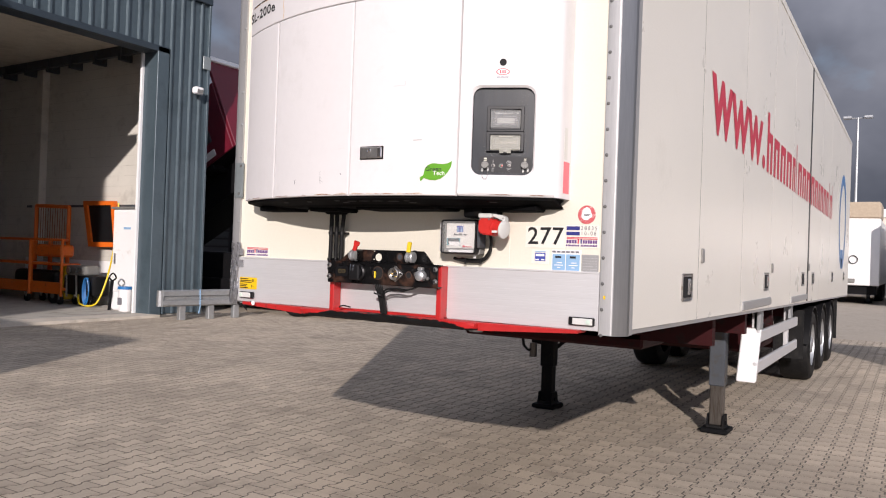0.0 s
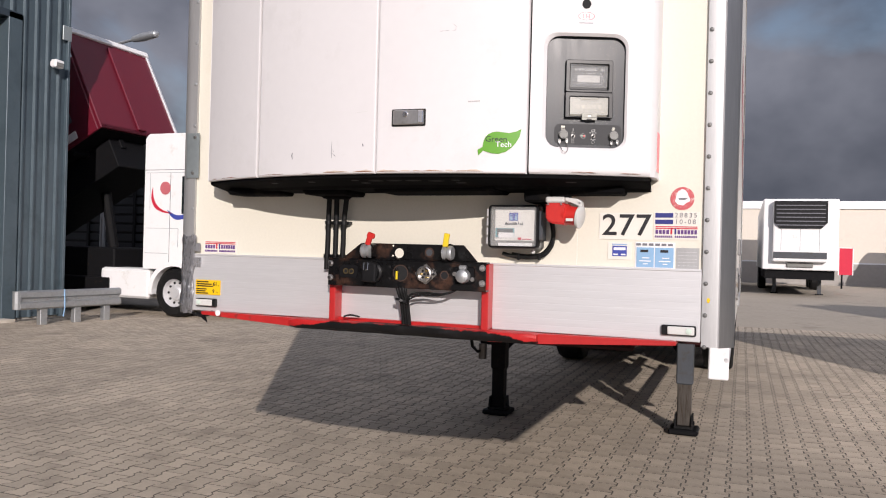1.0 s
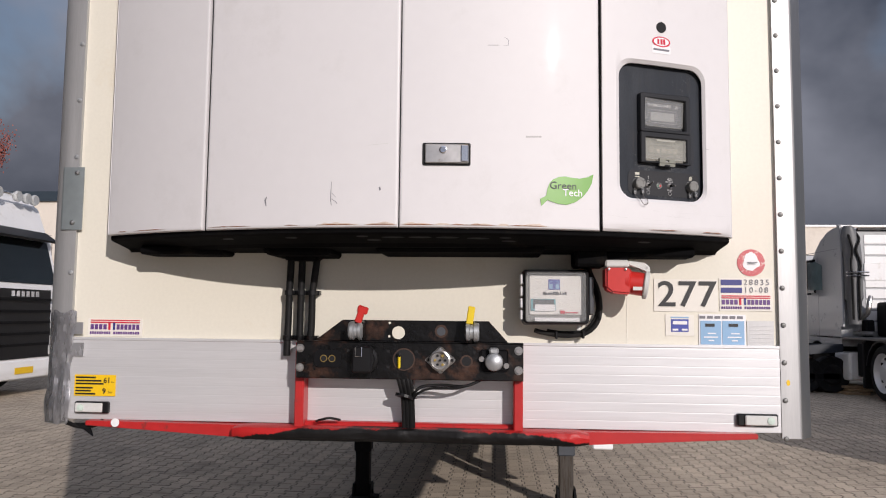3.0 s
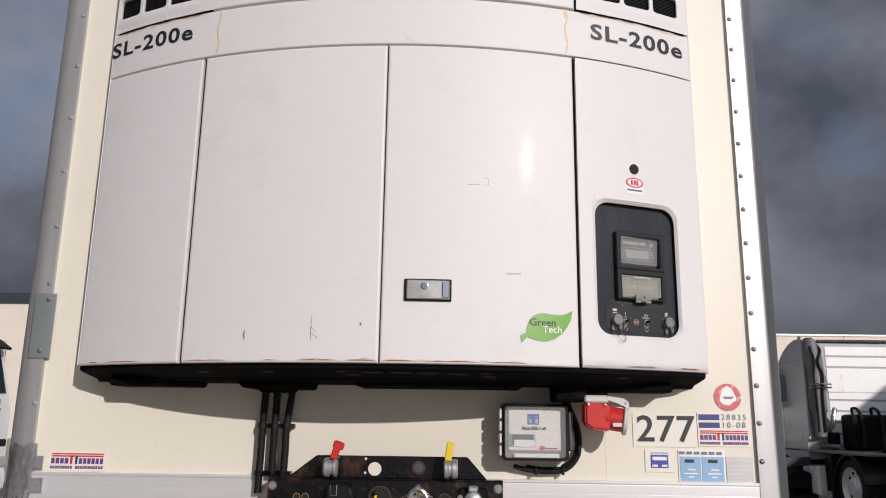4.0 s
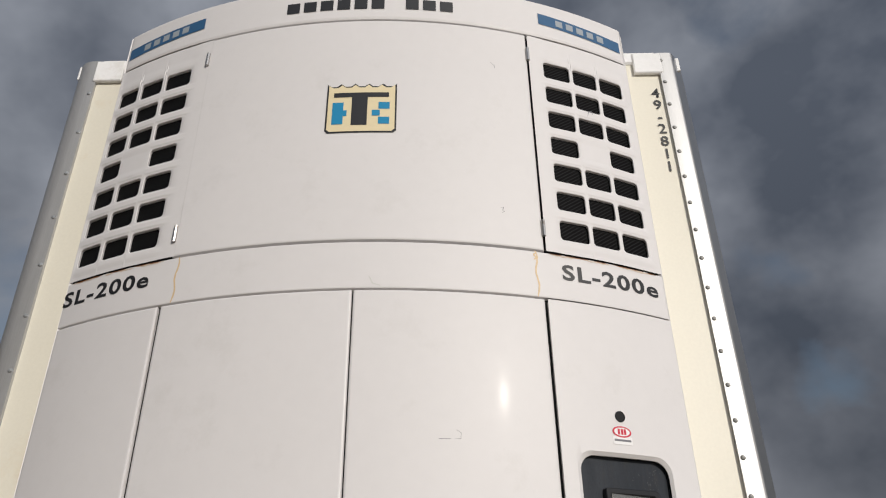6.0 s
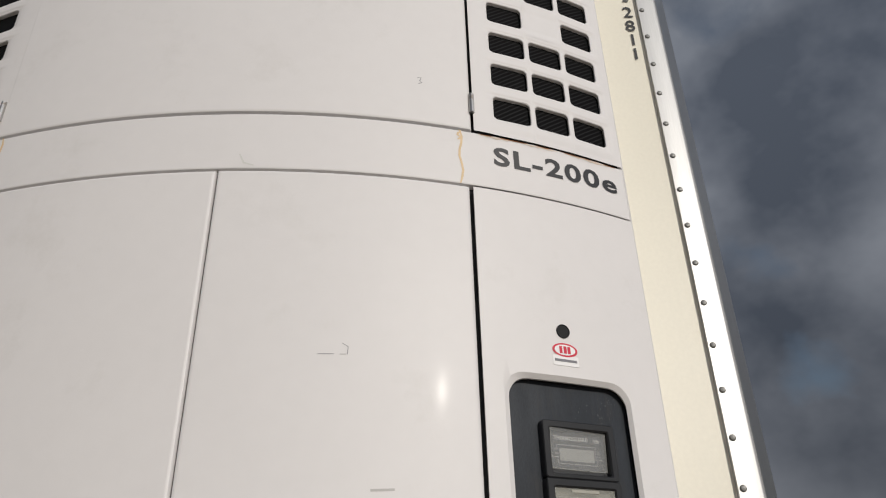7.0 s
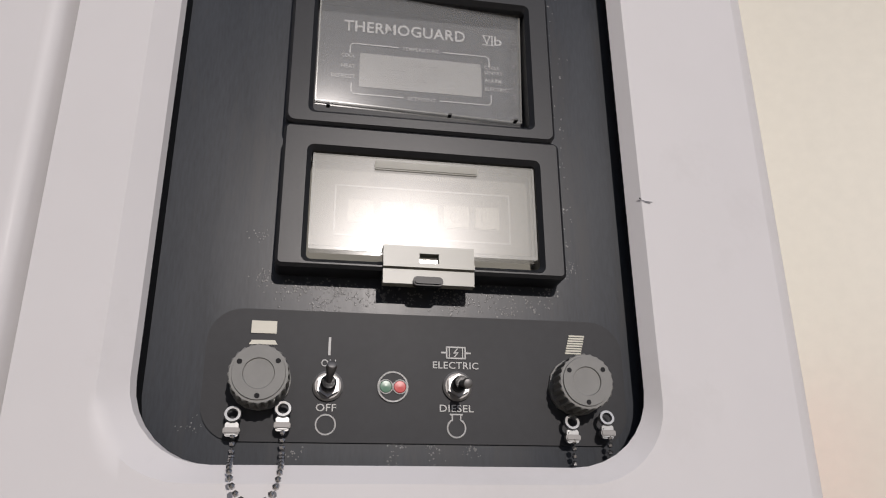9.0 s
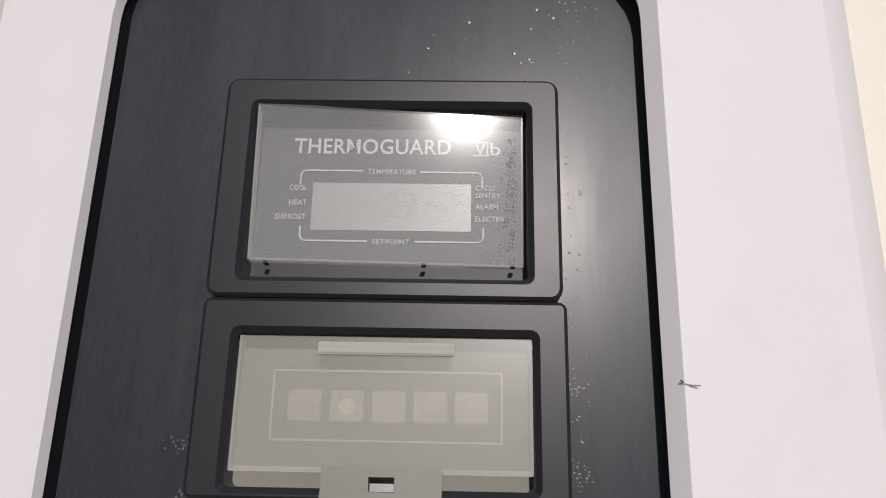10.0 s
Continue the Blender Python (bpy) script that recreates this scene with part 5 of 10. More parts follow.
def fine_flat(u0, u1, v0, v1, n=8):
    bm = nb()
    for i in range(n):
        a, b = u0 + (u1 - u0) * i / n, u0 + (u1 - u0) * (i + 1) / n
        bm.faces.new([bm.verts.new((u, v, 0)) for u, v in ((a, v0), (b, v0), (b, v1), (a, v1))])
    bmesh.ops.remove_doubles(bm, verts=bm.verts, dist=1e-6)
    return bm


def build_unit_marks():
    for x in (0.805, -0.835):
        wide = moved(words("SL-200e", 0.075, bold=0.0019, spacing=1.12), lambda c: (c.x * 1.24, c.y, c.z))
        part("lettering", on_bow(wide, x, 2.972 + (0.014 if x < 0 else 0.012)), M_INK, unit)
    # printed leaf with its two words
    leaf = thing("leaf_sticker", (0.47, bow(0.47), 1.95), "green leaf-shaped sticker with two printed words on the white door", "sticker", on_trailer=True)
    top = [(0.398, 1.989), (0.402, 1.968), (0.419, 1.986), (0.43, 1.982), (0.45, 1.976), (0.475, 1.974), (0.5, 1.982), (0.521, 1.997), (0.538, 2.017), (0.55, 2.04), (0.555, 2.067), (0.536, 2.057), (0.513, 2.052), (0.49, 2.054), (0.47, 2.057), (0.453, 2.055), (0.436, 2.047), (0.425, 2.035), (0.419, 2.018), (0.416, 1.999)]
    # fanned from the middle of the blade, so that it stays whole when it bends
    bm = nb()
    mid = bm.verts.new((0.48 - 0.47, 0.017, 0))
    rim = [bm.verts.new((u - 0.47, v - 2.0, 0)) for u, v in top]
    blade = rim[2:] + rim[2:3]
    for p, q in zip(blade, blade[1:]):
        bm.faces.new((mid, p, q))
    bm.faces.new((rim[-1], rim[0], rim[1], rim[2]))
    part("leaf_film", on_bow(bm, 0.47, 2.0, 0.0022), M_GREEN, leaf)
    part("leaf_word", on_bow(words("Green", 0.031, bold=0.0001), 0.4655, 2.0285, 0.0036), M_INK, leaf)
    part("leaf_word", on_bow(words("Tech", 0.029, bold=0.0001), 0.493, 2.0085, 0.0036), M_PAPER, leaf)
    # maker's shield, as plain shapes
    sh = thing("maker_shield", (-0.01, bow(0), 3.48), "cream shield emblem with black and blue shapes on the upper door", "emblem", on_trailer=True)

    def crest(g):
        x0, x1, z0, z1 = -0.13 + g, 0.112 - g, 3.474 + g, 3.69 - g
        pts = [(x0 + 0.01, z0), (x1 - 0.01, z0), (x1, z0 + 0.01), (x1, z1)]
        for k in range(5):
            a, b = x1 + (x0 - x1) * k / 5, x1 + (x0 - x1) * (k + 1) / 5
            pts += [(a + (b - a) * 0.3, z1 - 0.012), (a + (b - a) * 0.7, z1 - 0.012), (b, z1)]
        return pts + [(x0, z0 + 0.01)]
    for g, m, lift in ((0.0, M_INK, 0.0015), (0.006, M_IVORY2, 0.0025)):
        bm = flat([(u, v - 3.58) for u, v in crest(g)])
        bmesh.ops.triangulate(bm, faces=bm.faces)
        part("shield_field", on_bow(bm, 0, 3.58, lift), m, sh)
    for x0, x1, z0, z1, m in ((-0.105, 0.085, 3.628, 3.648, M_INK), (-0.042, 0.012, 3.505, 3.63, M_INK), (-0.108, -0.07, 3.51, 3.605, M_BLUEL), (-0.07, -0.058, 3.545, 3.57, M_BLUEL), (0.028, 0.055, 3.545, 3.57, M_BLUEL), (0.05, 0.088, 3.575, 3.605, M_BLUEL), (0.05, 0.088, 3.51, 3.54, M_BLUEL)):
        part("shield_shape", on_bow(fine_flat(x0, x1, z0 - 3.58, z1 - 3.58, 2), 0, 3.58, 0.0035), m, sh)
    # badge strips at the upper corners and the maker's name as plain bars
    for sx in (1, -1):
        badge = thing("corner_badge", (sx * 0.82, bow(0.82), 4.1), "blue ribbon badge on the top corner of the unit", "badge", "ribbon badges", on_trailer=True)
        bm = fine_flat(-0.17, 0.17, -0.028, 0.028, 12)
        for v in bm.verts:
            v.co.y += v.co.x * sx * -0.06 - 0.0
        part("ribbon", on_bow(bm, sx * 0.815, 4.095, 0.002), M_NAVYR, badge)
        for k in range(5):
            bm = fine_flat(-0.1 + k * 0.043, -0.072 + k * 0.043, -0.016, 0.016, 2)
            for v in bm.verts:
                v.co.y += v.co.x * sx * -0.06
            part("badge_bar", on_bow(bm, sx * 0.815, 4.095, 0.0032), M_GREYB, badge)
    for k in range(10):
        if k == 6:
            continue
        bm = fine_flat(-0.31 + k * 0.064, -0.262 + k * 0.064, -0.026, 0.026, 3)
        part("name_bar", on_bow(bm, 0.0, 4.085, 0.002), M_INK, unit)
    # round hole as a dark disc, oval badge with a bar
    bm = nb()
    lathe(bm, [(0.0, 0.0), (0.015, 0.0), (0.0165, 0.002), (0.0165, -0.004)], (0.771, bow(0.771) - 0.001, 2.533), cp(0, 2.533, 1) + Vector((0.771 - CX, bow(0.771) - CY, 0)), 24)
    part("sight_hole", bm, M_DARK, unit, "round dark disc for a hole")
    oval = thing("oval_sticker", (0.771, bow(0.771), 2.455), "white sticker with a red oval emblem", "sticker", on_trailer=True)
    part("sticker_film", on_bow(flat(rounded(-0.03, 0.03, -0.012, 0.012, 0.003, 2)), 0.771, 2.463, 0.0012), M_PAPER, oval)
    n = 28
    part("oval", on_bow(flat([(0.0295 * math.cos(2 * math.pi * k / n), 0.0165 * math.sin(2 * math.pi * k / n)) for k in range(n)]), 0.771, 2.488, 0.0012), M_REDINK, oval)
    part("oval", on_bow(flat([(0.0245 * math.cos(2 * math.pi * k / n), 0.0125 * math.sin(2 * math.pi * k / n)) for k in range(n)]), 0.771, 2.488, 0.0018), M_PAPER, oval)
    for x0, x1 in ((-0.013, -0.0065), (-0.003, 0.004), (0.006, 0.013)):
        part("oval_bar", on_bow(fine_flat(x0, x1, -0.0085, 0.0085, 1), 0.771, 2.488, 0.0024), M_REDINK, oval)
    part("sticker_bar", on_bow(fine_flat(-0.026, 0.026, -0.003, 0.003, 2), 0.771, 2.463, 0.0018), M_GREYINK, oval)
    # door handle; a flat dark sheet stands in for the recess's shade
    h = part("door_handle", on_bow(flat(rounded(-0.069, 0.069, -0.033, 0.033, 0.004, 2)), 0.129, 2.113, 0.002), M_DARK, unit, "recessed steel paddle handle with a lock")
    bm = nb()
    box(bm, -0.058, 0.067, -0.0285, 0.0275, 0.0, 0.008, 0.003)
    part("paddle", on_bow(bm, 0.126, 2.114, 0.003), M_STEEL, h)
    bm = nb()
    box(bm, 0.045, 0.066, -0.024, 0.024, 0.0, 0.013, 0.002)
    part("paddle_lip", on_bow(bm, 0.126, 2.114, 0.003), M_CHROME, h)
    bm = nb()
    lathe(bm, [(0.011, 0), (0.011, 0.003), (0.008, 0.004), (0.008, 0.002), (0.0, 0.002)], (0.12, bow(0.12) - 0.01, 2.124), (0.12, -2, 2.124), 18)
    part("lock", bm, M_CHROME, h)
    # hinges beside the upper door
    for sx, x in ((1, 0.589), (-1, -0.602)):
        for z in (3.14, 3.9):
            bm = nb()
            cyl(bm, (x, bow(x) - 0.004, z - 0.03), (x, bow(x) - 0.004, z + 0.03), 0.007, 8)
            part("hinge", bm, M_STEEL, unit)
    # scuffs, scratches and rust
    def scratch(pts, half, m):
        """One ribbon along a line of places on the shell, tapering at its ends."""
        bm = nb()
        rows = []
        for k, (u, z) in enumerate(pts):
            a, b = pts[max(k - 1, 0)], pts[min(k + 1, len(pts) - 1)]
            d = Vector((b[0] - a[0], b[1] - a[1])).normalized() * half * (0.55 if k in (0, len(pts) - 1) else 1.0)
            rows.append([bm.verts.new((p, bow(p) - 0.0005, q)) for p, q in ((u - d.y, z + d.x), (u + d.y, z - d.x))])
        for a, b in zip(rows, rows[1:]):
            bm.faces.new((a[0], b[0], b[1], a[1]))
        part("scuff_mark", bm, m, unit)
    scratch([(-0.405, 1.995), (-0.409, 1.985), (-0.406, 1.968)], 0.0028, M_GREYINK)
    scratch([(-0.205, 2.035), (-0.207, 1.985), (-0.204, 1.965)], 0.0011, M_GREYINK)
    scratch([(-0.204, 1.985), (-0.19, 1.975), (-0.187, 1.97)], 0.001, M_GREYINK)
    scratch([(-0.207, 2.005), (-0.192, 1.99)], 0.0008, M_GREYINK)
    scratch([(-0.063, 2.018), (-0.061, 2.008)], 0.0045, M_GREYINK)
    scratch([(0.245, 2.437), (0.278, 2.438)], 0.0012, M_GREYINK)
    scratch([(0.29, 2.438), (0.305, 2.4385), (0.306, 2.455), (0.294, 2.462)], 0.0007, M_GREYINK)
    scratch([(0.357, 2.169), (0.402, 2.171)], 0.0042, M_CHIP)
    scratch([(0.452, 3.2), (0.462, 3.202), (0.458, 3.19), (0.464, 3.186), (0.455, 3.18)], 0.0012, M_GREYINK)
    scratch([(0.445, 3.83), (0.46, 3.815), (0.462, 3.8)], 0.0009, M_GREYINK)
    scratch([(0.8, 3.665), (0.807, 3.69), (0.82, 3.692), (0.822, 3.678)], 0.0014, M_GREYINK)
    scratch([(0.04, 2.93), (0.052, 2.905), (0.075, 2.898)], 0.0025, M_LGREY)
    scratch([(-0.1, 2.14), (-0.04, 2.145)], 0.0012, M_LGREY)
    scratch([(0.9155, 2.1722), (0.9168, 2.1712)], 0.0008, M_INK)
    scratch([(0.917, 2.1708), (0.9205, 2.1700), (0.924, 2.1702)], 0.00035, M_GREYINK)
    scratch([(0.919, 2.1697), (0.9225, 2.1688)], 0.0003, M_GREYINK)
    scratch([(0.59, 1.975), (0.75, 1.968), (0.99, 1.972)], 0.0006, M_SCUFF)
    scratch([(0.6, 1.95), (0.66, 1.943)], 0.0006, M_SCUFF)
    scratch([(0.66, 1.935), (0.8, 1.931), (0.95, 1.938)], 0.0005, M_SCUFF)
    scratch([(0.47, 1.965), (0.56, 1.963)], 0.0005, M_SCUFF)
    rnd = random.Random(5)
    for k in range(13):
        u, z = rnd.uniform(0.585, 0.96), rnd.choice((1.915, 1.922, 1.93, 1.944, 1.955, 1.966)) + rnd.uniform(-0.004, 0.004)
        d = rnd.uniform(0.015, 0.09)
        scratch([(u, z), (min(u + d / 2, 0.99), z + rnd.uniform(-0.002, 0.002)), (min(u + d, 0.995), z + rnd.uniform(-0.003, 0.003))], rnd.uniform(0.0002, 0.0004), M_SCUFF)
    for k in range(6):
        u, z = rnd.uniform(0.98, 0.993), rnd.uniform(1.915, 1.97)
        scratch([(u, z), (u + rnd.uniform(-0.004, 0.004), z + rnd.uniform(0.004, 0.014))], rnd.uniform(0.0003, 0.0006), M_SCUFF)
    # rust creeping from the seams: a thin ragged dark edge over a paler stain
    def rust_edge(x0, x1, z, tall, gap, m, lift, up=1):
        x = x0
        while x < x1 - 0.01:
            end = min(x1, x + rnd.uniform(0.03, 0.16))
            n = max(3, int((end - x) / 0.008))
            bm = nb()
            rows = []
            for k in range(n + 1):
                u = x + (end - x) * k / n
                fade = min(1.0, 4 * min(k, n - k) / n)
                h = tall * fade * (0.35 + 0.9 * abs(noise.noise(Vector((u * 60, z * 9, tall * 300)))) + 0.35 * rnd.random())
                rows.append([bm.verts.new((u, bow(u) - lift, z)), bm.verts.new((u, bow(u) - lift, z + up * max(h, 0.0002)))])
            for a, b in zip(rows, rows[1:]):
                bm.faces.new((a[0], b[0], b[1], a[1]))
            part("rust_stain", bm, m, unit)
            x = end + rnd.uniform(0.2, 1.0) * gap
    for x0, x1 in ((-0.25, -0.01), (0.0, 0.42)):
        rust_edge(x0, x1, 1.9085, 0.008, 0.01, M_TANSTAIN, 0.0006)
        rust_edge(x0, x1, 1.9085, 0.0035, 0.05, M_RUSTSPOT, 0.001)
    rust_edge(-0.95, -0.63, 1.9085, 0.003, 0.14, M_RUSTSPOT, 0.001)
    rust_edge(-0.6, -0.3, 1.9085, 0.003, 0.12, M_RUSTSPOT, 0.001)
    rust_edge(0.72, 0.97, 1.9105, 0.003, 0.1, M_RUSTSPOT, 0.0022)
    for x0, x1 in ((0.6, 0.98), (-0.98, -0.62)):
        rust_edge(x0, x1, 3.0455, 0.006, 0.02, M_TANSTAIN, 0.0008, -1)
        rust_edge(x0, x1, 3.047, 0.0032, 0.02, M_RUSTSPOT, 0.0012, -1)
    for x, z0, z1 in ((0.556, 2.89, 3.05), (-0.572, 2.89, 3.05), (0.553, 3.02, 3.05)):
        pts = [(x + 0.004 * math.sin(k * 1.3), z1 + (z0 - z1) * k / 8) for k in range(9)]
        scratch(pts, 0.0028, M_RUSTRUN)


M_CHIP = mat("grey_scuffed_patch", (0.4, 0.39, 0.385), 0.5, vary=0.1)
M_SCUFF = mat("scuffed_shell", (0.59, 0.58, 0.575), 0.45, vary=0.1)
M_IVORY2 = mat("cream_print", (0.72, 0.62, 0.40), 0.35, vary=0.03)
M_BLUEL = mat("cyan_print", (0.01, 0.22, 0.42), 0.35, vary=0.04)
M_NAVYR = mat("navy_ribbon", (0.02, 0.09, 0.20), 0.35, vary=0.06)
M_GREYB = mat("silver_grey_print", (0.3, 0.33, 0.36), 0.4, vary=0.06)
M_RUSTSPOT = mat("rust", (0.20, 0.075, 0.025), 0.85, vary=0.35, grain=120, bump=0.3)
M_TANSTAIN = mat("pale_tan_stain", (0.56, 0.47, 0.39), 0.55, vary=0.12, grain=90)
M_RUSTRUN = mat("rust_streak", (0.62, 0.46, 0.27), 0.5, vary=0.12, grain=60)
build_unit_marks()

# ---- fittings on the trailer's front wall ----
def front_flat(x0, x1, z0, z1, y=-0.003):
    bm = nb()
    box(bm, x0, x1, y, y + 0.0025, z0, z1)
    return bm


def build_coupling():
    th = thing("coupling_bracket", (0, -0.05, 1.44), "rusty black steel coupling bracket with air and electric sockets", "coupling bracket", on_trailer=True)
    Y = -0.115

    # flat discs; the dark ones stand in for shade inside holes
    def disc_on(x, z, r, y0=Y - 0.0065, m=M_DARK, name="bolt_hole", parent=None):
        bm = nb()
        lathe(bm, [(0, 0), (r, 0), (r, 0.004)], (x, y0, z), (x, 1, z), 22)
        return part(name, bm, m, parent or th)
    bm = nb()
    box(bm, -0.37, 0.36, Y - 0.006, Y, 1.446, 1.564, 0.003)
    box(bm, -0.37, 0.36, Y, Y + 0.04, 1.56, 1.566)
    box(bm, -0.37, 0.36, Y, Y + 0.04, 1.446, 1.452)
    plate = part("socket_plate", bm, M_RUST, th, "chipped black plate with brown rust")
    bm = nb()
    # upper gusset with two open holes is laid out as strips round them
    def strip(pts):
        prism(bm, pts, Y + 0.028, Y + 0.034, "y")
    strip([(-0.318, 1.566), (0.312, 1.566), (0.25, 1.634), (-0.228, 1.634)])
    bmesh.ops.bevel(bm, geom=list(bm.edges), offset=0.002, segments=1, affect="EDGES")
    part("upper_plate", bm, M_RUST, th, "sloped black plate with rust")
    disc_on(-0.043, 1.594, 0.021, Y + 0.0275, M_CREAM, "open_hole")
    disc_on(0.096, 1.6, 0.021, Y + 0.0275, M_RUSTDK, "boss")
    disc_on(0.096, 1.6, 0.014, Y + 0.0265, M_GREYLEG, "open_hole")
    for x in (-0.357, 0.345):
        for z in (1.542, 1.48):
            bm = nb()
            cyl(bm, (x, Y - 0.006, z), (x, Y - 0.009, z), 0.0135, 20)
            w = part("washer", bm, M_STEEL, th)
            bm = nb()
            cyl(bm, (x, Y - 0.008, z), (x, Y - 0.017, z), 0.0085, 6)
            part("bolt_head", bm, M_CHROME, th)
    # twin round port
    for x in (-0.279, -0.252):
        disc_on(x, 1.51, 0.0125)
    bm = nb()
    prism(bm, rounded(-0.31, -0.222, 1.482, 1.538, 0.018, 4), Y - 0.01, Y - 0.005, "y")
    part("twin_port", bm, M_BLACK, th)
    for x in (-0.279, -0.252):
        disc_on(x, 1.51, 0.0115, Y - 0.0108, M_BRASS, "port_ring")
        disc_on(x, 1.51, 0.0088, Y - 0.0116, M_DARK, "port_hole")
    # hinged socket
    bm = nb()
    lathe(bm, [(0.044, 0), (0.044, 0.012), (0.036, 0.018), (0.036, 0.04), (0.0, 0.042)], (-0.147, Y - 0.005, 1.508), (-0.147, -3, 1.508), 26)
    s = part("hinged_socket", bm, M_PLASTIC, th, "black hinged plug socket", smooth=True)
    bm = nb()
    box(bm, -0.18, -0.116, Y - 0.056, Y - 0.03, 1.468, 1.552, 0.006)
    part("socket_flap", bm, M_PLASTIC, s)
    bm = nb()
    tube(bm, [(-0.168, Y - 0.058, 1.55), (-0.168, Y - 0.06, 1.52), (-0.148, Y - 0.06, 1.52), (-0.148, Y - 0.058, 1.55)], 0.002, 6)
    part("flap_spring", bm, M_CHROME, s)
    # open hole with a yellow tag
    disc_on(-0.02, 1.51, 0.036, m=M_RUSTDK, name="hole_rim")
    disc_on(-0.02, 1.51, 0.032, Y - 0.0072, M_DARK, "open_hole")
    bm = nb()
    box(bm, -0.038, -0.03, Y - 0.02, Y - 0.008, 1.482, 1.522, 0.003)
    part("yellow_tag", bm, M_YELP, th)
    bm = nb()
    lathe(bm, [(0.007, 0), (0.007, 0.008), (0, 0.01)], (-0.034, Y - 0.012, 1.525), (-0.034, -3, 1.525), 12)
    part("tag_knob", bm, M_RUBBER, th)
    # bright seven-pole socket on a diamond flange
    bm = nb()
    prism(bm, [(0.046, 1.51), (0.097, 1.555), (0.148, 1.51), (0.097, 1.465)], Y - 0.012, Y - 0.005, "y")
    bmesh.ops.bevel(bm, geom=list(bm.edges), offset=0.004, segments=1, affect="EDGES")
    d = part("round_socket", bm, M_STEEL, th, "bright round multi-pole socket on a diamond flange")
    bm = nb()
    lathe(bm, [(0.033, 0), (0.033, 0.02), (0.028, 0.022), (0.027, 0.006), (0, 0.006)], (0.097, Y - 0.012, 1.51), (0.097, -3, 1.51), 28)
    part("socket_shell", bm, M_STEEL, d, smooth=True)
    for k in range(7):
        a = 2 * math.pi * k / 6
        rr = 0.016 if k < 6 else 0
        bm = nb()
        cyl(bm, (0.097 + rr * math.cos(a), Y - 0.017, 1.51 + rr * math.sin(a)), (0.097 + rr * math.cos(a), Y - 0.026, 1.51 + rr * math.sin(a)), 0.0042, 8)
        part("socket_pin", bm, M_BRASS if k % 2 else M_DARK, d)
    for x in (0.06, 0.134):
        bm = nb()
        cyl(bm, (x, Y - 0.01, 1.51), (x, Y - 0.017, 1.51), 0.0055, 8)
        part("flange_bolt", bm, M_DARK, d)
    disc_on(0.18, 1.507, 0.02, m=M_RUSTDK, name="hole_rim")
    disc_on(0.18, 1.507, 0.015, Y - 0.0072, M_DARK, "open_hole")
    # domed silver socket
    bm = nb()
    box(bm, 0.222, 0.312, Y - 0.012, Y - 0.005, 1.475, 1.545, 0.006)
    q = part("domed_socket", bm, M_BLACK, th, "grey domed socket cap")
    bm = nb()
    lathe(bm, [(0.029, 0), (0.029, 0.018), (0.026, 0.03), (0.016, 0.037), (0, 0.04)], (0.267, Y - 0.01, 1.507), (0.267, -3, 1.507), 24)
    part("dome_cap", bm, M_GALV, q, smooth=True)
    bm = nb()
    box(bm, 0.252, 0.282, Y - 0.038, Y - 0.01, 1.532, 1.552, 0.005)
    part("cap_hinge", bm, M_GALV, q)
    for x, z in ((0.228, 1.515), (0.306, 1.495)):
        bm = nb()
        cyl(bm, (x, Y - 0.012, z), (x, Y - 0.018, z), 0.009, 10)
        part("cap_screw", bm, M_STEEL, q)
    # small bolt holes
    for x, z in ((-0.07, 1.535), (-0.07, 1.485), (0.02, 1.535), (0.205, 1.535), (-0.2, 1.535)):
        disc_on(x, z, 0.005)
    # palm couplings: red at one end, yellow at the other
    for x, m, lab in ((-0.186, M_REDP, "red"), (0.21, M_YELP, "yellow")):
        sx = 1 if x < 0 else -1
        bm = nb()
        lathe(bm, [(0.0, 0), (0.026, 0), (0.03, 0.006), (0.03, 0.016), (0.025, 0.02), (0.025, 0.028), (0.03, 0.032), (0.03, 0.04), (0.02, 0.045), (0, 0.045)], (x - sx * 0.01, Y - 0.02, 1.60), (x + sx * 2, Y - 0.02, 1.60), 22)
        c = part("air_coupling", bm, M_GALV, th, "grey cast air coupling with a " + lab + " handle", smooth=True)
        bm = nb()
        box(bm, x - 0.006 + sx * 0.012, x + 0.03 * sx + 0.006, Y - 0.03, Y + 0.03, 1.572, 1.632, 0.006)
        part("coupling_body", bm, M_RUST, c)
        bm = nb()
        mm = Matrix.Translation((x + sx * 0.02, Y - 0.03, 1.625)) @ Matrix.Rotation(radians(18 if x < 0 else 8), 4, "Y")
        box(bm, -0.012, 0.01, -0.008, 0.008, 0.0, 0.056, 0.003, mm)
        if x < 0:
            box(bm, -0.016, 0.018, -0.009, 0.009, 0.032, 0.056, 0.004, mm)
        part("coupling_handle", bm, m, c, lab + " plastic handle")
    # white spots of light wall seen through small holes
    for x, z in ((-0.073, 1.582), (-0.072, 1.625)):
        disc_on(x, z, 0.004, Y + 0.0272, M_CREAM, "pin_hole")
    # cables down to the frame
    for x0, x1, r in ((-0.035, -0.018, 0.007), (-0.022, -0.006, 0.008), (-0.008, 0.006, 0.009), (0.002, 0.012, 0.007)):
        bm = nb()
        tube(bm, curve_pts([(x0 - 0.012, Y + 0.02, 1.47), (x0, Y + 0.0, 1.44), (x1 - 0.006, Y + 0.02, 1.38), (x1 - 0.004, Y + 0.045, 1.28)], 5), r, 8)
        part("cable", bm, M_RUBBER, th, smooth=True)
    bm = nb()
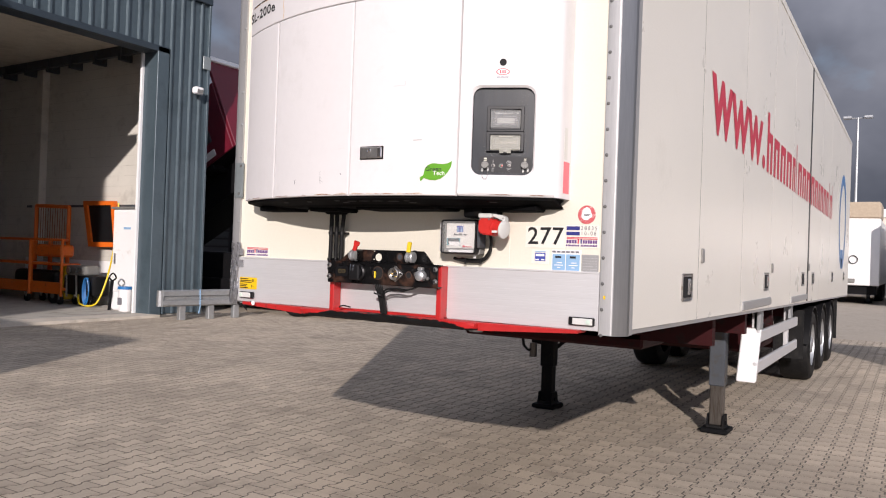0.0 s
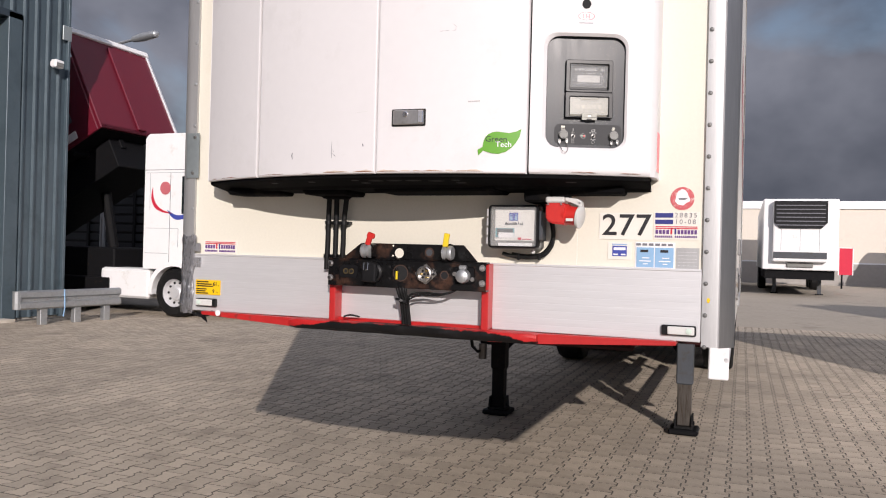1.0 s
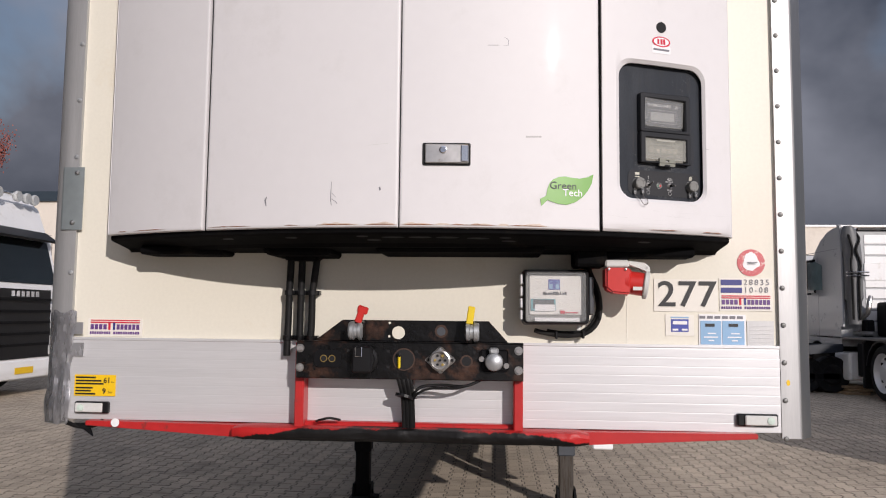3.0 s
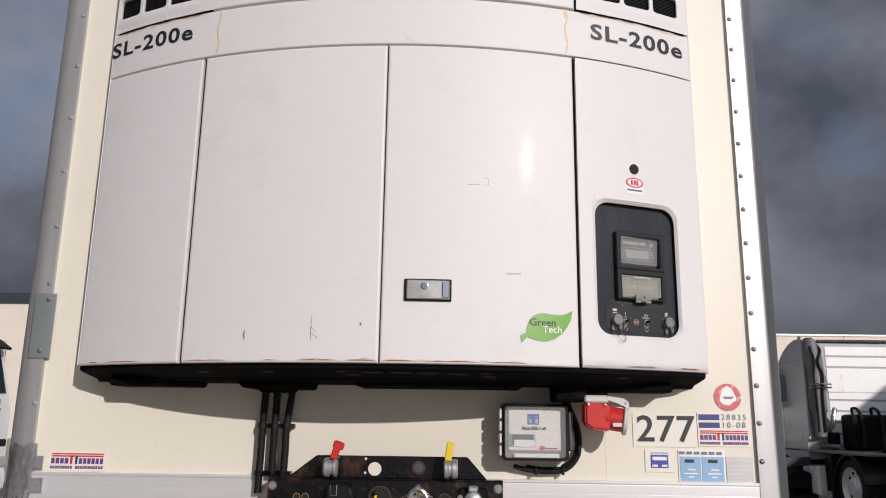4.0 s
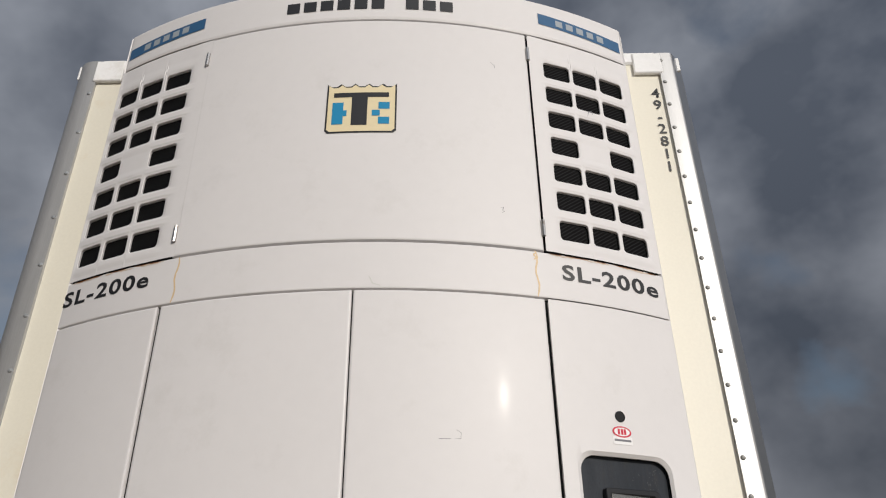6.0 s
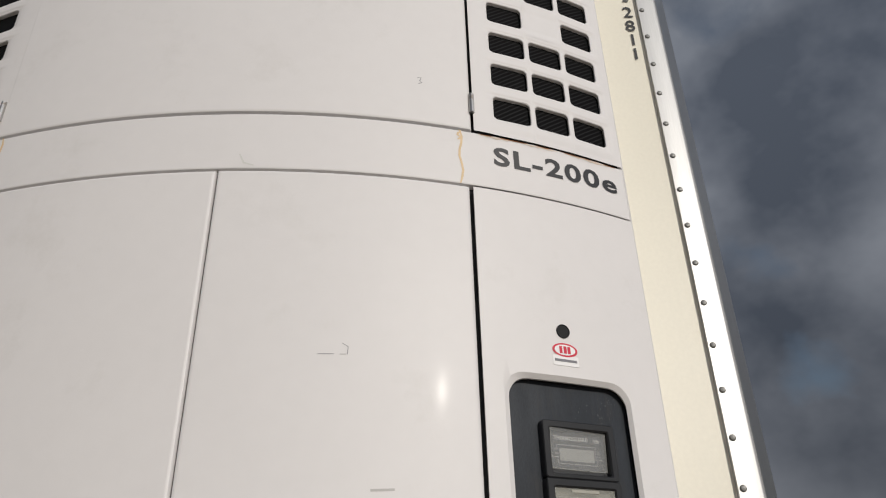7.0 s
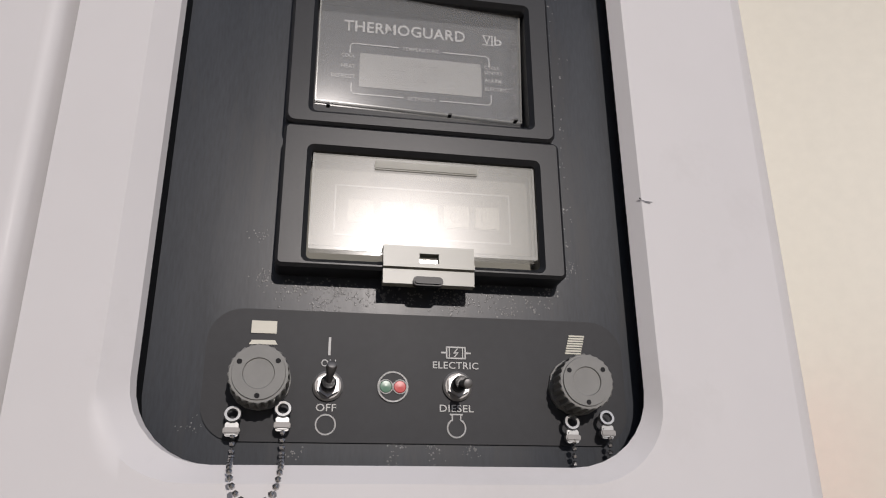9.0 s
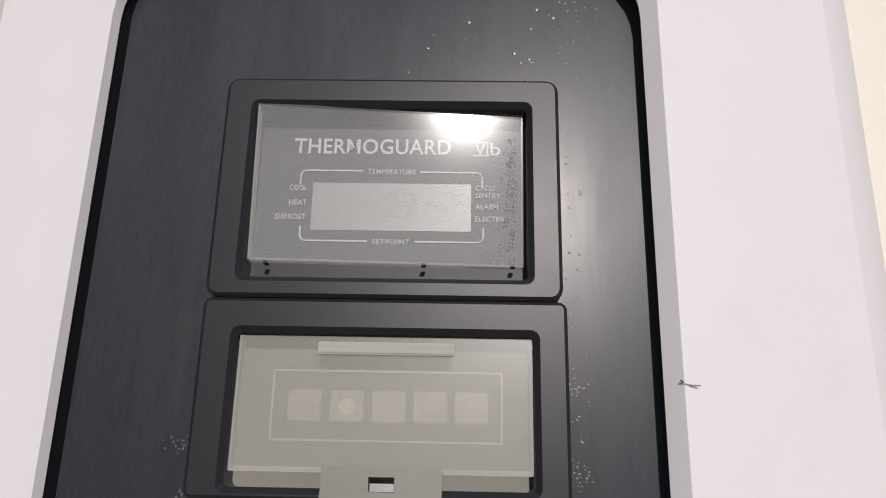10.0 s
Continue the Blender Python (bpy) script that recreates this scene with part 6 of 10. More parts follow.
    tube(bm, curve_pts([(0.008, Y + 0.02, 1.38), (0.016, Y + 0.0, 1.405), (0.04, Y, 1.425), (0.1, Y + 0.01, 1.43), (0.17, Y, 1.428), (0.22, Y + 0.01, 1.445), (0.235, Y + 0.02, 1.462)], 5), 0.005, 8)
    part("cable", bm, M_RUBBER, th, smooth=True)
    bm = nb()
    tube(bm, curve_pts([(0.006, Y + 0.02, 1.37), (0.022, Y, 1.4), (0.07, Y, 1.42), (0.15, Y, 1.422), (0.21, Y + 0.01, 1.44)], 5), 0.004, 8)
    part("cable", bm, M_RUBBER, th, smooth=True)
    bm = nb()
    cyl(bm, (-0.02, Y + 0.008, 1.388), (-0.018, Y + 0.01, 1.396), 0.03, 14)
    part("cable_tie", bm, M_PLASTIC, th)


def build_hoses():
    th = thing("drain_hoses", (-0.38, -0.04, 1.5), "three black hoses clipped down the cream wall", "hose", on_trailer=True)
    for xt, xm, xb, zb in ((-0.413, -0.419, -0.423, 1.512), (-0.375, -0.379, -0.38, 1.572), (-0.326, -0.34, -0.343, 1.566)):
        bm = nb()
        tube(bm, curve_pts([(xt, -0.055, 1.885), (xt - 0.001, -0.048, 1.83), (xm, -0.043, 1.722), (xm - 0.001, -0.042, 1.64), (xb, -0.043, zb)], 6), 0.0118, 12)
        part("hose", bm, M_RUBBER, th, smooth=True)
    bm = nb()
    tube(bm, curve_pts([(-0.343, -0.043, 1.57), (-0.338, -0.05, 1.556), (-0.315, -0.07, 1.55)], 5), 0.0118, 10)
    part("hose_elbow", bm, M_RUBBER, th, smooth=True)
    for z, xs in ((1.722, (-0.419, -0.379, -0.34)), (1.572, (-0.422, -0.38, -0.343))):
        for x in xs:
            bm = nb()
            lathe(bm, [(0.0118, -0.008), (0.0158, -0.008), (0.0158, 0.008), (0.0118, 0.008), (0.0118, -0.008)], (x, -0.043, z), (x, -0.043, z + 1), 16)
            box(bm, x - 0.02, x + 0.02, -0.031, 0.0, z - 0.007, z + 0.007, 0.001)
            part("hose_clip", bm, M_RUST if z < 1.6 else M_PLASTIC, th)
    bm = nb()
    box(bm, -0.47, -0.30, -0.2, 0.0, 1.845, 1.87, 0.01)
    box(bm, -0.43, -0.31, -0.1, -0.02, 1.828, 1.86, 0.01)
    part("hose_mount", bm, M_TRAY, th)


def build_recorder():
    th = thing("recorder_box", (0.45, -0.05, 1.63), "grey data recorder box with a clear hinged cover and printed front", "recorder")
    th.location += DROP
    x0, x1, z0, z1 = 0.361, 0.568, 1.628, 1.801
    bm = nb()
    box(bm, x0 - 0.004, x1 + 0.004, -0.075, -0.012, z0 - 0.004, z1 + 0.002, 0.008)
    part("back_shell", bm, M_GREY, th)
    bm = nb()
    box(bm, x0 + 0.018, x1 - 0.019, -0.081, -0.074, z0 + 0.028, z1 - 0.016, 0.003)
    face = part("face_plate", bm, M_FACE, th, "pale grey printed face")
    # clear cover with a dark rim
    bm = nb()
    ring = []
    for (a, b, c, d, r), y in (((x0, x1, z0, z1, 0.014), -0.07), ((x0, x1, z0, z1, 0.014), -0.106), ((x0 + 0.004, x1 - 0.004, z0 + 0.004, z1 - 0.004, 0.011), -0.11), ((x0 + 0.0065, x1 - 0.0065, z0 + 0.0065, z1 - 0.0065, 0.009), -0.11), ((x0 + 0.0065, x1 - 0.0065, z0 + 0.0065, z1 - 0.0065, 0.009), -0.1)):
        ring.append([bm.verts.new((u, y, v)) for u, v in rounded(a, b, c, d, r, 4)])
    N = len(ring[0])
    for p, q in zip(ring, ring[1:]):
        for k in range(N):
            bm.faces.new((p[k], p[(k + 1) % N], q[(k + 1) % N], q[k]))
    part("cover_rim", bm, M_PLASTIC, th, "dark moulded rim of the cover", smooth=True)
    bm = nb()
    prism(bm, rounded(x0 + 0.009, x1 - 0.009, z0 + 0.009, z1 - 0.009, 0.008, 4), -0.1075, -0.1055, "y")
    glass = part("clear_cover", bm, M_LENS, th, "clear plastic cover")
    glass.visible_shadow = False
    # print on the face
    Y = -0.0825
    for a, b, c, d, m, nm in ((0.441, 0.478, 1.738, 1.771, M_NAVYB, "emblem"), (0.444, 0.475, 1.741, 1.764, M_LBLUE, "emblem"), (0.455, 0.464, 1.741, 1.764, M_NAVYB, "emblem"), (0.446, 0.473, 1.756, 1.762, M_NAVYB, "emblem"), (0.385, 0.464, 1.67, 1.708, M_TEAL, "screen_print"), (0.392, 0.459, 1.677, 1.706, M_GREYLEG, "screen_window"), (0.398, 0.462, 1.669, 1.69, M_PAPER, "paper_slip"), (0.479, 0.494, 1.661, 1.671, M_REDINK, "red_emblem"), (0.398, 0.54, 1.636, 1.648, M_PAPER, "paper_strip")):
        Y -= 0.0005
        bm = nb()
        box(bm, a, b, Y, Y + 0.002, c, d)
        part(nm, bm, m, th)
    for n, w in enumerate((0.008, 0.006, 0.006, 0.005, 0.006, 0.008, 0.004, 0.003, 0.006, 0.005)):
        x = 0.424 + n * 0.0078
        part("name_bar", box(nb(), x, x + w, -0.0845, -0.0825, 1.7215, 1.7315 - (0.003 if n in (1, 2, 3, 6, 8) else 0)), M_GREYLEG, th)
    for n in range(6):
        part("red_bar", box(nb(), 0.497 + n * 0.0065, 0.502 + n * 0.0065, -0.0845, -0.0825, 1.6625, 1.6665), M_REDINK, th)
    bm = nb()
    for k in range(4):
        box(bm, x0 - 0.012, x0 - 0.001, -0.1, -0.07, z0 + 0.012 + k * 0.038, z0 + 0.044 + k * 0.038, 0.003)
    part("cover_hinge", bm, M_ALU, th)
    bm = nb()
    box(bm, x1 + 0.0, x1 + 0.016, -0.1, -0.03, z0 + 0.03, z0 + 0.15, 0.004)
    part("cover_latch", bm, M_GREYLEG, th)
    bm = nb()
    cyl(bm, (x1 - 0.03, -0.06, z0 - 0.002), (x1 - 0.03, -0.06, z0 - 0.02), 0.008, 10)
    part("cable_gland", bm, M_LGREY, th)
    # cable looping under the box
    bm = nb()
    tube(bm, curve_pts([(0.562, -0.06, 1.86), (0.578, -0.045, 1.80), (0.605, -0.03, 1.74), (0.613, -0.028, 1.68), (0.602, -0.028, 1.632), (0.565, -0.028, 1.598), (0.5, -0.028, 1.59), (0.43, -0.028, 1.598), (0.4, -0.034, 1.606)], 6), 0.008, 10)
    part("cable", bm, M_RUBBER, th, smooth=True)
    bm = nb()
    tube(bm, curve_pts([(0.555, -0.055, 1.86), (0.568, -0.04, 1.80), (0.597, -0.02, 1.74), (0.606, -0.018, 1.68), (0.594, -0.018, 1.64), (0.56, -0.018, 1.606), (0.5, -0.018, 1.598), (0.44, -0.026, 1.605)], 6), 0.006, 8)
    part("cable", bm, M_RUBBER, th, smooth=True)
    for x, z in ((0.611, 1.655), (0.557, 1.594), (0.47, 1.592)):
        bm = nb()
        cbox(bm, (x, -0.03, z), (0.008, 0.024, 0.026), 0.002)
        part("cable_clip", bm, M_PLASTIC, th)


def build_plug():
    th = thing("power_inlet", (0.66, -0.12, 1.72), "red and grey industrial power inlet hanging under the unit", "power socket")
    th.location += DROP
    bm = nb()
    box(bm, 0.622, 0.69, -0.13, -0.06, 1.82, 1.875, 0.004)
    part("inlet_bracket", bm, M_TRAY, th)
    bm = nb()
    box(bm, 0.611, 0.684, -0.172, -0.088, 1.806, 1.829, 0.005)
    part("mounting_block", bm, M_LGREY, th, "pale grey mounting block")
    for x in (0.622, 0.673):
        part("block_screw", lathe(nb(), [(0.0045, 0), (0.004, 0.003), (0, 0.0035)], (x, -0.171, 1.8), (x, -3, 1.8), 10), M_STEEL, th)
    bm = nb()
    prism(bm, [(0.612, 1.742), (0.632, 1.726), (0.69, 1.722), (0.69, 1.8), (0.68, 1.807), (0.612, 1.807)], -0.17, -0.09, "y")
    bmesh.ops.bevel(bm, geom=list(bm.edges), offset=0.006, segments=2, affect="EDGES")
    part("inlet_body", bm, M_REDP, th, "red plastic body")
    bm = nb()
    a, b = Vector((0.68, -0.13, 1.762)), Vector((0.745, -0.14, 1.752))
    lathe(bm, [(0.0, -0.002), (0.042, -0.002), (0.042, 0.01), (0.0365, 0.013), (0.0365, 0.058), (0, 0.058)], a, b, 30)
    part("inlet_sleeve", bm, M_REDP, th, "red sleeve", smooth=True)
    d = (b - a).normalized()
    c = a + d * 0.054
    bm = nb()
    lathe(bm, [(0.0, 0), (0.041, 0), (0.0445, 0.003), (0.0445, 0.012), (0.038, 0.0155), (0, 0.0165)], c, c + d, 30)
    lid = part("hinged_lid", bm, M_LGREY, th, "grey spring lid", smooth=True)
    bm = nb()
    prism(bm, [(0.684, 1.828), (0.684, 1.814), (0.722, 1.806), (0.742, 1.79), (0.752, 1.793), (0.75, 1.81), (0.734, 1.822)], -0.155, -0.115, "y")
    bmesh.ops.bevel(bm, geom=list(bm.edges), offset=0.003, segments=1, affect="EDGES")
    part("lid_arm", bm, M_LGREY, th)
    bm = nb()
    cyl(bm, (0.741, -0.158, 1.806), (0.741, -0.112, 1.806), 0.004, 10)
    part("lid_pin", bm, M_STEEL, th)
    part("rating_label", box(nb(), 0.694, 0.722, -0.1785, -0.1765, 1.735, 1.746), M_LGREY, th)


def sticker(name, x0, x1, z0, z1, m, label):
    th = thing(name, ((x0 + x1) / 2, 0, z0), label, "sticker")
    th.location += DROP
    part("film", front_flat(x0, x1, z0, z1), m, th)
    return th


def bars(th, rows, y=-0.0048):
    for x0, x1, z0, z1, m in rows:
        part("bar", front_flat(x0, x1, z0, z1, y), m, th)


def build_stickers():
    s = sticker("fleet_number", 0.792, 0.998, 1.672, 1.778, M_FILM, "white film with the black number 277 on the cream wall")
    part("number", moved(words("277", 0.118, bold=0.0011, spacing=1.04), lambda p: (0.898 + p.x * 1.06, -0.0052, 1.7255 + p.y)), M_INK, s)
    s = sticker("stock_sticker", 1.003, 1.172, 1.676, 1.783, M_FILM, "white dealer sticker with blue tabs and handwritten figures")
    bars(s, [(1.008, 1.075, 1.76, 1.778, M_NAVY), (1.008, 1.075, 1.735, 1.752, M_NAVY)])
    part("figures", moved(words("28835", 0.026, spacing=1.35), lambda p: (1.122 + p.x, -0.0052, 1.769 + p.y)), M_GREYINK, s)
    part("figures", moved(words("10-08", 0.026, spacing=1.35), lambda p: (1.12 + p.x, -0.0052, 1.744 + p.y)), M_GREYINK, s)

    def dealer(s, x0, x1, z0, z1):
        w, h = x1 - x0, z1 - z0
        rows = [(x0 + w * 0.03, x1 - w * 0.03, z1 - h * 0.10, z1 - h * 0.03, M_REDINK), (x0 + w * 0.03, x1 - w * 0.03, z1 - h * 0.24, z1 - h * 0.16, M_REDINK)]
        rows += [(x0 + w * 0.37, x0 + w * 0.41, z0 + h * 0.33, z1 - h * 0.2, M_REDINK), (x0 + w * 0.46, x0 + w * 0.50, z0 + h * 0.33, z1 - h * 0.2, M_NAVY)]
        for k in range(4):
            rows.append((x0 + w * (0.03 + k * 0.082), x0 + w * (0.09 + k * 0.082), z0 + h * 0.35, z0 + h * 0.68, M_PLUM))
        for k in range(6):
            rows.append((x0 + w * (0.53 + k * 0.075), x0 + w * (0.585 + k * 0.075), z0 + h * 0.35, z0 + h * 0.68, M_PLUM))
        for k in range(9):
            rows.append((x0 + w * (0.02 + k * 0.045), x0 + w * (0.052 + k * 0.045), z0 + h * 0.05, z0 + h * 0.22, M_PLUM))
        for k in range(11):
            rows.append((x0 + w * (0.47 + k * 0.046), x0 + w * (0.503 + k * 0.046), z0 + h * 0.05, z0 + h * 0.22, M_PLUM))
        bars(s, rows)
    dealer(s, 1.005, 1.17, 1.68, 1.728)
    s = sticker("dealer_sticker", -1.134, -0.94, 1.568, 1.629, M_FILM, "white dealer sticker with red and purple print")
    dealer(s, -1.13, -0.944, 1.572, 1.626)
    s = sticker("workshop_sticker", 0.828, 0.92, 1.593, 1.662, M_FILM, "small white sticker with a blue emblem")
    bars(s, [(0.846, 0.902, 1.606, 1.647, M_NAVYB), (0.845, 0.903, 1.651, 1.655, M_LBLUE)])
    bars(s, [(0.851, 0.897, 1.63, 1.641, M_PAPER), (0.85, 0.868, 1.61, 1.616, M_PAPER), (0.88, 0.898, 1.61, 1.616, M_PAPER)], -0.0062)
    s = sticker("instruction_sticker", 0.935, 1.085, 1.562, 1.664, M_PAPER, "blue and white pictogram instruction sticker")
    bars(s, [(0.94, 1.006, 1.566, 1.643, M_LBLUE), (1.01, 1.08, 1.566, 1.643, M_LBLUE)])
    for k in range(6):
        bars(s, [(0.938 + k * 0.024, 0.956 + k * 0.024, 1.65, 1.659, M_GREYINK)])
    for x in (0.955, 1.03):
        bars(s, [(x, x + 0.03, 1.624, 1.634, M_INK), (x + 0.008, x + 0.034, 1.6, 1.604, M_PAPER), (x - 0.004, x + 0.04, 1.588, 1.592, M_PAPER), (x + 0.01, x + 0.028, 1.577, 1.581, M_PAPER)], -0.0062)
    s = sticker("type_plate", 1.089, 1.174, 1.564, 1.644, M_ALU_D, "worn blank aluminium type plate")
    for k in range(5):
        bars(s, [(1.096, 1.166, 1.575 + k * 0.013, 1.5762 + k * 0.013, M_ALU)])
    # round red seal
    s = thing("round_seal", (1.107, 0, 1.79), "torn round red and white seal on the cream wall", "sticker")
    s.location += DROP
    bm = nb()
    lathe(bm, [(0.0, 0), (0.0445, 0), (0.0445, 0.0015)], (1.107, -0.002, 1.834), (1.107, 1, 1.834), 32)
    part("seal_disc", bm, M_SEALPRINT, s)
    rnd = random.Random(3)
    torn = [(1.107 + (0.026 + rnd.uniform(-0.004, 0.004)) * math.cos(a) * (0.85 if math.sin(a) > 0 else 1.1), 1.837 + (0.034 + rnd.uniform(-0.005, 0.004)) * math.sin(a) * (1.0 if math.sin(a) > 0 else 0.8)) for a in [2 * math.pi * k / 22 for k in range(22)]]
    part("torn_patch", prism(nb(), torn, -0.0032, -0.0022, "y"), M_PAPER, s)
    bars(s, [(1.094, 1.126, 1.8335, 1.8362, M_GREYINK), (1.096, 1.12, 1.8295, 1.8315, M_GREYINK)], -0.0062)
    # yellow tyre pressure sticker
    s = thing("pressure_sticker", (-1.09, -0.02, 1.366), "yellow tyre pressure sticker with black print", "sticker")
    s.location += DROP
    part("film", front_flat(-1.163, -1.018, 1.366, 1.437, -0.0205), M_YELLOW, s)
    part("figures", moved(words("61", 0.025, bold=0.0008), lambda p: (-1.048 + p.x, -0.0215, 1.418 + p.y)), M_INK, s)
    part("figures", moved(words("9", 0.025, bold=0.0008), lambda p: (-1.057 + p.x, -0.0215, 1.382 + p.y)), M_INK, s)
    part("figures", moved(words("bar", 0.012), lambda p: (-1.035 + p.x, -0.0215, 1.379 + p.y)), M_INK, s)
    part("figures", moved(words("km", 0.009), lambda p: (-1.028 + p.x, -0.0215, 1.413 + p.y)), M_INK, s)
    for z, w in ((1.428, 0.07), (1.417, 0.09), (1.407, 0.098), (1.393, 0.06), (1.383, 0.054), (1.373, 0.07)):
        part("bar", front_flat(-1.158, -1.158 + w, z - 0.0028, z + 0.0028, -0.0215), M_INK, s)
    # figures painted one below another at the top corner
    for k, sign in enumerate("49-2811"):
        z = 4.012 - k * 0.0625
        fig = moved(words(sign, 0.068, bold=0.0008), lambda p, z=z: (1.155 + p.x, -0.0035, z - 0.024 + p.y))
        part("figure", fig, M_INK, trailer, "dark painted figure")
    bm = nb()
    bm.faces.new([bm.verts.new((1.211 + 0.006 * math.cos(a * 0.7), -0.0146, 1.447 + 0.01 * math.sin(a * 0.7))) for a in range(9)])
    part("paint_dab", bm, M_YELLOW, trailer, "yellow paint dab on the corner profile")
    # pink reflector edge on the unit's flank
    bm = nb()
    box(bm, 1.0172, 1.0185, -0.088, -0.02, 1.93, 2.08)
    part("reflector_film", bm, M_PINK, unit, "pink-red reflective film")
    bm = nb()
    box(bm, 1.0172, 1.0185, -0.088, -0.05, 2.09, 2.24)
    part("residue_film", bm, M_LGREY, unit)
    # flat seam patch in the cream wall
    part("patch_edge", front_flat(0.703, 0.705, 1.566, 1.72, -0.001), M_SIDE, trailer)


def build_lamps_and_tape():
    for x0, x1, lens0, lens1, sx in ((-1.153, -1.034, -1.147, -1.052, -1), (1.044, 1.171, 1.066, 1.165, 1)):
        th = thing("marker_lamp", ((x0 + x1) / 2, -0.03, 1.309), "small clear marker lamp in a black housing", "lamp", "front marker lamps")
        th.location += DROP
        bm = nb()
        box(bm, x0, x1, -0.034, -0.016, 1.309, 1.348, 0.004)
        part("housing", bm, M_PLASTIC, th)
        bm = nb()
        box(bm, lens0, lens1, -0.042, -0.033, 1.313, 1.344, 0.003)
        part("lens", bm, M_LGREY, th, "milky white lens")
        bm = nb()
        c = lens1 - 0.02 if sx > 0 else lens0 + 0.02
        lathe(bm, [(0.012, 0), (0.011, 0.004), (0, 0.006)], (c, -0.041, 1.3285), (c, -3, 1.3285), 16)
        part("bulb_lens", bm, M_GREEN_LENS, th)
    # galvanised repair sleeve and wrinkled tape on the other corner
    prof = [(-1.166, -0.02), (-1.236, -0.02), (-1.242, -0.017), (-1.288, 0.044), (-1.294, 0.06), (-1.294, 0.13), (-1.29, 0.13), (-1.289, 0.06), (-1.24, -0.013), (-1.166, -0.0165)]
    bm = nb()
    prism(bm, prof, 1.935, 2.155, "z")
    part("repair_sleeve", bm, M_GALV2, trailer, "galvanised repair sleeve on the corner", smooth=True)
    for x, z in ((-1.19, 2.135), (-1.2, 1.96)):
        bm = nb()
        lathe(bm, [(0.009, 0), (0.007, 0.005), (0, 0.007)], (x, -0.021, z), (x, -3, z), 10)
        part("rivet", bm, M_STEEL, trailer)
    tape = thing("tape_wrap", (-1.24, -0.02, 1.26), "wrinkled silver duct tape wrapped round the trailer corner", "tape")
    tape.location += DROP
    rnd = random.Random(11)
    bm = nb()
    rows = []
    nz = 70
    shape = [(-1.168, -0.022), (-1.176, -0.025), (-1.186, -0.027), (-1.197, -0.028), (-1.208, -0.028), (-1.22, -0.027), (-1.231, -0.025), (-1.242, -0.02), (-1.252, -0.012), (-1.262, -0.002), (-1.272, 0.01), (-1.282, 0.024), (-1.29, 0.042), (-1.296, 0.065), (-1.299, 0.095), (-1.3, 0.14)]
    for i in range(nz + 1):
        t = i / nz
        z = 1.275 + (1.652 - 1.275) * t
        bulge = 0.007 * math.exp(-((t - 0.12) / 0.18) ** 2)
        row = []
        for k, (x, y) in enumerate(shape):
            f = noise.noise(Vector((x * 55 + z * 6, y * 40, z * 5))) * 0.0075 + noise.noise(Vector((x * 90, y * 70, z * 22 + 3))) * 0.0035
            edge = 0.012 * noise.noise(Vector((z * 14, 1.7, 0))) if k == 0 else 0
            n = Vector((x + 1.2, y - 0.06, 0)).normalized()
            row.append(bm.verts.new((x + n.x * (f + bulge) + edge - 0.012 * (1 - t) * (k < 3), y + n.y * (f + bulge), z + (0.006 * math.sin(k * 1.1) if i in (0, nz) else 0))))
        rows.append(row)
    for a, b in zip(rows, rows[1:]):
        for k in range(len(shape) - 1):
            bm.faces.new((a[k], a[k + 1], b[k + 1], b[k]))
    bmesh.ops.solidify(bm, geom=list(bm.faces), thickness=0.003)
    part("tape_sheet", bm, M_TAPE, tape, smooth=True)
    for z0, z1, x1 in ((1.50, 1.545, -1.135), (1.575, 1.615, -1.142)):
        bm = nb()
        box(bm, -1.18, x1, -0.023, -0.0195, z0, z1)
        part("tape_flap", bm, M_TAPE, tape)
    bm = nb()
    prism(bm, [(-1.15, 1.275), (-1.085, 1.232), (-1.1, 1.278)], -0.03, -0.024, "y")
    part("torn_flap", bm, M_BLACK, trailer)
    # white reflector dot on the red arm
    bm = nb()
    lathe(bm, [(0.014, 0), (0.014, 0.003), (0, 0.004)], (-0.985, -0.0755, 1.286), (-0.985, -3, 1.286), 20)
    part("reflector_dot", bm, M_WHITE, trailer)
    bm = nb()
    tube(bm, curve_pts([(-1.2, 0.0, 1.275), (-1.14, -0.02, 1.262), (-1.08, -0.03, 1.27), (-1.05, -0.03, 1.285)], 4), 0.008, 6)
    part("loose_cable", bm, M_RUBBER, trailer)
    bm = nb()
    tube(bm, curve_pts([(-0.31, -0.075, 1.304), (-0.29, -0.1, 1.312), (-0.26, -0.1, 1.318), (-0.23, -0.08, 1.31)], 4), 0.004, 6)
    part("loose_cable", bm, M_RUBBER, trailer)


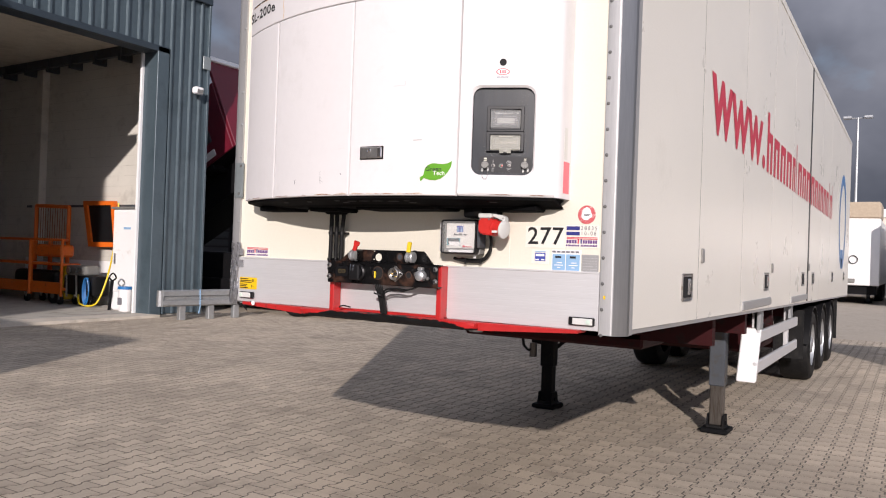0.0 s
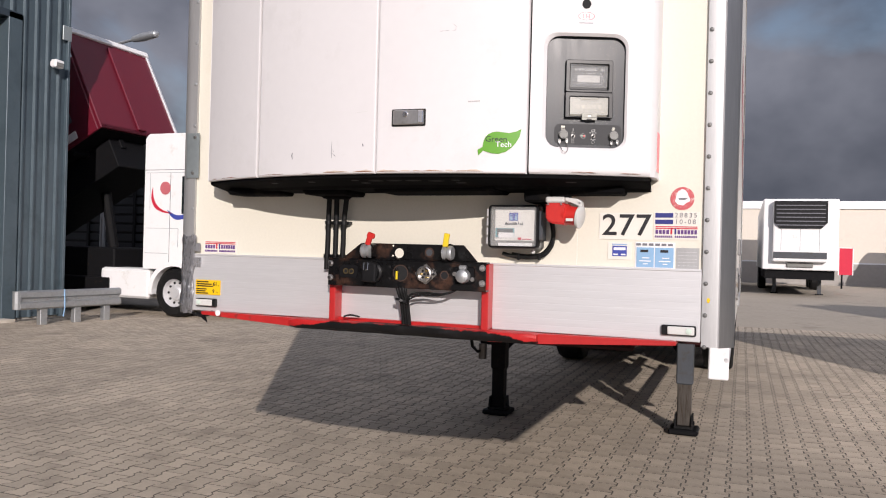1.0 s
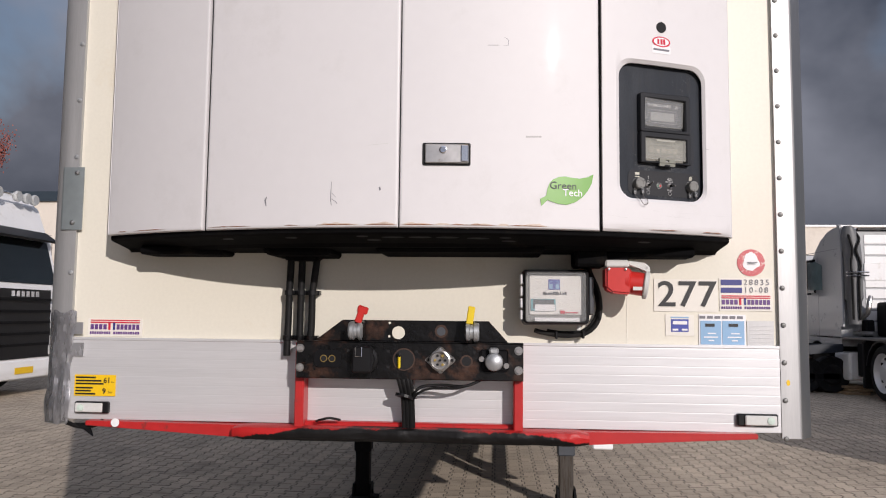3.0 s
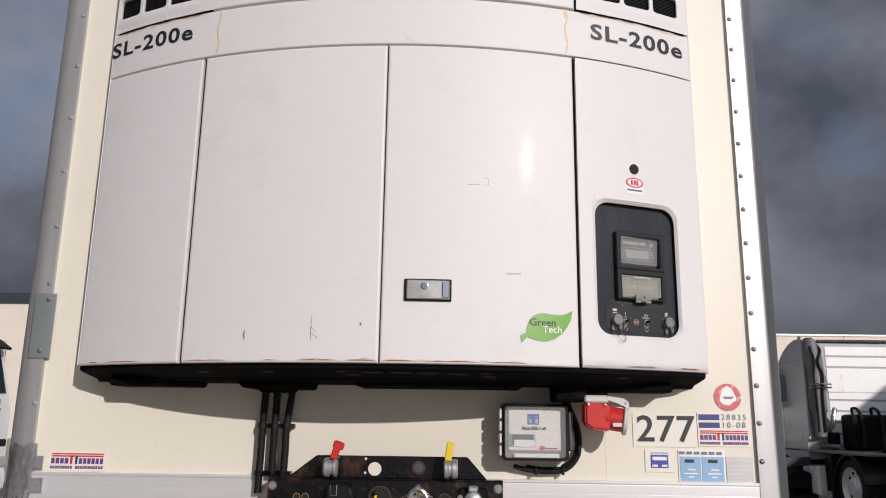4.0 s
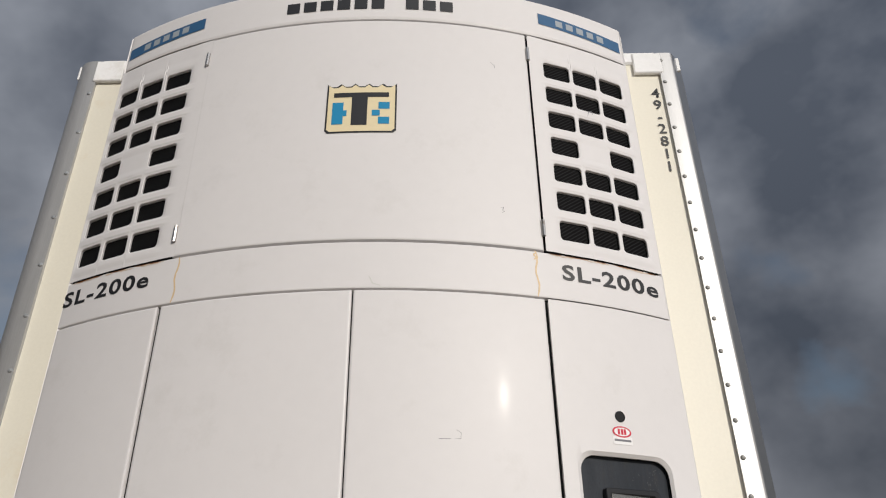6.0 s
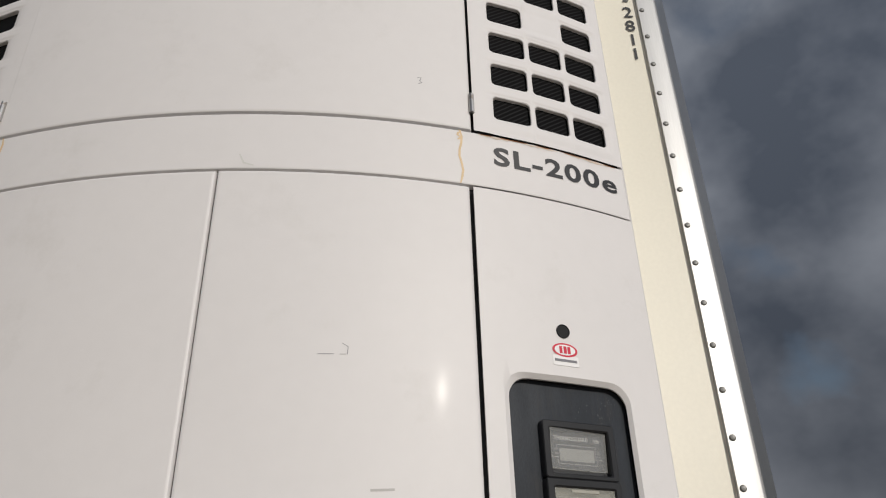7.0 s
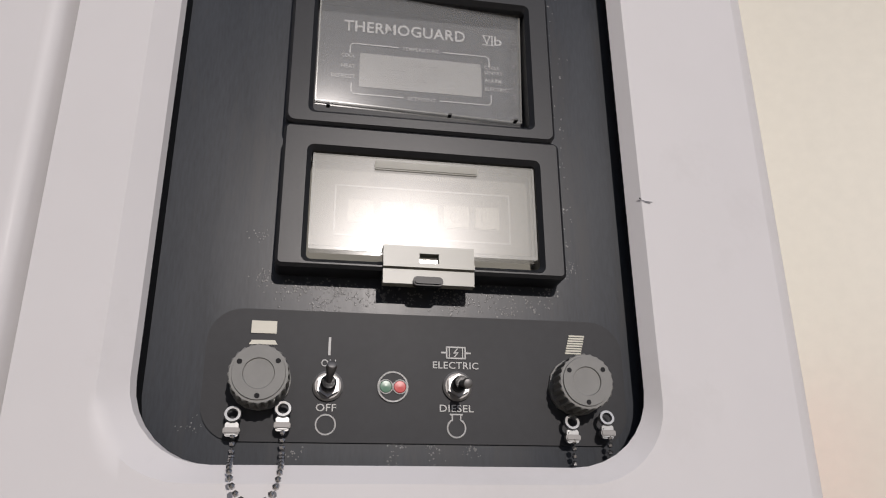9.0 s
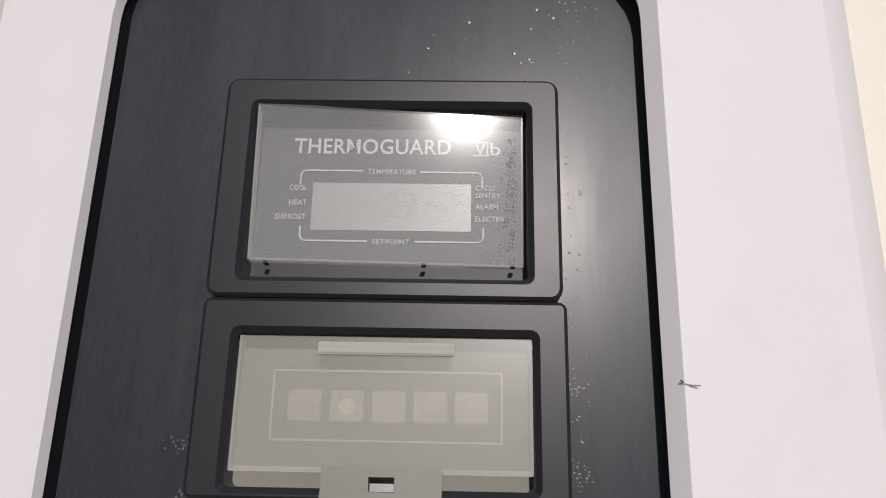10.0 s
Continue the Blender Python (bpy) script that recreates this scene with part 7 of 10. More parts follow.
def build_side_lettering():
    th = thing("side_lettering", (1.3, 6, 2.4), "red web address lettering with a blue emblem along the trailer side", "lettering")
    th.location += DROP

    def lay(bm):
        return moved(bm, lambda p: (1.3035, p.x, p.y))
    t = words("www.", 0.70, align="LEFT", bold=0.012)
    lo_x = min(v.co.x for v in t.verts)
    hi_x = max(v.co.x for v in t.verts)
    lo_y = min(v.co.y for v in t.verts)
    hi_y = max(v.co.y for v in t.verts)
    part("letters", moved(t, lambda p: (1.3035, 1.60 + (p.x - lo_x) / (hi_x - lo_x) * 2.08, 2.475 + (p.y - lo_y) / (hi_y - lo_y) * 0.385 - 0.012 * p.x)), M_REDINK, th)
    # the name itself stands as plain bars: tall or short, one a letter
    y = 3.78
    for tall, wide in zip("h0000h000000000h0h", (0.33, 0.36, 0.36, 0.38, 0.22, 0.12, 0.34, 0.34, 0.42, 0.36, 0.38, 0.22, 0.36, 0.33, 0.33, 0.10, 0.3, 0.1)):
        z0 = 2.45 - 0.012 * (y - 3.78)
        z1 = z0 + (0.53 if tall == "h" else 0.36)
        bm = nb()
        outline = rounded(y, y + wide * 0.3, z0, z1, 0.01, 1)
        bm.faces.new([bm.verts.new((u, v, 0)) for u, v in outline])
        if wide > 0.2:
            bm.faces.new([bm.verts.new((u, v, 0)) for u, v in rounded(y + wide * 0.58, y + wide * 0.88, z0, z0 + 0.36, 0.01, 1)])
            bm.faces.new([bm.verts.new((u, v, 0)) for u, v in ((y + wide * 0.3, z0 + 0.27), (y + wide * 0.58, z0 + 0.27), (y + wide * 0.58, z0 + 0.36), (y + wide * 0.3, z0 + 0.36))])
        part("name_bar", lay(bm), M_REDINK, th)
        y += wide + 0.055
    n = 30
    bm = nb()
    outer = [(12.05 + 0.72 * math.cos(2 * math.pi * k / n), 2.45 + 0.85 * math.sin(2 * math.pi * k / n)) for k in range(n)]
    inner = [(12.05 + 0.55 * math.cos(2 * math.pi * k / n), 2.45 + 0.66 * math.sin(2 * math.pi * k / n)) for k in range(n)]
    vo = [bm.verts.new((u, v, 0)) for u, v in outer]
    vi = [bm.verts.new((u, v, 0)) for u, v in inner]
    for k in range(n):
        bm.faces.new((vo[k], vo[(k + 1) % n], vi[(k + 1) % n], vi[k]))
    part("emblem_ring", lay(bm), M_BLUEINK, th)
    bm = nb()
    bm.faces.new([bm.verts.new((u, v, 0)) for u, v in ((11.75, 1.95), (12.0, 1.55), (12.3, 1.95))])
    part("emblem_point", lay(bm), M_BLUEINK, th)


M_RUSTDK = mat("dark_brown_rust", (0.045, 0.022, 0.014), 0.7, vary=0.4, grain=120, bump=0.6)
M_FACE = mat("off_white_plastic", (0.74, 0.72, 0.69), 0.4, vary=0.04, grain=60)
M_TEAL = mat("teal_print", (0.12, 0.32, 0.36), 0.35, vary=0.08)
M_PLUM = mat("plum_print", (0.12, 0.05, 0.2), 0.4, vary=0.08)
M_NAVYB = mat("royal_blue_print", (0.05, 0.07, 0.34), 0.4, vary=0.06)
M_REDINK2 = mat("faded_red_print", (0.5, 0.13, 0.15), 0.45, vary=0.2, grain=80)
M_FILM = mat("clear_backed_sticker_film", (0.745, 0.715, 0.65), 0.35, vary=0.03, grain=60)
M_SEALPRINT = mat("torn_red_seal_print", (0.52, 0.1, 0.11), 0.45, vary=0.15, grain=200, stain=(0.72, 0.62, 0.58), stain_scale=38, stain_amount=0.42)
M_PINK = mat("pink_reflective_film", (0.75, 0.12, 0.16), 0.35, vary=0.1)
M_GALV2 = mat("blue_grey_zinc", (0.32, 0.36, 0.37), 0.42, metal=0.5, vary=0.1, grain=30)
build_coupling()
build_hoses()
build_recorder()
build_plug()
build_stickers()
build_lamps_and_tape()
build_side_lettering()

# ---- workshop hall with its open door ----
WX = -12.15
hall = thing("workshop_hall", (-14, 8, 0), "workshop hall clad in blue-grey corrugated sheet with a wide open door", "building")


def cladding(name, y0, y1, z0, z1, pitch=0.29):
    """Trapezoid sheet: proud ribs on a flat tray, each rib a piece."""
    bm = nb()
    box(bm, WX - 0.05, WX, y0, y1, z0, z1)
    sheet = part(name, bm, M_CLADDING, hall)
    n = max(1, round((y1 - y0) / pitch))
    p = (y1 - y0) / n
    for i in range(n):
        a = y0 + i * p
        bm = nb()
        prism(bm, [(WX - 0.001, a + p * 0.12), (WX + 0.045, a + p * 0.2), (WX + 0.045, a + p * 0.34), (WX - 0.001, a + p * 0.42)], z0, z1, "z")
        part("cladding_rib", bm, M_CLADDING, sheet)


def build_hall():
    # structural wall pieces round the door opening, then sheets
    for name, y0, y1, z0, z1 in (("wall_pier", 8.12, 9.38, 0, 7.3), ("wall_lintel", -12, 8.12, 5.98, 7.3), ("wall_pier", -12, 1.6, 0, 5.98)):
        bm = nb()
        box(bm, WX - 0.3, WX - 0.05, y0, y1, z0, z1)
        part(name, bm, M_WHITEWALL, hall)
    cladding("pier_cladding", 8.3, 9.4, 0.04, 7.3)
    cladding("lintel_cladding", -2.0, 8.3, 5.98, 7.3)
    cladding("pier_cladding", -12, 1.5, 0.04, 7.3, 0.4)
    # jamb and lintel flashings
    bm = nb()
    box(bm, WX - 0.42, WX + 0.05, 8.0, 8.3, 0, 5.98, 0.008)
    part("jamb_flashing", bm, M_CLADDING, hall, "plain folded jamb sheet")
    bm = nb()
    box(bm, WX - 0.42, WX + 0.05, 1.5, 8.3, 5.86, 6.0, 0.008)
    part("lintel_flashing", bm, M_FLASH, hall)
    bm = nb()
    box(bm, WX - 0.46, WX - 0.40, 7.93, 8.0, 0, 5.86, 0.004)
    part("door_track", bm, M_WHITE, hall, "white door guide rail")
    bm = nb()
    box(bm, WX - 0.1, WX + 0.09, -12, 9.46, 7.28, 7.42, 0.01)
    part("eaves_flashing", bm, M_FLASH, hall)
    bm = nb()
    box(bm, WX - 0.1, WX + 0.07, 9.38, 9.44, 0, 7.28, 0.005)
    part("corner_flashing", bm, M_CLADDING, hall)
    bm = nb()
    box(bm, -26, WX - 0.3, 9.15, 9.4, 0, 7.3)
    part("end_wall", bm, M_CLADDING, hall)
    bm = nb()
    prism(bm, [(WX + 0.05, 7.3), (-26, 7.9), (-26, 8.0), (WX + 0.05, 7.4)], -12, 9.42, "y")
    part("roof", bm, M_ROOF, hall)
    # inside: side wall, far wall, ceiling, floor
    bm = nb()
    box(bm, -25.7, WX - 0.3, 8.9, 9.15, 0, 7.0)
    inner = part("inner_wall", bm, M_WHITEWALL, hall, "white painted block wall")
    for k in range(26):
        bm = nb()
        box(bm, -25.7, WX - 0.31, 8.895, 8.9, 0.25 + k * 0.25, 0.254 + k * 0.25)
        part("block_joint", bm, M_CONC, inner)
    for x in (-17.82, -22.5):
        bm = nb()
        box(bm, x - 0.14, x + 0.14, 8.7, 8.9, 0, 6.34, 0.01)
        part("column", bm, M_WHITEWALL, hall)
    bm = nb()
    box(bm, -26, -25.7, -12, 9.4, 0, 7.9)
    part("far_wall", bm, M_WHITEWALL, hall)
    bm = nb()
    box(bm, -26, WX - 0.3, -12.2, -12, 0, 7.9)
    part("far_wall", bm, M_WHITEWALL, hall)
    bm = nb()
    box(bm, -26, WX - 0.3, -12, 9.2, 6.35, 6.45)
    part("ceiling", bm, M_CEIL, hall, "grey-brown lined ceiling")
    for y in (8.6,):
        bm = nb()
        box(bm, -26, WX - 0.4, y - 0.06, y + 0.06, 6.12, 6.35)
        part("ceiling_beam", bm, M_GREYLEG, hall)
    for i in range(12):
        x = -13.2 - i * 1.0
        bm = nb()
        box(bm, x - 0.05, x + 0.05, 8.5, 8.85, 6.0, 6.34, 0.01)
        part("ceiling_bracket", bm, M_GREYLEG, hall)
    bm = nb()
    box(bm, -26, WX - 0.02, -12, 8.9, -0.1, 0.05)
    part("hall_floor", bm, M_CONC, hall, "stained concrete floor")
    bm = nb()
    box(bm, WX - 0.3, WX + 0.36, 1.0, 8.05, -0.1, 0.054)
    part("door_sill", bm, M_CONC_L, hall, "pale concrete sill")
    # painted dado in the lit corner
    bm = nb()
    box(bm, -18.5, -12.5, 8.885, 8.9, 0.05, 1.13)
    part("wall_dado", bm, M_WHITE, hall)
    # unseen slab over the door, added to cast slanting shade on the inner wall
    bm = nb()
    box(bm, WX + 0.05, WX + 0.875, -8, 4.0, 5.98, 6.2)
    part("unseen_shade_slab", bm, M_FLASH, hall)
    bm = nb()
    box(bm, -18.5, -13.4, 8.87, 8.9, 2.48, 2.54)
    part("wall_rail", bm, M_GREYLEG, hall)


def build_wall_lamp():
    th = thing("wall_lamp", (WX + 0.1, 9.0, 5.1), "small white floodlight on the corrugated wall", "lamp")
    bm = nb()
    box(bm, WX + 0.04, WX + 0.12, 8.97, 9.06, 5.14, 5.24)
    part("bracket", bm, M_WHITE, th)
    bm = nb()
    box(bm, WX + 0.1, WX + 0.24, 8.92, 9.14, 5.1, 5.26, 0.02)
    part("head", bm, M_WHITE, th)
    bm = nb()
    box(bm, WX + 0.242, WX + 0.25, 8.95, 9.11, 5.12, 5.2)
    part("glass", bm, M_GREY, th)
    th = thing("wall_plate", (WX + 0.05, 9.35, 5.75), "grey galvanised plate on the hall corner", "plate")
    bm = nb()
    box(bm, WX + 0.045, WX + 0.075, 9.24, 9.46, 5.75, 6.05, 0.006)
    part("plate", bm, M_GALV2, th)


def build_guard_rail():
    th = thing("guard_rail", (-11.0, 8.5, 0), "low galvanised crash rail protecting the hall corner", "guard rail")
    A, B = Vector((-11.05, 7.5, 0)), Vector((-10.75, 9.6, 0))
    d = (B - A).normalized()
    ang = math.atan2(d.y, d.x)
    m = Matrix.Translation(A) @ Matrix.Rotation(ang, 4, "Z")
    Ln = (B - A).length
    bm = nb()
    # W-profile beam swept along its length
    prof = [(-0.0, 0.30), (-0.06, 0.33), (-0.06, 0.42), (-0.0, 0.45), (-0.0, 0.50), (-0.06, 0.53), (-0.06, 0.62), (0.0, 0.65), (0.012, 0.645), (-0.045, 0.61), (-0.045, 0.54), (0.012, 0.505), (0.012, 0.445), (-0.045, 0.41), (-0.045, 0.34), (0.012, 0.305)]
    a = [bm.verts.new(m @ Vector((0, u, v))) for u, v in prof]
    b = [bm.verts.new(m @ Vector((Ln, u, v))) for u, v in prof]
    for k in range(len(prof)):
        j = (k + 1) % len(prof)
        bm.faces.new((a[k], a[j], b[j], b[k]))
    bm.faces.new(a)
    bm.faces.new(b[::-1])
    part("beam", bm, M_GALV, th)
    bm = nb()
    cyl(bm, m @ Vector((-0.02, 0.02, 0.31)), m @ Vector((-0.02, 0.02, 0.64)), 0.075, 18)
    part("end_cap", bm, M_GALV, th)
    for s in (0.5, 1.2, 1.85):
        bm = nb()
        box(bm, s - 0.07, s + 0.07, 0.01, 0.13, 0, 0.48, 0.006, m)
        part("post", bm, M_GALV, th)
    for s in (0.3, 0.55, 1.2, 1.9):
        for z in (0.475,):
            bm = nb()
            cyl(bm, m @ Vector((s, -0.002, z)), m @ Vector((s, -0.014, z)), 0.016, 8)
            part("bolt", bm, M_STEEL, th)
    bm = nb()
    tube(bm, [m @ Vector((0.85, -0.07, 0.66)), m @ Vector((0.86, -0.075, 0.3)), m @ Vector((0.84, -0.06, 0.14))], 0.012, 6)
    part("rope", bm, M_LBLUE, th, "blue rope")


def build_workshop_things():
    FL = 0.05
    # orange trolley
    c = thing("orange_trolley", (-17, 8.2, FL), "orange steel workshop trolley with a tall mesh back on castors", "trolley")

    def bars(rows, name="frame_tube", r=0.035):
        for a, b in rows:
            bm = nb()
            tube(bm, [a, b], r, 6)
            part(name, bm, M_ORANGE, c)
    x0, x1, y0, y1 = -19.6, -15.4, 8.0, 8.5
    for z in (0.42, 1.02):
        bm = nb()
        box(bm, x0, x1, y0, y1, z - 0.03, z + 0.03, 0.01)
        part("tray", bm, M_ORANGE, c)
    bm = nb()
    box(bm, x0, x1, y0 - 0.02, y0 + 0.01, 0.3, 0.58, 0.006)
    part("tray_apron", bm, M_ORANGE, c)
    bars([((x, y, 0.25), (x, y, 1.62)) for x, y in ((x0, y0), (x0, y1), (x1, y0))])
    bars([((-16.72, y, 0.25), (-16.72, y, 1.62)) for y in (y0, y1)], r=0.055)
    bars([((-16.72, y0, 1.62), (x1, y0, 1.62)), ((x1, y0, 1.62), (-15.97, y1, 1.62)), ((x1, y0, 1.02), (-15.97, y1, 1.02)), ((x0, y1, 1.62), (-16.72, y1, 1.62))])
    bars([((-17.4, y1, 0.4), (-17.4, y1, 2.5)), ((-15.97, y1, 0.4), (-15.97, y1, 2.46)), ((-17.4, y1, 2.5), (-15.97, y1, 2.46))], r=0.05)
    for k in range(13):
        bm = nb()
        tube(bm, [(-17.3 + k * 0.105, y1, 1.5), (-17.3 + k * 0.105, y1, 2.46)], 0.008, 5)
        part("mesh_wire", bm, M_RUSTY, c)
    bm = nb()
    box(bm, -16.6, -15.5, 8.03, 8.4, 1.2, 1.5, 0.05)
    part("tool_bin", bm, M_ORANGE, c)
    bm = nb()
    box(bm, -17.6, -15.7, 8.05, 8.4, 0.45, 0.86, 0.13, seg=3)
    part("sack", bm, M_PLASTIC, c, "black sack on the lower tray")
    for x in (x0 + 0.1, -16.9, x1 - 0.1):
        for y in (y0 + 0.05, y1 - 0.05):
            bm = nb()
            cyl(bm, (x, y - 0.03, FL + 0.1), (x, y + 0.03, FL + 0.1), 0.1, 16)
            part("castor", bm, M_RUBBER, c)
            bm = nb()
            box(bm, x - 0.03, x + 0.03, y - 0.045, y + 0.045, 0.17, 0.3)
            part("castor_fork", bm, M_STEEL, c)
    # orange framed board against the wall
    th = thing("framed_board", (-15.0, 8.75, 1.45), "dark board in an orange steel frame hung on the block wall", "board")
    outer = [(-15.75, 2.63), (-15.46, 1.48), (-14.33, 1.49), (-14.5, 2.62)]
    inner = [(-15.58, 2.52), (-15.34, 1.6), (-14.46, 1.61), (-14.62, 2.52)]
    bm = nb()
    prism(bm, inner, 8.77, 8.8, "y")
    part("board_panel", bm, M_PLASTIC, th)
    for k in range(4):
        j = (k + 1) % 4
        bm = nb()
        prism(bm, [outer[k], outer[j], inner[j], inner[k]], 8.72, 8.82, "y")
        part("board_frame", bm, M_ORANGE, th)
    # pressure washer
    w = thing("pressure_washer", (-15.1, 8.3, FL), "black and yellow pressure washer with coiled blue hose", "pressure washer")
    bm = nb()
    box(bm, -15.55, -14.35, 8.15, 8.6, 0.3, 0.78, 0.06, seg=2)
    part("body", bm, M_PLASTIC, w)
    bm = nb()
    box(bm, -15.4, -14.6, 8.1, 8.5, 0.78, 1.02, 0.06, seg=2)
    part("motor", bm, M_GREY, w, "grey metal motor cover")
    for x in (-15.25, -15.0, -14.75):
        bm = nb()
        cyl(bm, (x, 8.1, 0.9), (x, 8.06, 0.9), 0.07, 14)
        part("dial", bm, M_STEEL, w)
    bm = nb()
    prism(bm, [(-16.05, 0.16), (-15.55, 0.16), (-15.5, 0.6), (-15.55, 1.0), (-15.75, 1.04), (-16.0, 0.62)], 8.2, 8.6, "y")
    bmesh.ops.bevel(bm, geom=list(bm.edges), offset=0.04, segments=2, affect="EDGES")
    part("tank", bm, M_YELP, w, "yellow tank")
    # blue hose hung in long loops over its hook
    for k in range(5):
        bm = nb()
        ring = [(-14.5 + k * 0.012 + (0.07 + 0.012 * k) * math.cos(2 * math.pi * a / 20), 8.1 - k * 0.02, 0.5 - 0.02 * k + (0.24 + 0.02 * k) * math.sin(2 * math.pi * a / 20)) for a in range(21)]
        tube(bm, ring, 0.012, 6)
        part("hose_turn", bm, M_BLUEINK, w, "turn of blue hose")
    for x in (-15.9, -14.6):
        bm = nb()
        cyl(bm, (x, 8.1, FL + 0.2), (x, 8.16, FL + 0.2), 0.2, 18)
        wheel = part("wheel", bm, M_RUBBER, w)
        bm = nb()
        cyl(bm, (x, 8.09, FL + 0.2), (x, 8.11, FL + 0.2), 0.08, 12)
        part("hub", bm, M_GREY, wheel)
    for x in (-15.35, -14.95):
        bm = nb()
        tube(bm, [(x, 8.12, 0.25), (x, 8.1, 0.78)], 0.022, 6)
        part("frame_tube", bm, M_STEEL, w)
    bm = nb()
    tube(bm, curve_pts([(-14.85, 8.1, 0.32), (-14.7, 8.05, 0.12), (-14.3, 8.05, 0.09), (-14.1, 8.12, 0.22), (-14.05, 8.3, 0.75), (-14.25, 8.6, 1.5), (-14.35, 8.72, 2.1), (-14.42, 8.8, 2.57)], 6), 0.02, 8)
    part("yellow_hose", bm, M_YELP, w, "yellow hose running up the wall")
    # white cabinet and canisters by the door
    th = thing("white_cabinet", (-13.6, 8.5, FL), "tall white metal cabinet against the wall by the door", "cabinet")
    bm = nb()
    box(bm, -14.02, -13.05, 8.4, 8.85, FL, 2.4, 0.012)
    part("body", bm, M_WHITE, th)
    bm = nb()
    box(bm, -13.98, -13.08, 8.38, 8.405, FL + 0.05, 2.35, 0.006)
    door = part("door", bm, M_WHITE, th)
    bm = nb()
    box(bm, -13.9, -13.85, 8.35, 8.38, 1.1, 1.35, 0.006)
    part("handle", bm, M_STEEL, door)
    bm = nb()
    box(bm, -13.6, -13.35, 8.374, 8.38, 1.92, 1.97)
    part("door_label", bm, M_LBLUE, door)
    bm = nb()
    box(bm, -14.06, -13.0, 8.35, 8.87, 2.4, 2.45, 0.006)
    part("top", bm, M_GREY, th)
    th = thing("canister", (-13.35, 8.1, FL), "white plastic canister with a blue cap", "canister", "canisters by the door")
    bm = nb()
    box(bm, -13.5, -13.22, 8.05, 8.3, FL, 0.48, 0.03)
    part("jug", bm, M_WHITE, th)
    bm = nb()
    cyl(bm, (-13.36, 8.17, 0.48), (-13.36, 8.17, 0.54), 0.05, 16)
    part("cap", bm, M_BLUEINK, th)
    th = thing("bucket", (-13.05, 8.1, FL), "white plastic bucket with a blue lid", "bucket", "canisters by the door")
    bm = nb()
    lathe(bm, [(0, 0.0), (0.14, 0.0), (0.17, 0.5), (0, 0.5)], (-13.05, 8.1, FL), (-13.05, 8.1, 1), 20)
    part("pail", bm, M_WHITE, th, smooth=True)
    bm = nb()
    cyl(bm, (-13.05, 8.1, FL + 0.5), (-13.05, 8.1, FL + 0.56), 0.18, 20)
    part("lid", bm, M_BLUEINK, th)
    bm = nb()
    box(bm, -13.12, -12.98, 7.935, 7.945, 0.2, 0.36, 0.002)
    part("label", bm, M_GREYINK, th)
    th = thing("hand_pump", (-13.5, 8.15, FL), "black hand pump standing on the floor", "pump")
    bm = nb()
    tube(bm, [(-13.5, 8.0, FL), (-13.42, 8.0, 0.72)], 0.035, 8)
    part("barrel", bm, M_BLACK, th)
    bm = nb()
    tube(bm, curve_pts([(-13.42, 8.0, 0.72), (-13.53, 8.0, 0.8), (-13.4, 8.0, 0.9), (-13.28, 8.0, 0.8), (-13.42, 8.0, 0.72)], 4), 0.018, 6)
    part("grip", bm, M_BLACK, th)


M_CEIL = mat("lined_ceiling", (0.62, 0.57, 0.48), 0.8, vary=0.08, grain=6, stain=(0.5, 0.46, 0.38), stain_scale=0.6, stain_amount=0.5)
M_CONC_L = mat("pale_concrete", (0.55, 0.5, 0.43), 0.85, vary=0.1, grain=30, stain=(0.4, 0.36, 0.3), stain_scale=1.5)
M_RUSTY = mat("orange_mesh_panel", (0.28, 0.09, 0.03), 0.6, vary=0.2, grain=60)
build_hall()
build_wall_lamp()
build_guard_rail()
build_workshop_things()
# the hall and all in it stand a little off their drawing
for ob in bpy.data.objects:
    if ob.parent is None and ob.get("category") in ("building", "lamp", "plate", "guard rail", "trolley", "board", "pressure washer", "cabinet", "canister", "bucket", "pump") and ob.location.x < -9:
        ob.location += Vector((0.187, -0.401, 0))

# ---- trucks and trailers in the yard ----
def arc_pts(cx, cz, r, a0, a1, n=10):
    return [(cx + r * math.cos(radians(a0 + (a1 - a0) * k / n)), cz + r * math.sin(radians(a0 + (a1 - a0) * k / n))) for k in range(n + 1)]


def wheel_at(parent, x, y, r=0.5, wide=0.3, out=1, rim_mat=None, f=1.0):
    """A road wheel in a truck's own frame: its outer face at y, looking along out * y."""
    bm = nb()
    k = r / 0.5
    lathe(bm, [(0.29 * k * f, 0), (0.44 * k, -0.01), (0.485 * k, 0.03), (0.5 * k, 0.08), (0.5 * k, wide - 0.08), (0.47 * k, wide - 0.01), (0.29 * k * f, wide)], (x, y, r), (x, y - out, r), 32)
    t = part("tyre", bm, M_RUBBER, parent, smooth=True)
    bm = nb()
    lathe(bm, [(0.295 * k * f, 0.0), (0.28 * k * f, 0.03), (0.26 * k * f, 0.1), (0.17 * k * f, 0.11), (0.15 * k * f, 0.05), (0.11 * k * f, 0.03), (0.1 * k * f, 0.0), (0, 0)], (x, y, r), (x, y - out, r), 28)
    part("rim", bm, rim_mat or M_ALU, t, smooth=True)
    # dark stubs stand in for the shade in the rim's holes
    for i in range(10):
        a = 2 * math.pi * i / 10
        bm = nb()
        p = Vector((x + 0.215 * k * f * math.cos(a), y - out * 0.11, r + 0.215 * k * f * math.sin(a)))
        cyl(bm, p, p + Vector((0, out * 0.025, 0)), 0.026 * k, 8)
        part("rim_hole", bm, M_DARK, t)
    return t


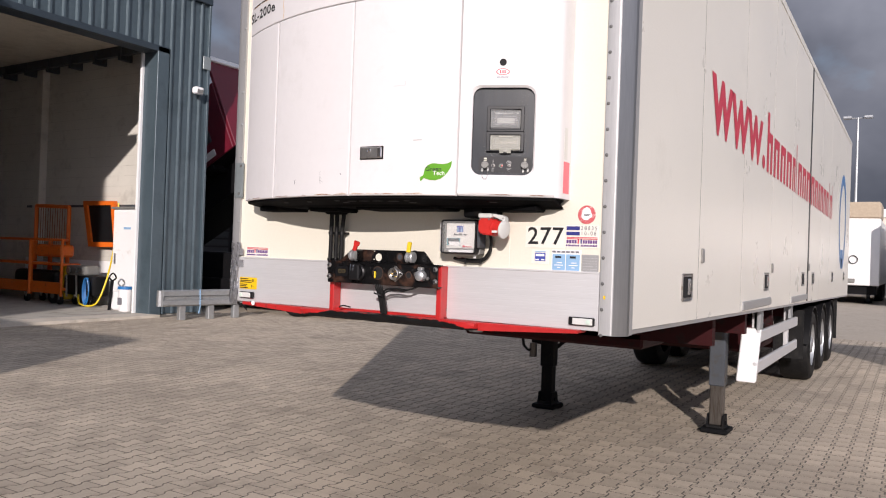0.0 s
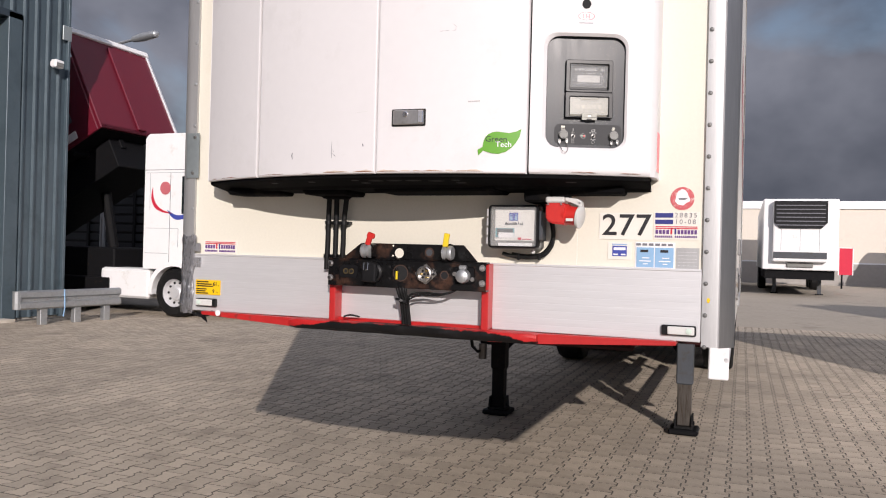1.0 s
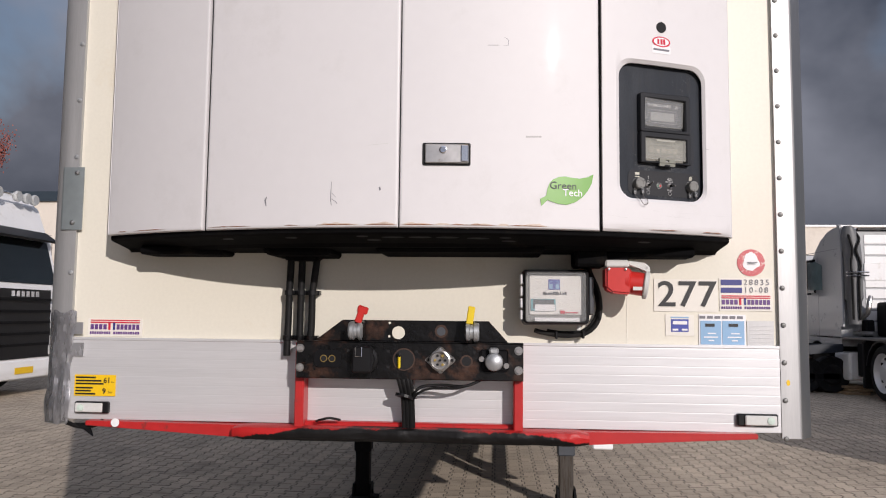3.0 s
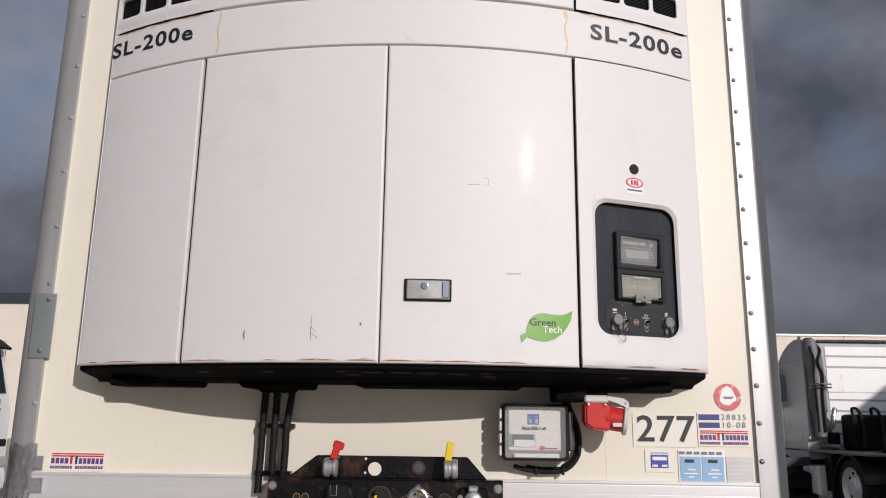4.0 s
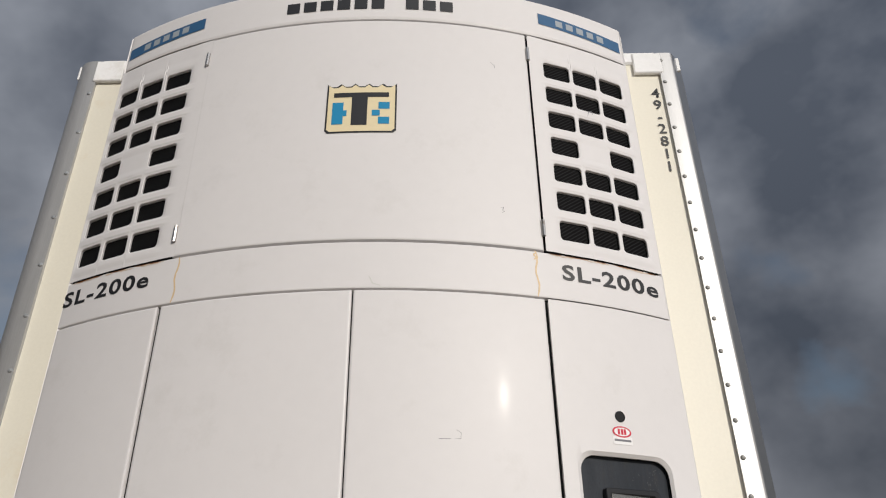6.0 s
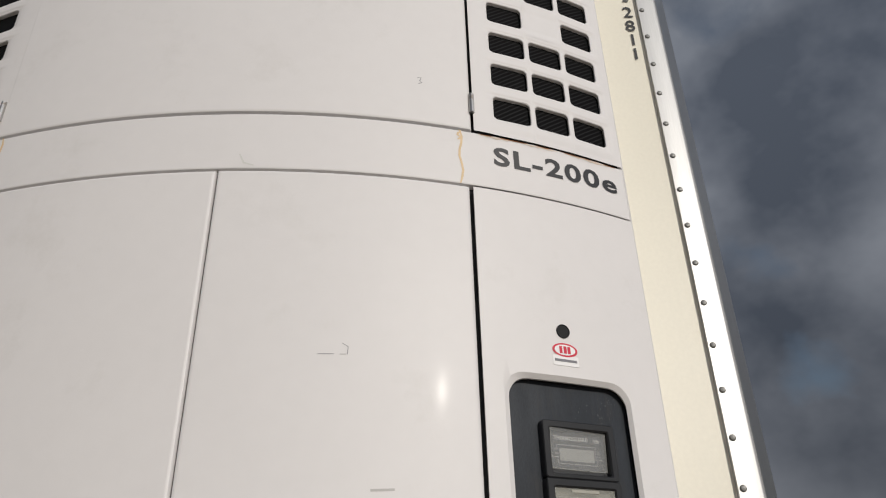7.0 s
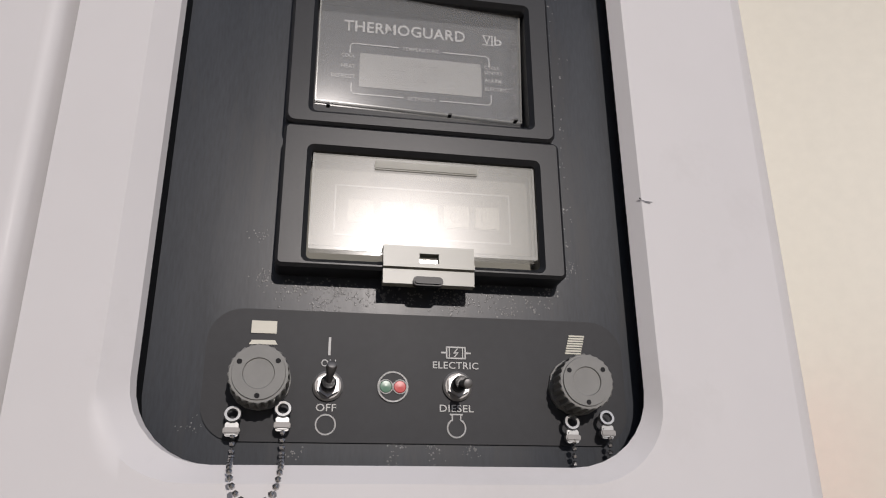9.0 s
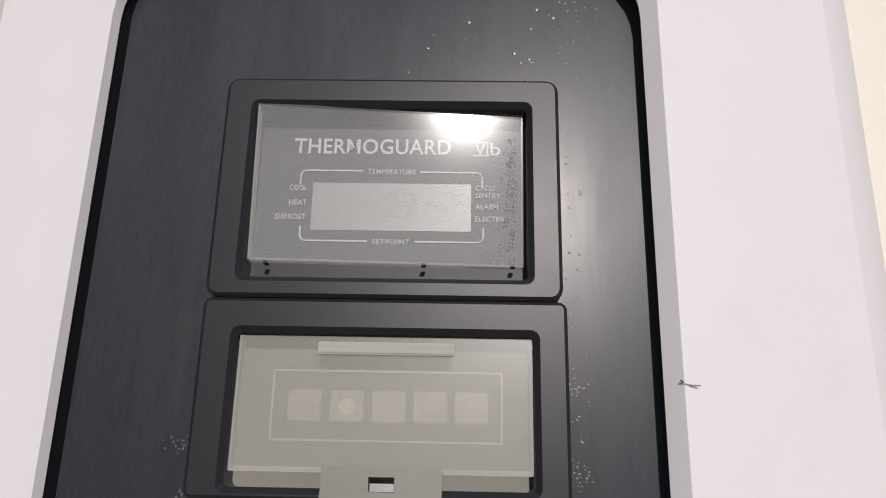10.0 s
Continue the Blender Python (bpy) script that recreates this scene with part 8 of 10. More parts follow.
def cab(name, at, yaw, paint, label, tall=4.15, grille=None, sleeper=2.35, visor=True, category="truck", roof=None, mirror_x=0.0, mirror_paint=None, window=(-1.42, -0.33), glass=None):
    """A forward-control truck: x ahead from the bumper at 0, y to its left."""
    grille = grille or M_PLASTIC
    th = thing(name, (0, 0, 0), label, category)
    R = -sleeper
    bm = nb()
    side = [(R, 1.02), (-2.02, 1.02)] + arc_pts(-1.4, 0.5, 0.6, 118, 20, 8) + [(-0.72, 0.42), (-0.1, 0.36), (-0.02, 0.45), (0.0, 0.75), (-0.02, 1.75), (-0.1, 2.12), (-0.36, 3.05), (-0.42, 3.18), (-0.62, tall - 0.25), (-0.95, tall), (R + 0.1, tall), (R, tall - 0.1)]
    if roof:
        side = side[:-4] + roof
    prism(bm, side, -1.24, 1.24, "y")
    bmesh.ops.bevel(bm, geom=[e for e in bm.edges if e.is_manifold and e.calc_face_angle(0) > 0.6], offset=0.05, segments=2, affect="EDGES")
    part("cab_shell", bm, paint, th, smooth=True)
    # windscreen, visor, grille, lamps, bumper
    def front_slab(nm, y0, y1, za, zb, xa, xb, m, thick=0.02, lab=""):
        bm = nb()
        v = [(xa, za), (xb, zb), (xb + thick, zb), (xa + thick, za)]
        prism(bm, v, y0, y1, "y")
        return part(nm, bm, m, th, lab)
    front_slab("windscreen", -1.12, 1.12, 2.14, 3.0, -0.095, -0.335, glass or M_GLASS_D, 0.012)
    if visor:
        bm = nb()
        prism(bm, [(-0.4, 3.12), (-0.12, 2.98), (-0.1, 3.02), (-0.36, 3.2)], -1.15, 1.15, "y")
        part("sun_visor", bm, M_PLASTIC, th)
    front_slab("grille", -0.85, 0.85, 0.72, 2.02, 0.0, -0.03, grille, 0.015)
    for z in (0.95, 1.16, 1.37, 1.58, 1.8):
        front_slab("grille_slat", -0.8, 0.8, z, z + 0.05, 0.012, 0.01, M_BLACK if grille is M_PLASTIC else M_PLASTIC, 0.03)
    bm = nb()
    prism(bm, [(-0.3, 0.3), (0.03, 0.34), (0.05, 0.5), (0.03, 0.68), (-0.05, 0.7), (-0.3, 0.7)], -1.24, 1.24, "y")
    bmesh.ops.bevel(bm, geom=list(bm.edges), offset=0.02, segments=1, affect="EDGES")
    part("bumper", bm, paint, th)
    for s in (1, -1):
        bm = nb()
        box(bm, -0.25, 0.035, min(s * 0.8, s * 1.25), max(s * 0.8, s * 1.25), 0.74, 0.95, 0.03)
        part("headlamp", bm, M_LAMP, th, "clear headlamp")
        bm = nb()
        box(bm, -0.3, -0.24, min(s * 1.2, s * 1.252), max(s * 1.2, s * 1.252), 0.75, 0.94, 0.01)
        part("indicator", bm, M_ORANGE, th)
        bm = nb()
        box(bm, -0.12, 0.012, min(s * 0.84, s * 1.2), max(s * 0.84, s * 1.2), 1.12, 1.28, 0.03)
        part("corner_grille", bm, M_PLASTIC, th)
        # side window, door lines, mirror
        bm = nb()
        prism(bm, [(window[0], 2.22), (window[1], 2.22), (window[1] - 0.08, 3.02), (window[0], 3.02)], s * 1.238, s * 1.246, "y")
        part("side_window", bm, M_GLASS_D, th)
        for x in (-1.55, -0.28):
            bm = nb()
            box(bm, x - 0.006, x + 0.006, min(s * 1.238, s * 1.243), max(s * 1.238, s * 1.243), 1.15, 3.1)
            part("door_seam", bm, M_GREYINK, th)
        bm = nb()
        box(bm, -1.55, -0.28, min(s * 1.238, s * 1.243), max(s * 1.238, s * 1.243), 1.1, 1.112)
        part("door_seam", bm, M_GREYINK, th)
        bm = nb()
        box(bm, R, -0.3, min(s * 1.238, s * 1.243), max(s * 1.238, s * 1.243), 3.16, 3.172)
        part("roof_seam", bm, M_GREYINK, th)
        for z in (0.5, 0.78):
            bm = nb()
            box(bm, -0.68, -0.32, min(s * 1.2, s * 1.25), max(s * 1.2, s * 1.25), z, z + 0.1, 0.02)
            part("step", bm, M_GREYLEG, th)
        bm = nb()
        box(bm, -0.45 + mirror_x, -0.22 + mirror_x, min(s * 1.36, s * 1.62), max(s * 1.36, s * 1.62), 2.15, 2.78, 0.06, seg=2)
        mr = part("mirror", bm, mirror_paint or paint, th)
        bm = nb()
        box(bm, -0.42 + mirror_x, -0.2 + mirror_x, min(s * 1.34, s * 1.62), max(s * 1.34, s * 1.62), 2.8, 3.08, 0.06, seg=2)
        part("wide_mirror", bm, mirror_paint or paint, mr)
        for z in (2.2, 2.98):
            bm = nb()
            tube(bm, [(-0.38 + mirror_x, s * 1.2, z), (-0.34 + mirror_x, s * 1.4, z)], 0.025, 6)
            part("mirror_arm", bm, M_PLASTIC, mr)
        wheel_at(th, -1.4, s * 1.22, 0.52, 0.32, s)
        bm = nb()
        box(bm, -2.0, -0.85, min(s * 0.7, s * 1.1), max(s * 0.7, s * 1.1), 0.7, 1.1)
        part("wheel_well", bm, M_DARK, th)
    th.matrix_basis = pose(*at, 0, 0, yaw)
    return th


def chassis_on(th, rear, axle, tank=True, rims=None, r=0.52, f=1.0):
    for s in (1, -1):
        bm = nb()
        box(bm, rear, -0.6, min(s * 0.36, s * 0.46), max(s * 0.36, s * 0.46), 0.72, 1.0)
        part("chassis_rail", bm, M_BLACK, th)
        for ax in axle:
            wheel_at(th, ax, s * 1.22, r, 0.6, s, rims, f)
            bm = nb()
            rows = []
            for k in range(11):
                a = radians(10 + 160 * k / 10)
                rows.append([bm.verts.new((ax + math.cos(a) * q, s * u, r + math.sin(a) * q)) for u, q in ((0.62, r + 0.08), (1.25, r + 0.08), (1.25, r + 0.05), (0.62, r + 0.05))])
            for p, q in zip(rows, rows[1:]):
                for j in range(4):
                    bm.faces.new((p[j], p[(j + 1) % 4], q[(j + 1) % 4], q[j]))
            part("mudguard", bm, M_PLASTIC, th)
    if tank:
        for s in (1, -1):
            bm = nb()
            box(bm, -3.5, -2.45, min(s * 0.6, s * 1.2), max(s * 0.6, s * 1.2), 0.38, 1.02, 0.08, seg=2)
            part("fuel_tank", bm, M_WHITE, th, smooth=False)
    bm = nb()
    box(bm, rear, rear + 0.1, -1.1, 1.1, 0.55, 0.75)
    part("rear_beam", bm, M_BLACK, th)


def build_tipper_truck():
    th = cab("tipper_truck", (-8.61, 11.4, 0), 0, M_WHITE, "white tipper truck with a raised maroon body behind the hall", 3.95, sleeper=2.25, mirror_x=-0.3, window=(-1.24, -0.36))
    chassis_on(th, -8.8, (-6.0, -7.3))
    bm = nb()
    box(bm, -8.7, -3.2, -1.1, 1.1, 0.75, 1.45, 0.03)
    part("body_subframe", bm, M_BLACK, th)
    for s in (1, -1):
        bm = nb()
        box(bm, -5.3, -3.2, min(s * 1.0, s * 1.22), max(s * 1.0, s * 1.22), 0.4, 0.8, 0.03)
        part("side_guard", bm, M_BLACK, th)
    # roof bar with round lamps, emblem, flank stripe
    bm = nb()
    tube(bm, curve_pts([(-1.2, -1.12, 3.97), (-0.95, -1.12, 4.03), (-0.65, -1.12, 3.95), (-0.5, -1.12, 3.72)], 4), 0.03, 8)
    part("roof_tube", bm, M_CHROME, th)
    bm = nb()
    tube(bm, [(-0.56, -1.1, 3.82), (-0.5, 0, 3.87), (-0.56, 1.1, 3.82)], 0.035, 8)
    part("roof_tube", bm, M_CHROME, th)
    for y in (-0.85, -0.6, -0.3, 0.3, 0.6, 0.85):
        bm = nb()
        lathe(bm, [(0, 0), (0.1, 0), (0.11, 0.04), (0.09, 0.1), (0, 0.12)], (-0.42, y, 3.84), (-2, y, 3.84), 18)
        part("roof_lamp", bm, M_LAMP, th)
    bm = nb()
    lathe(bm, [(0, 0), (0.14, 0), (0.14, 0.006)], (-1.68, -1.252, 2.77), (-1.68, 2, 2.77), 20)
    part("round_emblem", bm, M_REDINK2, th)
    sweep = curve_pts([(-2.02, 0, 2.8), (-2.0, 0, 2.58), (-1.9, 0, 2.4), (-1.72, 0, 2.29), (-1.5, 0, 2.24)], 5)
    back = curve_pts([(-1.5, 0, 2.22), (-1.74, 0, 2.25), (-1.96, 0, 2.35), (-2.06, 0, 2.56), (-2.02, 0, 2.8)], 5)
    ribbon = curve_pts([(-1.62, 0, 2.3), (-1.5, 0, 2.24), (-1.35, 0, 2.19), (-1.1, 0, 2.2), (-0.8, 0, 2.14)], 5)
    under = curve_pts([(-0.8, 0, 2.1), (-1.1, 0, 2.12), (-1.35, 0, 2.09), (-1.5, 0, 2.15), (-1.62, 0, 2.3)], 5)
    for pts, m in ((sweep + back, M_REDINK), (ribbon + under, M_NAVYB)):
        bm = nb()
        prism(bm, [(q[0], q[2]) for q in pts], -1.247, -1.243, "y")
        part("flank_stripe", bm, m, th)
    # locker lid, panel seams and sill of the sleeper's flank
    for x0, x1, z0, z1 in ((-2.2, -1.32, 1.9, 1.908), (-1.325, -1.315, 1.5, 1.9), (-2.2, -1.6, 1.36, 1.37), (-2.1, -2.092, 2.3, 3.1), (-2.2, -0.45, 3.1, 3.108)):
        bm = nb()
        box(bm, x0, x1, -1.2435, -1.238, z0, z1)
        part("panel_seam", bm, M_GREYB, th)
    bm = nb()
    box(bm, -1.25, -1.06, -1.256, -1.238, 1.62, 1.7, 0.012)
    part("door_pull", bm, M_WHITE, th)
    # skirt below the door, with three treads
    bm = nb()
    box(bm, -0.78, -0.06, -1.246, -1.1, 0.4, 1.06, 0.03)
    skirt = part("step_skirt", bm, M_WHITE, th, "white step panel")
    for z in (0.56, 0.76, 0.95):
        bm = nb()
        box(bm, -0.72, -0.28, -1.25, -1.2, z, z + 0.035, 0.008)
        part("tread", bm, M_GREYLEG, skirt)
    # fender round the front wheel
    bm = nb()
    outer, inner = arc_pts(-1.4, 0.52, 0.68, 185, 12, 14), arc_pts(-1.4, 0.52, 0.575, 185, 12, 14)
    prism(bm, outer + inner[::-1], -1.262, -1.0, "y")
    part("fender", bm, M_WHITE, th)
    for k in range(6):
        bm = nb()
        box(bm, -0.005, 0.0, -0.42 + k * 0.15, -0.32 + k * 0.15, 1.88, 1.98)
        part("name_bar", bm, M_CHROME, th)
    bm = nb()
    box(bm, 0.05, 0.056, -0.28, 0.28, 0.44, 0.56)
    part("plate", bm, M_YELLOW, th)
    # side box behind the cab
    bm = nb()
    box(bm, -3.15, -2.1, -1.22, -0.7, 0.36, 1.0, 0.05)
    part("side_box", bm, M_WHITE, th)
    # raised body: floor climbs towards the cab
    floor_dir = Vector((math.cos(radians(27)), 0, math.sin(radians(27))))
    up = Vector((-floor_dir.z, 0, floor_dir.x))
    F = Vector((-3.5, 0, 4.15))

    def at(a, y, b):
        p = F - floor_dir * a + up * b
        return (p.x, y, p.z)

    def slab(nm, a0, a1, y0, y1, b0, b1, m, lab=""):
        bm = nb()
        vs = [bm.verts.new(at(a, y, b)) for a in (a0, a1) for y in (y0, y1) for b in (b0, b1)]
        for f in ((0, 1, 3, 2), (4, 6, 7, 5), (0, 4, 5, 1), (2, 3, 7, 6), (0, 2, 6, 4), (1, 5, 7, 3)):
            bm.faces.new([vs[i] for i in f])
        bmesh.ops.bevel(bm, geom=list(bm.edges), offset=0.015, segments=1, affect="EDGES")
        return part(nm, bm, m, th, lab)
    slab("tipper_floor", 0, 7.2, -1.25, 1.25, 0, 0.12, M_BLACK)
    slab("tipper_headboard", 0.0, 0.1, -1.27, 1.27, 0.0, 2.55, M_MAROON, "maroon tipper headboard")
    slab("tipper_side", 0.1, 7.2, -1.28, -1.2, 0.0, 1.9, M_MAROON)
    slab("tipper_side", 0.1, 7.2, 1.2, 1.28, 0.0, 1.9, M_MAROON)
    slab("tipper_top_rail", -0.06, 0.16, -1.32, 1.32, 2.5, 2.64, M_WHITE)
    slab("tipper_edge_rail", -0.04, 0.04, 1.24, 1.32, 0.0, 2.55, M_ALU)
    slab("tipper_rib", -0.06, 0.0, -0.12, 0.12, 0.1, 2.4, M_MAROON)
    slab("tipper_subframe", 0.35, 7.2, -0.75, 0.75, -0.75, 0.0, M_BLACK)
    for a in (1.0, 2.2, 3.4, 4.6, 5.8):
        slab("floor_bearer", a, a + 0.14, -1.2, 1.2, -0.14, 0.0, M_BLACK)
    for y in (-0.4, 0.4):
        slab("floor_runner", 0.3, 7.2, y - 0.08, y + 0.08, -0.24, 0.0, M_BLACK)
    slab("side_sign", 0.7, 1.3, -1.29, -1.281, 0.1, 0.28, M_PAPER)
    slab("side_hatch", 0.7, 1.2, -1.3, -1.281, 0.5, 0.8, M_GREYLEG)
    bm = nb()
    cyl(bm, (-4.2, 0, 1.0), at(1.4, 0, 0), 0.12, 14)
    part("tipping_ram", bm, M_BLACK, th)


def build_tractor():
    R = -2.7
    roof = [(-0.55, 2.75), (-1.1, 2.88), (-1.32, 3.06), (-1.5, 3.24), (-1.75, 3.42), (-2.13, 3.58), (-2.45, 3.64), (R + 0.1, 3.64), (R, 3.56)]
    th = cab("tractor_unit", (9.05, 17.6, ground_z(9, 15)), 90, M_SILVER, "pale grey tractor unit with an empty fifth wheel, seen from behind", 3.64, sleeper=2.7, roof=roof, mirror_x=-0.75, mirror_paint=M_PLASTIC)
    chassis_on(th, -6.0, (-4.43,), tank=False, r=0.56, f=1.2, rims=M_ALU)
    for s in (1, -1):
        bm = nb()
        prism(bm, [(-1.8, 2.28), (-1.0, 2.28), (-1.0, 2.95), (-1.45, 2.95), (-1.8, 2.85)], s * 1.2465, s * 1.254, "y")
        part("rear_quarter_window", bm, M_GLASS_L, th, "side window with a pale sky reflection put in its colour")
    # ribbed back wall
    for k in range(9):
        z = 1.35 + k * 0.24
        bm = nb()
        box(bm, R - 0.014, R - 0.001, -1.12, 0.7, z, z + 0.2, 0.006)
        part("back_rib", bm, M_WHITE, th)
    bm = nb()
    box(bm, R - 0.03, R - 0.012, -0.7, 0.72, 2.46, 2.84, 0.014)
    part("back_emboss", bm, M_WHITE, th)
    # side fairing and the intake stack behind it
    for s in (1, -1):
        bm = nb()
        prism(bm, [(R + 0.05, 1.45), (R - 0.12, 1.45), (R - 0.1, 3.66), (R + 0.05, 3.7)], s * 1.21, s * 1.25, "y")
        part("side_fairing", bm, M_SILVER, th)
    bm = nb()
    rows = []
    for k, (z, u, w) in enumerate(((1.5, 0.0, 0.13), (2.0, 0.0, 0.15), (2.05, 0.0, 0.19), (2.9, 0.0, 0.19), (3.2, 0.02, 0.19), (3.45, 0.05, 0.17), (3.58, 0.08, 0.13), (3.64, 0.1, 0.07))):
        rows.append([bm.verts.new((R - 0.17 + 0.14 * math.sin(2 * math.pi * j / 16), 1.02 + u + w * math.cos(2 * math.pi * j / 16), z)) for j in range(16)])
    for p, q in zip(rows, rows[1:]):
        for j in range(16):
            bm.faces.new((p[j], p[(j + 1) % 16], q[(j + 1) % 16], q[j]))
    bm.faces.new(rows[-1])
    part("intake_duct", bm, M_GREYSTACK, th, smooth=True)
    for y, d in ((1.12, 0.02), (0.98, -0.04)):
        bm = nb()
        tube(bm, curve_pts([(R - 0.34, y, 1.6), (R - 0.34, y, 2.4), (R - 0.34, y + d, 2.8), (R - 0.34, y - d, 3.1), (R - 0.32, y + d, 3.35), (R - 0.2, y + 0.03, 3.55)], 6), 0.026, 6)
        part("air_line", bm, M_RUBBER, th)
    for z in (2.55, 2.62):
        bm = nb()
        tube(bm, [(R - 0.36, 0.78, z), (R - 0.36, 1.24, z)], 0.018, 6)
        part("stack_clamp", bm, M_CHROME, th)
    bm = nb()
    tube(bm, curve_pts([(R - 0.1, 0.88, 1.6), (R - 0.42, 0.86, 1.75), (R - 0.45, 0.84, 1.95), (R - 0.4, 0.78, 2.1)], 5), 0.05, 10)
    part("exhaust_elbow", bm, M_STEEL, th)
    bm = nb()
    box(bm, R - 0.06, R + 0.02, -1.2, 0.85, 3.56, 3.62, 0.01)
    part("roof_gutter", bm, M_RUST, th)
    # deck, catwalk rail, boxes and hoses behind the cab
    bm = nb()
    box(bm, -5.2, -1.0, 0.75, 1.24, 1.18, 1.235, 0.012)
    part("deck_plate", bm, M_DECK, th)
    bm = nb()
    box(bm, -5.2, -1.0, -1.22, -0.75, 1.18, 1.235, 0.012)
    part("deck_plate", bm, M_DECK, th)
    bm = nb()
    box(bm, -5.2, R - 0.05, -0.75, 0.75, 1.1, 1.2, 0.01)
    part("deck_plate", bm, M_BLACK, th)
    bm = nb()
    tube(bm, [(-3.6, 0.95, 1.31), (-1.5, 0.95, 1.31)], 0.05, 8)
    part("catwalk_tube", bm, M_STEEL, th)
    bm = nb()
    box(bm, R - 0.75, R - 0.25, -0.25, 0.62, 1.24, 1.98, 0.07, seg=2)
    part("air_tank_box", bm, M_BLACK, th)
    for y in (0.05, 0.45):
        bm = nb()
        tube(bm, curve_pts([(R - 0.5, y, 1.95), (R - 0.55, y + 0.04, 2.1), (R - 0.75, y, 2.05), (R - 0.82, y - 0.03, 1.7), (R - 0.85, y, 1.3)], 5), 0.032, 6)
        part("coiled_line", bm, M_RUBBER, th)
    bm = nb()
    box(bm, R - 0.3, R - 0.05, 0.66, 0.84, 1.24, 1.6, 0.03)
    part("valve_box", bm, M_BLACK, th)
    bm = nb()
    prism(bm, [(-5.2, -0.5), (-4.3, -0.5), (-4.1, 0.0), (-4.3, 0.5), (-5.2, 0.5), (-4.8, 0.0)], 1.21, 1.29, "z")
    part("fifth_wheel", bm, M_BLACK, th)
    for s in (1, -1):
        bm = nb()
        box(bm, -2.95, -2.2, min(s * 0.7, s * 1.2), max(s * 0.7, s * 1.2), 0.29, 0.9, 0.05, seg=2)
        part("fuel_tank", bm, M_WHITE, th)
        bm = nb()
        box(bm, -2.15, -0.85, min(s * 0.7, s * 1.26), max(s * 0.7, s * 1.26), 0.25, 1.05, 0.04)
        part("battery_box", bm, M_BLACK, th)
        bm = nb()
        box(bm, -3.7, -3.62, min(s * 0.62, s * 1.24), max(s * 0.62, s * 1.24), 0.2, 1.15, 0.01)
        part("mud_flap", bm, M_RUBBER, th)
        bm = nb()
        box(bm, -3.35, -3.1, min(s * 0.5, s * 1.1), max(s * 0.5, s * 1.1), 0.4, 1.1, 0.02)
        part("side_bracket", bm, M_BLACK, th)
    bm = nb()
    box(bm, -6.0, -1.0, -0.7, 0.7, 0.45, 1.05)
    part("driveline", bm, M_BLACK, th)
    pallet = thing("wooden_plank", (7.95, 15.9, ground_z(8, 15.9)), "loose wooden planks lying under the parked tractor", "plank")
    for k, (z, x) in enumerate(((0.0, 7.75), (0.06, 7.85), (0.12, 7.8))):
        bm = nb()
        box(bm, x, x + 0.5, 14.6 + 0.1 * k, 15.5, ground_z(8, 15) + z, ground_z(8, 15) + z + 0.05, 0.006)
        part("plank", bm, M_TIMBER, pallet)


M_BEAM = mat("blue_black_beam_paint", (0.02, 0.025, 0.034), 0.4, vary=0.15, grain=20)
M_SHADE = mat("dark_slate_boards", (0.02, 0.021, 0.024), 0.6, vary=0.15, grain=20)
# pale blue-grey base colour paints the sky's reflection into the glass
M_GLASS_L = mat("glass_with_sky_in_colour", (0.16, 0.22, 0.23), 0.08, vary=0.2, grain=6)
M_SILVER = mat("pale_grey_truck_paint", (0.37, 0.38, 0.39), 0.3, vary=0.04, grain=20, coat=0.3)
M_GREYSTACK = mat("grey_ducting", (0.13, 0.133, 0.137), 0.45, vary=0.08, grain=20)
M_DECK = mat("worn_deck_plate", (0.13, 0.13, 0.13), 0.5, vary=0.15, grain=30, metal=0.2)
M_TIMBER = mat("old_timber", (0.32, 0.22, 0.13), 0.8, vary=0.2, grain=20, stretch=(6, 0.5, 6))


